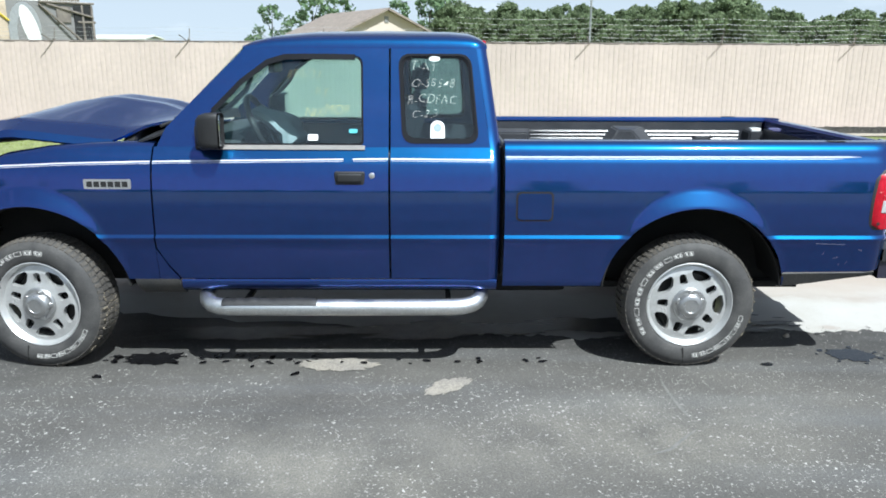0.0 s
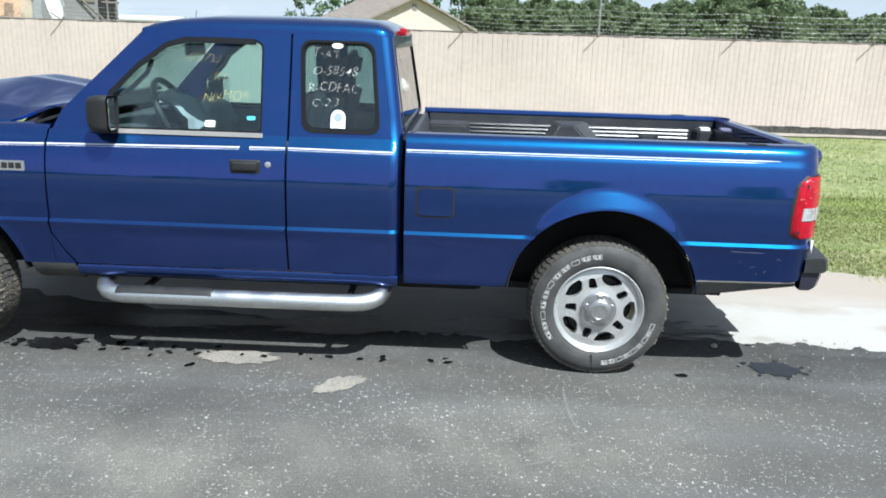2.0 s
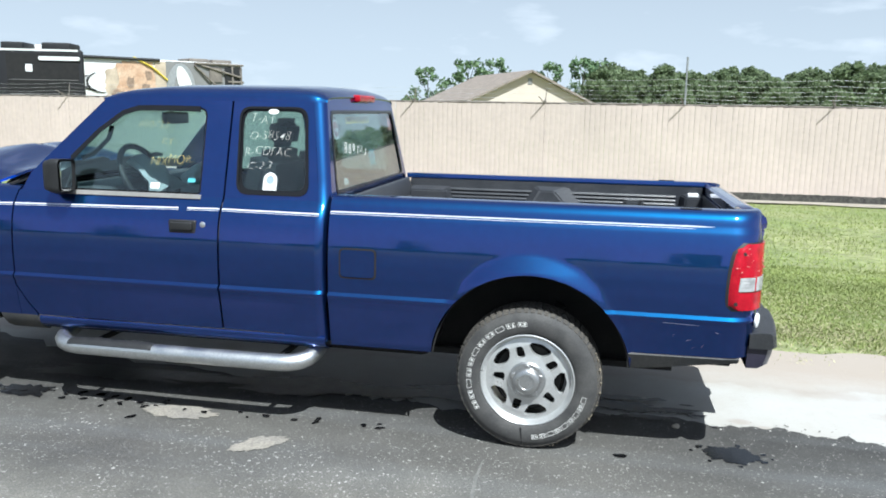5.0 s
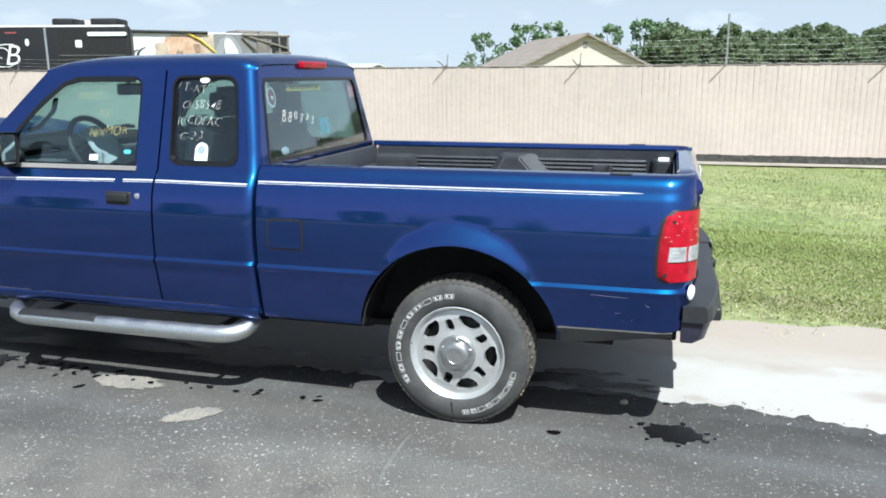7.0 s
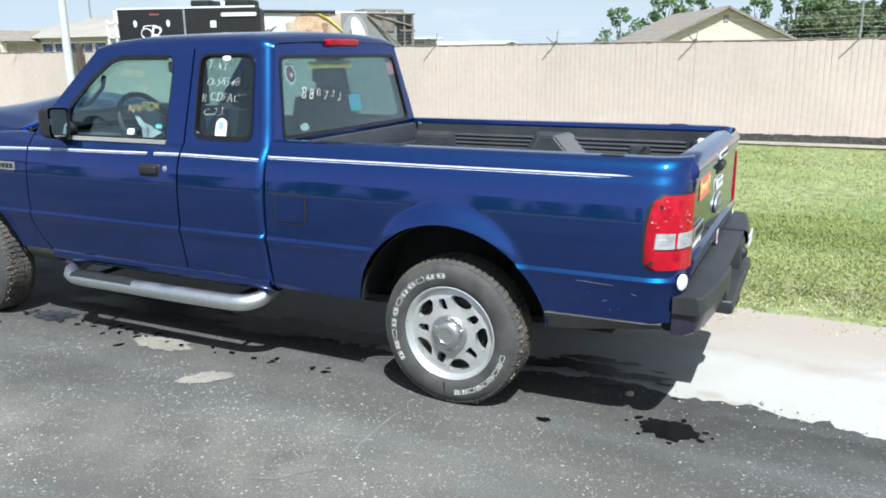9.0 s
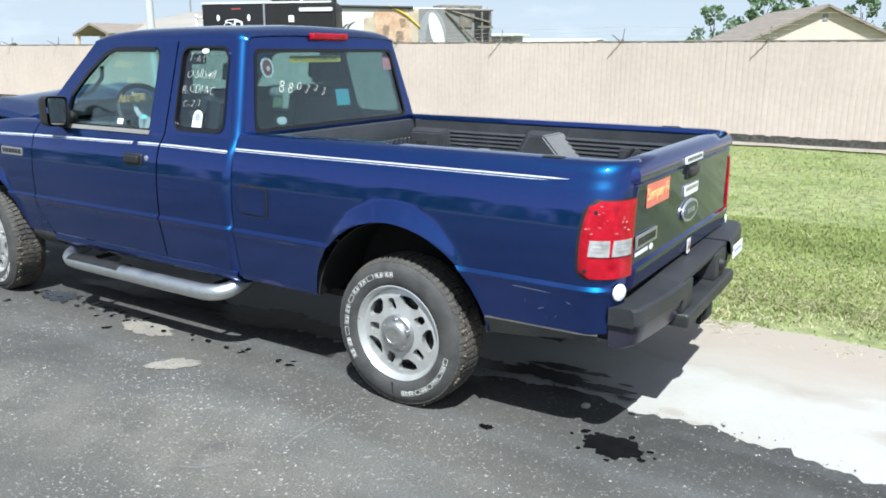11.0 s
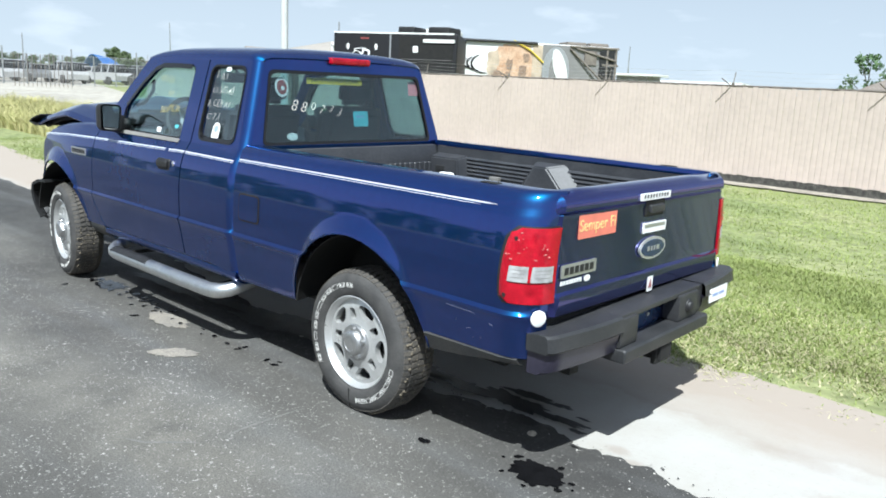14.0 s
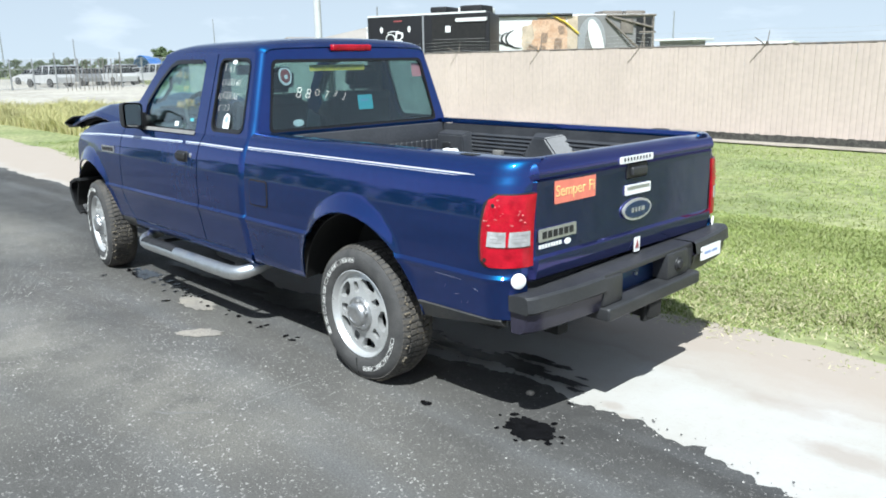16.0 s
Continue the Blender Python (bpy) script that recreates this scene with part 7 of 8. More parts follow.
t1 = tree(3, 6.0, 2.6, 85, 80, 0.155, LEAF, "dark green leafy tree behind the fence", 0.12)
t2 = tree(5, 5.6, 2.8, 90, 80, 0.15, LEAF, "dark green leafy tree behind the fence", 0.10)
t3 = tree(8, 6.4, 2.2, 80, 80, 0.15, LEAF, "dark green leafy tree behind the fence", 0.15)
small = tree(12, 4.4, 1.9, 26, 46, 0.13, LEAF_LIGHT, "small open-crowned pale green tree", 0.30)
used = set()
k = 0
for row, (dist, scale) in enumerate(((62, 0.84), (74, 0.98), (86, 1.12))):
    az = (0.6, 1.2, 0.9)[row]
    while az < 39:
        t = (t1, t2, t3)[(k * 7 + row) % 3]
        x, y = 1.9 + dist * math.sin(radians(az)), -4.3 + dist * math.cos(radians(az))
        want = lerp([(0, 0.92), (5, 0.97), (9, 1.05), (12, 1.0), (15, 1.2), (19, 1.2), (21, 0.95), (25, 0.88), (28.5, 0.85), (31, 1.0), (40, 1.1)], az)
        stand(t, x + RNG.uniform(-1, 1), y + RNG.uniform(-2, 2), RNG.random() * 360, scale * want * RNG.uniform(0.88, 1.12), None, t.name not in used)
        used.add(t.name)
        az += RNG.uniform(0.8, 1.35)
        k += 1
stand(small, -11.2, 54, 0, 1.02, None, True)
for x, y, s in ((-8.9, 58, 1.12), (-7.0, 60, 1.16), (-2.4, 57, 1.06), (0.05, 58, 1.15), (1.0, 61, 1.16)):
    stand(small, x, y, 70 * x, s, s * 1.05)
for az, dist, s in ((-76, 130, 1.2), (-75, 124, 1.0), (-74, 125, 1.1), (-73.2, 128, 0.9), (-72.6, 120, 1.0), (-71.8, 126, 1.1), (-71, 128, 1.15), (-70, 124, 1.0), (-69, 122, 1.1), (-68, 126, 1.0), (-67.2, 118, 1.05), (-66.4, 110, 1.0), (-65.2, 104, 1.5), (-64.6, 100, 1.3), (-63.6, 104, 1.1), (-61, 120, 1.0), (-79, 140, 1.2), (-82, 150, 1.0)):
    stand(t2, 4.3 + dist * math.sin(radians(az)), -3.1 + dist * math.cos(radians(az)), dist * 7, 0.55 * s, 0.5 * s)

# the far side of the road, which the paint and the glass mirror
t4 = tree(17, 6.0, 3.2, 60, 60, 0.20, LEAF, "dark green leafy tree far across the road", 0.08, "trees across the road")
for i in range(30):
    a = radians(118 + 4.5 * i)
    stand(t4, 2 + (62 + 6 * (i % 3)) * math.sin(a), -4 + (62 + 6 * (i % 3)) * math.cos(a), 57 * i, 0.9 + 0.12 * ((i * 7) % 5), None, i == 0)

# ---- trailers behind the fence ----
TBLACK = material("glossy_black_trailer", (0.010, 0.010, 0.012), 0.55, vary=0.3, scale=2)
TWHITE = material("white_trailer_skin", (0.70, 0.70, 0.68), 0.4, vary=0.1, scale=2, fine=0.04)
TGREY = material("grey_trailer_skin", (0.22, 0.215, 0.21), 0.45, vary=0.2, scale=2, fine=0.06)
TBROWN = material("brown_rock_mural", (0.42, 0.25, 0.15), 0.6, vary=0.6, scale=3.5, fine=0.35, tint=(0.58, 0.42, 0.30))
TROCK = material("dark_rock_mural", (0.16, 0.11, 0.08), 0.6, vary=0.5, scale=9, fine=0.4, tint=(0.34, 0.24, 0.17))
TTAN = material("tan_mural", (0.55, 0.45, 0.34), 0.6, vary=0.4, scale=3, fine=0.2)


def footprint(a, b, depth):
    """Axes of a box whose front runs from a to b, going back by depth."""
    a, b = Vector((*a, 0)), Vector((*b, 0))
    across = (b - a).normalized()
    back = Vector((-across.y, across.x, 0))
    return Matrix((across, back, Vector((0, 0, 1)))).transposed().to_4x4(), (b - a).length


def trailer(name, a, b, depth, top, mat, label, lean=0.0):
    """A box trailer with rounded edges on its wheels; local x along its front, z from the ground."""
    rot, length = footprint(a, b, depth)
    g = min(level(*a), level(*b)) - 0.02
    t = thing(name, label, "trailer", "", Matrix.Translation((*a, g)) @ rot)
    h = top - g
    bm = bmesh.new()
    box(bm, (0, 0, 0.45), (length, depth, h), 0.09, 3)
    for v in bm.verts:
        v.co.x -= lean * v.co.y
    part("body", bm, mat, t)
    for x in (length * 0.42, length * 0.42 + 0.8):
        for y in (0.12, depth - 0.12):
            bm = bmesh.new()
            lathe(bm, [(-0.1, 0.0), (-0.1, 0.2), (-0.09, 0.34), (0.09, 0.34), (0.1, 0.2), (0.1, 0.0)], 20, (x, y, 0.34))
            part("trailer_wheel", bm, RUBBER, t)
    bm = bmesh.new()
    box(bm, (0.1, 0.05, 0.34), (length - 0.1, depth - 0.05, 0.46))
    part("chassis", bm, DARK, t)
    return t, length, h


def panel(t, name, mat, x0, x1, z0, z1, y=-0.006, th=0.012, r=0.03, label=""):
    bm = bmesh.new()
    filled(bm, rounded([(x0, z0), (x0, z1), (x1, z1), (x1, z0)], r, 3), [], lambda a, b: (a, y, b))
    return part(name, thicken(bm, th), mat, t, label)


ta, la, ha = trailer("travel_trailer", (-14.9, 12.5), (-11.0, 13.75), 2.3, 2.83, TBLACK, "glossy black travel trailer with white marks behind the fence", 0.32)
panel(ta, "seam_trim", SILVER, la * 0.47, la * 0.475 + 0.03, 0.6, ha - 0.06, -0.01)
panel(ta, "slide_frame", DARK, la * 0.55, la * 0.97, 1.0, ha - 0.10, -0.02)
panel(ta, "window", DARK, la * 0.78, la * 0.94, 1.5, 2.0, -0.035, 0.012)
panel(ta, "white_label", WHITE, la * 0.66, la * 0.70, ha - 0.55, ha - 0.37, -0.035)
panel(ta, "awning_tube", TWHITE, la * 0.74, la * 0.98, ha - 0.27, ha - 0.17, -0.05, 0.05, 0.04)
for x in (0.125, 0.36):
    bm = bmesh.new()
    filled(bm, [(la * x + p[0], ha - 0.42 + p[1]) for p in oval(0.05, 0.09, 18)], [], lambda a, b: (a, -0.008, b))
    part("oval_mark", thicken(bm, 0.008), WHITE, ta, "white oval mark")
panel(ta, "red_bars", REDPRINT, la * 0.23, la * 0.30, ha - 0.20, ha - 0.16, -0.008, 0.008, 0.01)
me = text_mesh("B", 0.72, 0.004, -0.006, 0.25)
me.transform(Matrix.Translation((la * 0.255, -0.012, ha - 0.76)) @ pose(0, 0, 0, 90, 0, 0))
tagged(part("letter", me, WHITE, ta, "white script letter"), kind="stuff")
bm = bmesh.new()
for cx, cz, rx, rz, a0, a1 in ((la * 0.255 - 0.22, 0.68, 0.15, 0.13, 0.3, 4.6), (la * 0.255 - 0.05, 0.52, 0.26, 0.05, 1.0, 4.0), (la * 0.255 - 0.20, 0.98, 0.20, 0.05, 3.1, 6.2)):
    tube(bm, [(cx + rx * math.cos(t), -0.012, ha - cz + rz * math.sin(t)) for t in np.linspace(a0, a1, 16)], 0.014, 6)
part("swirl_mark", bm, WHITE, ta, "white swirl mark")
panel(ta, "top_trim", TWHITE, 0.02, la * 0.97, ha - 0.045, ha + 0.005, -0.012, 0.02, 0.01)
for z in (ha - 0.75, ha - 1.1):
    panel(ta, "slide_line", TGREY, la * 0.56, la * 0.96, z, z + 0.012, -0.035, 0.01, 0.003)
for x, w in ((la * 0.48, 0.55), (la * 0.72, 0.70)):
    bm = bmesh.new()
    box(bm, (x, 0.4, ha - 0.02), (x + w, 1.2, ha + 0.20), 0.06, 3)
    part("roof_unit", bm, BLACK, ta, "black roof air-conditioner")
bm = bmesh.new()
box(bm, (la * 0.42, 1.3, ha - 0.02), (la * 0.80, 2.2, ha + 0.20), 0.09, 3)
part("roof_pod", bm, TWHITE, ta, "white roof pod")

tc, lc, hc = trailer("camper", (-13.55, 16.3), (-10.2, 21.0), 2.3, 2.90, TWHITE, "white camper with a brown rock mural behind the fence")


def mural(name, mat, cx, cz, rx, rz, y, seed, label, rough=0.3):
    """A painted shape with an uneven outline, kept on the side of the camper."""
    bm = bmesh.new()
    loop = []
    for i in range(60):
        t = 2 * math.pi * i / 60
        c, q = math.cos(t), math.sin(t)
        k = (abs(c) ** 4 + abs(q) ** 4) ** -0.25 * (1 + rough * (0.6 * noise.noise((c * 2 + seed, q * 2, seed)) + 0.5 * noise.noise((c * 6 + seed, q * 6, 2))))
        loop.append((cx + rx * k * c, min(hc - 0.09, max(0.5, cz + rz * k * q))))
    filled(bm, loop, [], lambda a, b: (a, y, b))
    return part(name, thicken(bm, 0.006), mat, tc, label)


mural("mural", TTAN, lc * 0.36, hc - 1.0, lc * 0.15, 0.78, -0.004, 4.0, "tan rock mural", 0.25)
mural("mural", TBROWN, lc * 0.375, hc - 0.85, lc * 0.105, 0.80, -0.012, 1.0, "brown rock mural", 0.35)
for cx, cz, rx, rz, sd in ((0.27, 1.25, 0.030, 0.30, 3.0), (0.34, 0.75, 0.020, 0.16, 5.0), (0.42, 0.95, 0.022, 0.2, 6.0), (0.38, 1.3, 0.03, 0.18, 8.0), (0.44, 0.5, 0.018, 0.14, 9.0), (0.33, 1.15, 0.018, 0.16, 11.0)):
    mural("mural_rock", TROCK, lc * cx, hc - cz, lc * rx, rz, -0.020, sd, "dark rock in the mural", 0.5)
panel(tc, "mural", TTAN, lc * 0.475, lc * 0.535, 0.55, hc - 0.06, -0.022, 0.008, 0.03, "tan mural")
panel(tc, "grey_panel", TGREY, lc * 0.535, lc * 0.985, 0.5, hc - 0.03, -0.008, 0.01, 0.05, "grey side panel")
bm = bmesh.new()
band(bm, [(lc * 0.63 + p[0], hc - 0.95 + p[1]) for p in oval(0.30, 0.62, 28)], [(lc * 0.62 + p[0], hc - 0.88 + p[1]) for p in oval(0.48, 0.80, 28)], lambda a, b: (a, -0.02, min(b, hc - 0.05)))
part("swoosh", thicken(bm, 0.006), SILVER, tc, "silver swoosh")
bm = bmesh.new()
filled(bm, [(lc * 0.645 + 0.5 * p[0] + 0.55 * p[1] * -0.5, hc - 0.78 + p[1]) for p in oval(0.46, 0.62, 24)], [], lambda a, b: (a, -0.03, min(b, hc - 0.06)))
part("swoosh", thicken(bm, 0.006), TWHITE, tc, "white swoosh")
for c0, r0 in ((0.62, 0.16), (0.85, 0.22), (1.12, 0.30)):
    bm = bmesh.new()
    tube(bm, [(c0 + r0 * 1.5 * math.cos(t), -0.012, hc - 0.75 + r0 * math.sin(t)) for t in np.linspace(2.0, 4.9, 12)], [0.008 + 0.030 * math.sin(math.pi * i / 11) for i in range(12)], 6)
    part("swoosh", bm, BLACK, tc, "black curved swoosh")
bm = bmesh.new()
tube(bm, [(lc * 0.36, -0.04, hc + 0.03), (lc * 0.46, -0.05, hc - 0.25), (lc * 0.54, -0.05, hc - 0.62)], 0.03, 6)
part("strap", bm, YELLOW, tc, "yellow strap over the side")
bm = bmesh.new()
tube(bm, [(0.0, -0.05, hc - 0.03), (lc * 0.5, -0.05, hc - 0.02)], 0.045, 8)
part("awning_tube", bm, BLACK, tc, "rolled black awning")
for a, b in (((0.70, -0.04, hc - 0.12), (0.93, -0.2, hc - 1.3)), ((0.74, -0.04, hc - 0.1), (0.98, -0.1, hc - 0.45)), ((0.93, -0.04, hc - 0.1), (0.93, -0.1, hc - 1.6)), ((0.985, -0.04, hc - 0.1), (0.985, -0.1, hc - 1.6)), ((0.70, -0.05, hc - 0.05), (1.0, -0.05, hc - 0.05)), ((0.90, -0.05, hc - 0.6), (1.0, -0.05, hc - 0.6))):
    bm = bmesh.new()
    rod(bm, (a[0] * lc, a[1], a[2]), (b[0] * lc, b[1], b[2]), 0.035, 6)
    part("awning_arm", bm, POSTM, tc, "dark awning arm")
for x0, x1, z0, z1 in ((0.80, 0.83, 0.95, 1.25), (0.87, 0.905, 0.75, 1.1), (0.725, 0.74, 0.8, 1.4)):
    panel(tc, "window", NAVY, lc * x0, lc * x1, z0, z1, -0.022, 0.01)
panel(tc, "slide_out", BLACK, lc * 0.885, lc * 0.975, hc - 1.15, hc - 0.14, -0.055, 0.06, 0.03, "dark slide-out at the camper's end")
panel(tc, "slide_out", POSTM, lc * 0.79, lc * 0.865, hc - 0.62, hc - 0.16, -0.05, 0.05, 0.03, "dark grey awning box")
for x in (0.70, 0.84):
    bm = bmesh.new()
    box(bm, (lc * x, 0.3, hc - 0.02), (lc * x + 0.7, 1.2, hc + 0.12), 0.05)
    part("roof_unit", bm, POSTM, tc, "grey roof unit")

# ---- houses and sheds ----
STUCCO = material("cream_stucco", (0.55, 0.47, 0.40), 0.85, vary=0.1, scale=2, fine=0.06)
SHINGLE = material("brown_grey_shingles", (0.27, 0.225, 0.19), 0.9, vary=0.3, scale=3, fine=0.25)
ROOFTAN = material("tan_grey_roof", (0.36, 0.325, 0.285), 0.85, vary=0.2, scale=0.6, fine=0.15)
SHEETMETAL = material("white_sheet_metal", (0.74, 0.74, 0.72), 0.5, vary=0.1, scale=1)


def house(name, a, b, depth, eave, peak, label, over=0.35):
    """A gabled house; its gable front runs from a to b."""
    rot, w = footprint(a, b, depth)
    g = level(*a) - 0.02
    t = thing(name, label, "house", "", Matrix.Translation((*a, g)) @ rot)
    e, p = eave - g, peak - g
    bm = bmesh.new()
    front = [bm.verts.new(q) for q in ((0, 0, 0), (w, 0, 0), (w, 0, e), (w / 2, 0, p - 0.06), (0, 0, e))]
    rear = [bm.verts.new(v.co + Vector((0, depth, 0))) for v in front]
    bm.faces.new(front)
    bm.faces.new(rear[::-1])
    for i in range(5):
        if i not in (2, 3):
            bm.faces.new((front[i], front[(i + 1) % 5], rear[(i + 1) % 5], rear[i]))
    part("wall", bm, STUCCO, t)
    for s in (0, 1):
        bm = bmesh.new()
        sl = (p - e) / (w / 2)
        x0, z0 = (-over, e - sl * over) if s == 0 else (w + over, e - sl * over)
        grid(bm, [[(x0, y, z0), ((x0 + w / 2) / 2, y, (z0 + p) / 2), (w / 2, y, p)] for y in (-over, depth / 2, depth + over)])
        part("roof", thicken(bm, 0.10), SHINGLE, t)
    bm = bmesh.new()
    box(bm, (w / 2 - 0.12, -0.03, p - 0.75), (w / 2 + 0.12, 0.02, p - 0.42), 0.01)
    part("gable_vent", bm, TGREY, t)
    return t


house("house", (-4.95, 36.6), (0.75, 39.6), 8.5, 2.15, 3.62, "cream house with a brown shingle roof behind the fence")


def long_house():
    """A long low building with a hipped roof and a porch gable."""
    x0, x1, y0, y1, e, r = -55.5, -41.0, 36.0, 50.0, 2.95, 4.7
    t = thing("house", "long low tan building with a wide grey-brown hipped roof", "house")
    bm = bmesh.new()
    box(bm, (x0 + 0.5, y0 + 0.5, level(x0, y0) - 0.3), (x1 - 0.5, y1 - 0.5, e), 0.02)
    part("wall", bm, STUCCO, t)
    bm = bmesh.new()
    c = [bm.verts.new(p) for p in ((x0, y0, e), (x1, y0, e), (x1, y1, e), (x0, y1, e), (x0 + 4.2, 43, r), (x1 - 4.2, 43, r))]
    for f in ((0, 1, 5, 4), (1, 2, 5), (2, 3, 4, 5), (3, 0, 4), (3, 2, 1, 0)):
        bm.faces.new([c[i] for i in f])
    part("roof", bm, ROOFTAN, t)
    for k in range(6):
        bm = bmesh.new()
        x = -49.2 + 1.35 * k
        box(bm, (x, y0 + 0.44, 1.65), (x + 0.95, y0 + 0.52, 2.55), 0.02)
        win = part("window", bm, NAVY, t)
        bm = bmesh.new()
        for lo, hi in (((x - 0.06, y0 + 0.40, 2.55), (x + 1.01, y0 + 0.50, 2.65)), ((x - 0.06, y0 + 0.40, 1.57), (x + 1.01, y0 + 0.50, 1.65))):
            box(bm, lo, hi)
        part("window_frame", bm, SHEETMETAL, win)
    bm = bmesh.new()
    front = [bm.verts.new(p) for p in ((-54.0, y0 - 2.5, 2.75), (-51.7, y0 - 2.5, 3.55), (-49.4, y0 - 2.5, 2.75))]
    rear = [bm.verts.new(v.co + Vector((0, 6.0, 0.0))) for v in front]
    for f in ((front[0], front[1], rear[1], rear[0]), (front[1], front[2], rear[2], rear[1])):
        bm.faces.new(f)
    part("porch_roof", thicken(bm, 0.16), SHINGLE, t)
    for x in (-53.7, -49.8):
        bm = bmesh.new()
        box(bm, (x - 0.15, y0 - 2.4, level(x, y0) - 0.3), (x + 0.15, y0 - 2.1, 2.80), 0.02)
        part("porch_post", bm, STUCCO, t)
    return t


long_house()
shed = thing("shed", "long low white metal shed in the distance", "shed", "", pose(-28.5, 56, level(-27, 56)))
bm = bmesh.new()
box(bm, (0, 0, 0), (7.4, 4, 2.25), 0.05)
part("wall", bm, SHEETMETAL, shed)
bm = bmesh.new()
grid(bm, [[(x, y, z) for y, z in ((-0.2, 2.25), (2, 2.5), (4.2, 2.25))] for x in (-0.15, 7.55)])
part("roof", thicken(bm, 0.1), SHEETMETAL, shed)
hut = thing("shed", "small grey shed with a flat roof in the distance", "shed", "", pose(-27.5, 50, level(-27, 50)))
bm = bmesh.new()
box(bm, (0, 0, 0), (2.6, 2, 2.6), 0.03)
part("wall", bm, TGREY, hut)
bm = bmesh.new()
box(bm, (-0.3, -0.3, 2.6), (3.1, 2.3, 2.75), 0.03)
part("roof", bm, SHEETMETAL, hut)

# ---- the car lot down the road ----
CARS = [material("white_car_paint", (0.50, 0.50, 0.50), 0.3, vary=0.05, scale=2, coat=0.8), material("silver_car_paint", (0.26, 0.27, 0.28), 0.35, 0.4, vary=0.05, scale=2, coat=0.8), material("black_car_paint", (0.02, 0.02, 0.022), 0.3, vary=0.1, scale=2, coat=0.8), material("blue_tarpaulin", (0.03, 0.14, 0.42), 0.6, vary=0.3, scale=3)]


def car(mat, x, y, turn, label, suv):
    t = thing("parked_car", label, "car", "cars in the lot", pose(x, y, level(x, y), 0, 0, turn))
    roof, tail = (1.66, 1.98) if suv else (1.40, 1.62)
    bm = bmesh.new()
    prof = [(-2.2, 0.32), (-2.26, 0.52), (-2.16, 0.70), (-1.2, 0.88), (-0.95, 0.92), (1.6, 0.98), (2.1, 0.95), (2.22, 0.75), (2.18, 0.32)]
    grid(bm, [[(a, y2 * (1 - 0.05 * (b > 0.9) - 0.10 * (abs(a) > 2.1)), b) for a, b in prof] for y2 in (-0.88, -0.86, -0.7, 0.7, 0.86, 0.88)])
    for yy in (-0.88, 0.88):
        bm.faces.new([bm.verts.new((a, yy * (1 - 0.05 * (b > 0.9) - 0.10 * (abs(a) > 2.1)), b)) for a, b in prof])
    part("body", bm, mat, t)
    bm = bmesh.new()
    top = [(-0.30, roof - 0.06), (-0.1, roof - 0.01), (0.6, roof), (1.2, roof - 0.01), (tail - 0.42, roof - 0.07)]
    grid(bm, [[(a, y2, b - 0.05 * (abs(y2) > 0.6)) for a, b in top] for y2 in (-0.68, -0.55, 0.55, 0.68)])
    part("roof", thicken(bm, 0.05), mat, t)
    for name, a0, z0, a1, z1 in (("windscreen", -1.0, 0.92, -0.30, roof - 0.07), ("rear_window", tail, 0.98, tail - 0.42, roof - 0.08)):
        bm = bmesh.new()
        bm.faces.new([bm.verts.new(p) for p in ((a0, -0.78, z0), (a0, 0.78, z0), (a1, 0.64, z1), (a1, -0.64, z1))])
        part(name, thicken(bm, 0.02), SMOKE, t)
    for yy in (-1, 1):
        for a0, a1 in ((0.32, 0.40), (1.22, 1.34)):
            bm = bmesh.new()
            bm.faces.new([bm.verts.new((a, yy * b, c)) for a, b, c in ((a0, 0.835, 0.95), (a1, 0.835, 0.95), (a1, 0.70, roof - 0.06), (a0, 0.70, roof - 0.06))])
            part("window_pillar", thicken(bm, 0.02), mat, t)
        bm = bmesh.new()
        bm.faces.new([bm.verts.new((a, yy * b, c)) for a, b, c in ((-0.96, 0.82, 0.94), (tail - 0.04, 0.82, 0.98), (tail - 0.44, 0.68, roof - 0.08), (-0.30, 0.68, roof - 0.08))])
        part("side_window", thicken(bm, 0.02), SMOKE, t)
        for a in (-1.4, 1.35):
            bm = bmesh.new()
            lathe(bm, [(-0.1, 0.0), (-0.1, 0.2), (-0.09, 0.33), (0.09, 0.33), (0.1, 0.2), (0.1, 0.0)], 16, (a, yy * 0.82, 0.33))
            part("wheel", bm, RUBBER, t)
    return t


def lot(az, dist):
    return 4.4 + 0.95 * dist * math.sin(radians(az)), -3.0 + 0.95 * dist * math.cos(radians(az))


for mat, az, dist, turn, suv, label in ((0, -65.8, 76, 25, 1, "white sport-utility car parked in the lot"), (1, -69.0, 82, 20, 0, "silver car parked in the lot"), (0, -71.2, 84, 30, 1, "white van-like car parked in the lot"), (2, -63.2, 72, 35, 1, "black car parked in the lot"), (0, -73.0, 88, 15, 0, "white car parked in the lot"), (1, -67.6, 90, 40, 1, "silver car parked in the lot"), (0, -61.6, 78, 10, 0, "white car parked in the lot"), (0, -66.9, 84, 18, 0, "white car parked in the lot"), (0, -68.3, 74, 32, 1, "white sport-utility car parked in the lot"), (1, -70.2, 76, 28, 0, "silver car parked in the lot"), (2, -64.6, 82, 20, 0, "black car parked in the lot"), (0, -72.2, 74, 22, 1, "white sport-utility car parked in the lot"), (1, -63.9, 90, 30, 1, "silver car parked in the lot")):
    x, y = lot(az, dist)
    car(CARS[mat], x, y, 35 - turn, label, suv)
bm = bmesh.new()
x, y = lot(-66.6, 95)
rows = [[(x + 7 * u - 3, y + 2 * v, level(x, y) + (2.2 + 0.5 * math.sin(u * 5 + v)) * math.sin(math.pi * min(1, max(0.02, u))) ** 0.4) for v in np.linspace(0, 1, 6)] for u in np.linspace(0, 1, 14)]
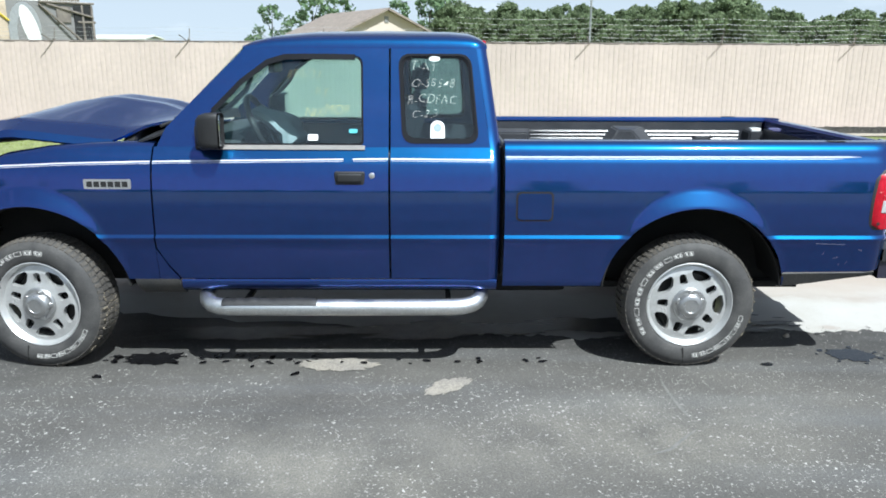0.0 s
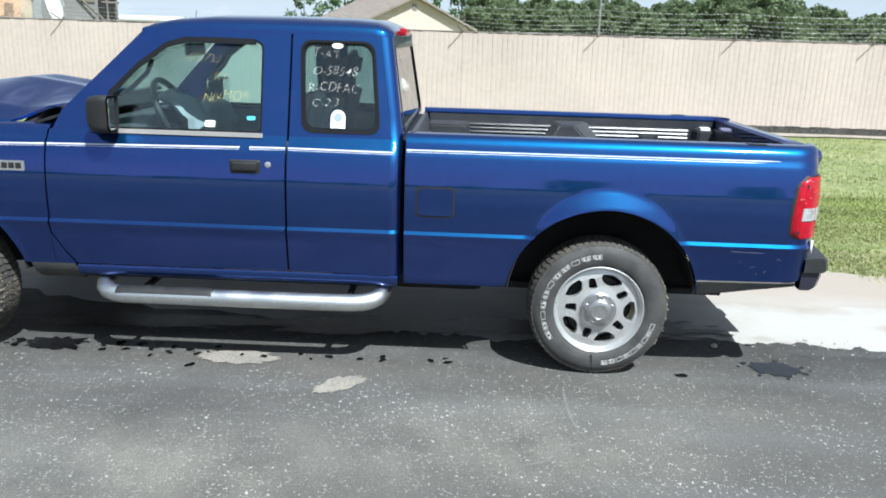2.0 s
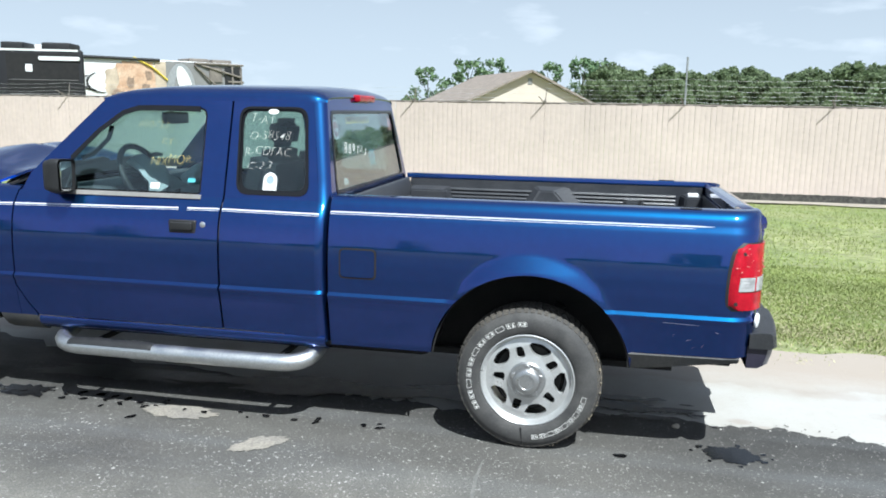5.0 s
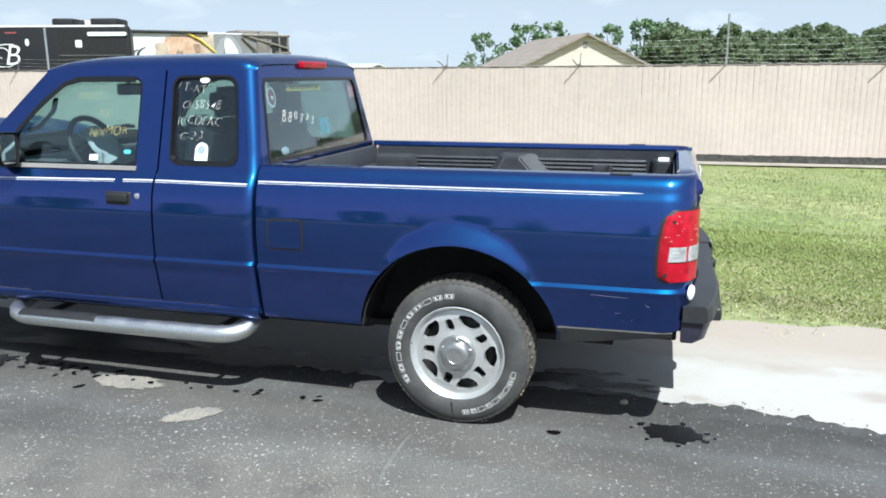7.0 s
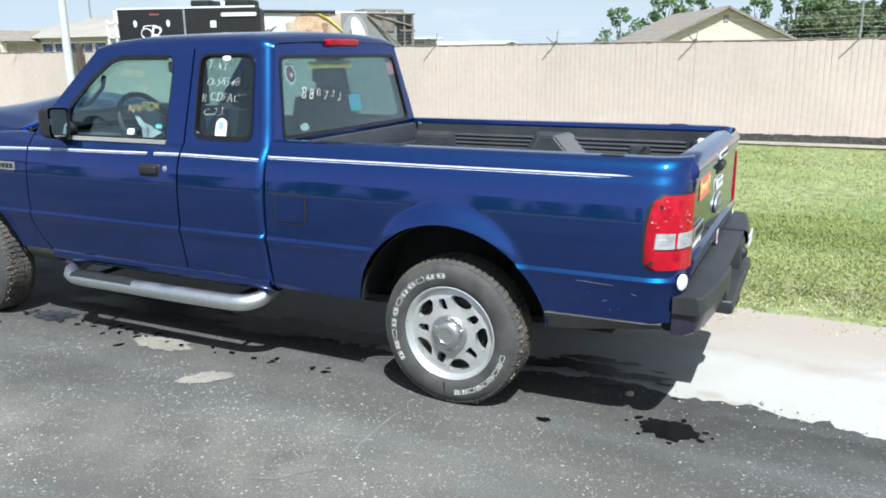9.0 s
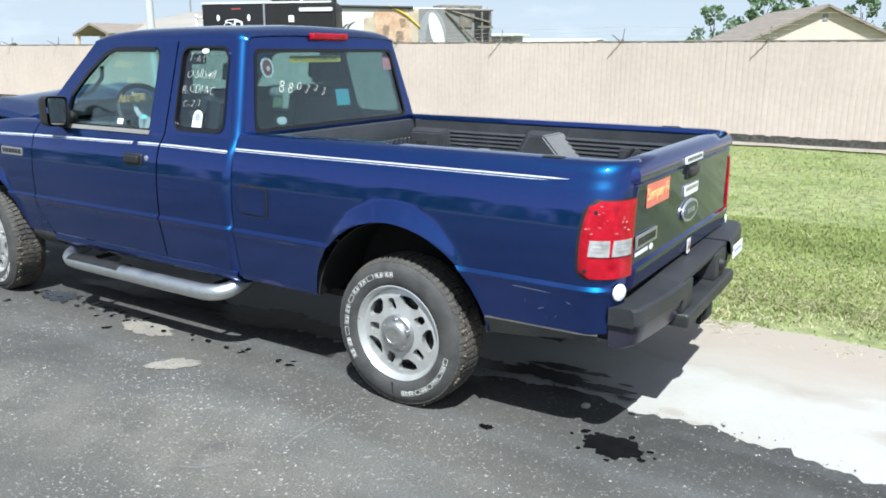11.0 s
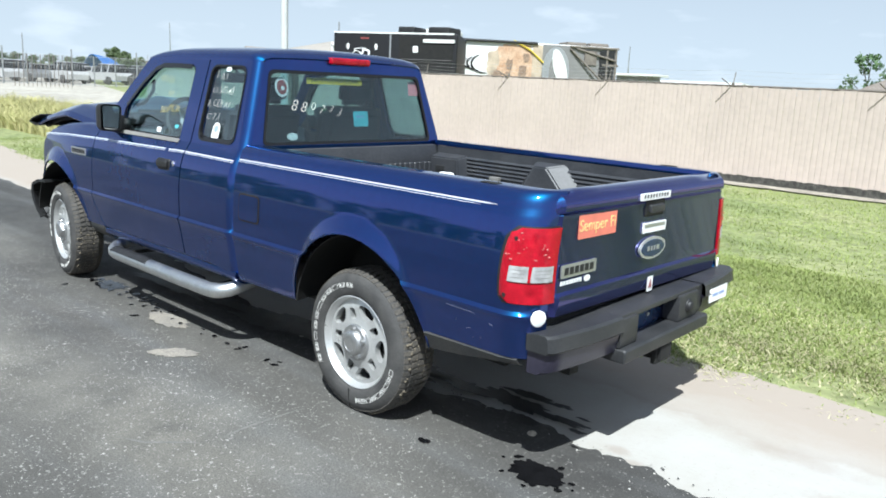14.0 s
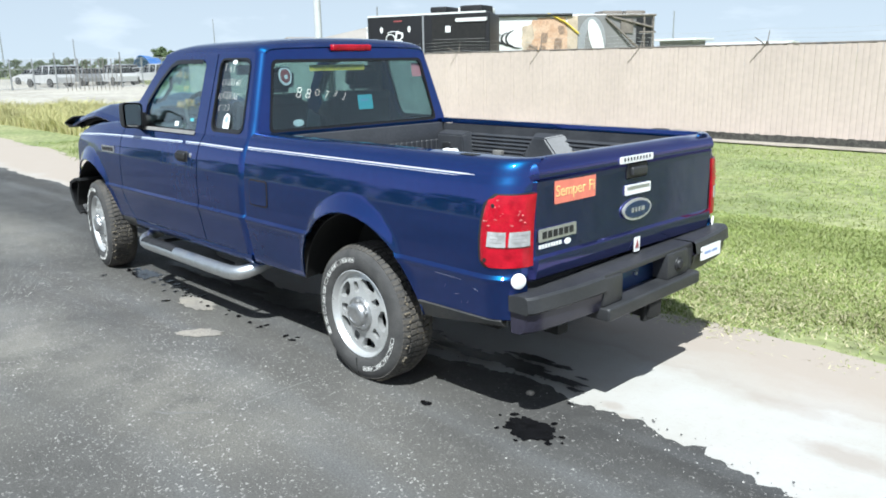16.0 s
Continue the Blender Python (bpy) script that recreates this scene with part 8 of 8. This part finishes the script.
grid(bm, rows)
solo("tarpaulin", thicken(bm, 0.05), CARS[3], "blue tarpaulin over stacked goods in the lot", "tarpaulin")
lot_fence = thing("lot_fence", "grey wire fence with thin posts round the car lot", "fence")
for i in range(12):
    x, y = lot(-77 + i * 1.3, 66)
    bm = bmesh.new()
    rod(bm, (x, y, level(x, y) - 0.1), (x, y, level(x, y) + 2.1 + 0.4 * (i % 3 == 1)), 0.05, 6)
    part("post", bm, STEEL, lot_fence)
bm = bmesh.new()
for i in range(150):
    x, y = lot(-77 + i * 0.0953, 66)
    rod(bm, (x, y, level(x, y)), (x + 0.02 * (i % 3), y, level(x, y) + 2.05), 0.012, 4)
tagged(part("wire_mesh", bm, STEEL, lot_fence, "grey wire mesh"), kind="stuff")
for h in (0.1, 0.75, 1.4, 2.05):
    bm = bmesh.new()
    tube(bm, [(*lot(-77 + i * 1.3, 66), level(*lot(-77 + i * 1.3, 66)) + h) for i in range(12)], 0.012, 5)
    part("rail", bm, STEEL, lot_fence)
gate_thing = thing("lot_gate", "grey barred steel gate at the car lot", "gate")
for i in range(14):
    x, y = lot(-71.2 + i * 0.25, 60)
    bm = bmesh.new()
    rod(bm, (x, y, level(x, y)), (x, y, level(x, y) + 2.0), 0.02, 6)
    part("bar", bm, POSTM, gate_thing)
for az, dist, h in ((-74.7, 150, 12.0), (-70.6, 127, 5.2), (-50.6, 76, 6.2), (-61.8, 143, 8.6), (-30.2, 111, 7.0)):
    x, y = lot(az, dist)
    bm = bmesh.new()
    rod(bm, (x, y, level(x, y) - 0.1), (x, y, level(x, y) + h), 0.11, 8, 0.06)
    solo("utility_pole", bm, STEEL, "pale grey pole in the distance", "pole", "poles")
TRACK = material("tan_dirt", (0.42, 0.39, 0.335), 0.95, vary=0.35, scale=0.15, fine=0.25, bump=0.5, bump_scale=20)
wavy_sheet("dirt_track", TRACK, lambda x: 6.0 + 0.03 * (-x - 24), lambda x: 12.5 + 0.35 * (-x - 24), -0.008, "pale dirt track leading to the car lot", "track", -120, -23.5, 1.0)

bm = bmesh.new()
rod(bm, (-14.23, 10.23, level(-14.2, 10.2) - 0.1), (-14.23, 10.23, 11.0), 0.105, 14, 0.08)
solo("lamp_pole", bm, POLE, "tall pale grey pole standing before the fence", "pole")
bm = bmesh.new()
box(bm, (-14.27, 10.50, level(-14.2, 10.6) - 0.1), (-14.15, 10.62, 1.85), 0.012)
solo("wooden_post", bm, BARK, "short brown wooden post before the fence", "post")
rack = thing("storage_rack", "white metal rack standing behind the fence", "rack")
for x in (-19.25, -18.85, -18.45):
    for y in (16.0, 16.5):
        bm = bmesh.new()
        box(bm, (x - 0.04, y - 0.04, level(-19, 16)), (x + 0.04, y + 0.04, 2.75 + (0.3 if x == -18.85 else 0)), 0.008)
        part("upright", bm, SHEETMETAL, rack)
for z in (0.9, 1.7, 2.15, 2.6):
    bm = bmesh.new()
    box(bm, (-19.3, 15.96, z), (-18.4, 16.54, z + 0.06), 0.006)
    part("shelf", bm, SHEETMETAL, rack)
bm = bmesh.new()
box(bm, (-19.1, 16.0, 1.76), (-18.55, 16.5, 2.06), 0.03)
solo("crate", bm, BLACK, "dark crate on the white rack", "crate")
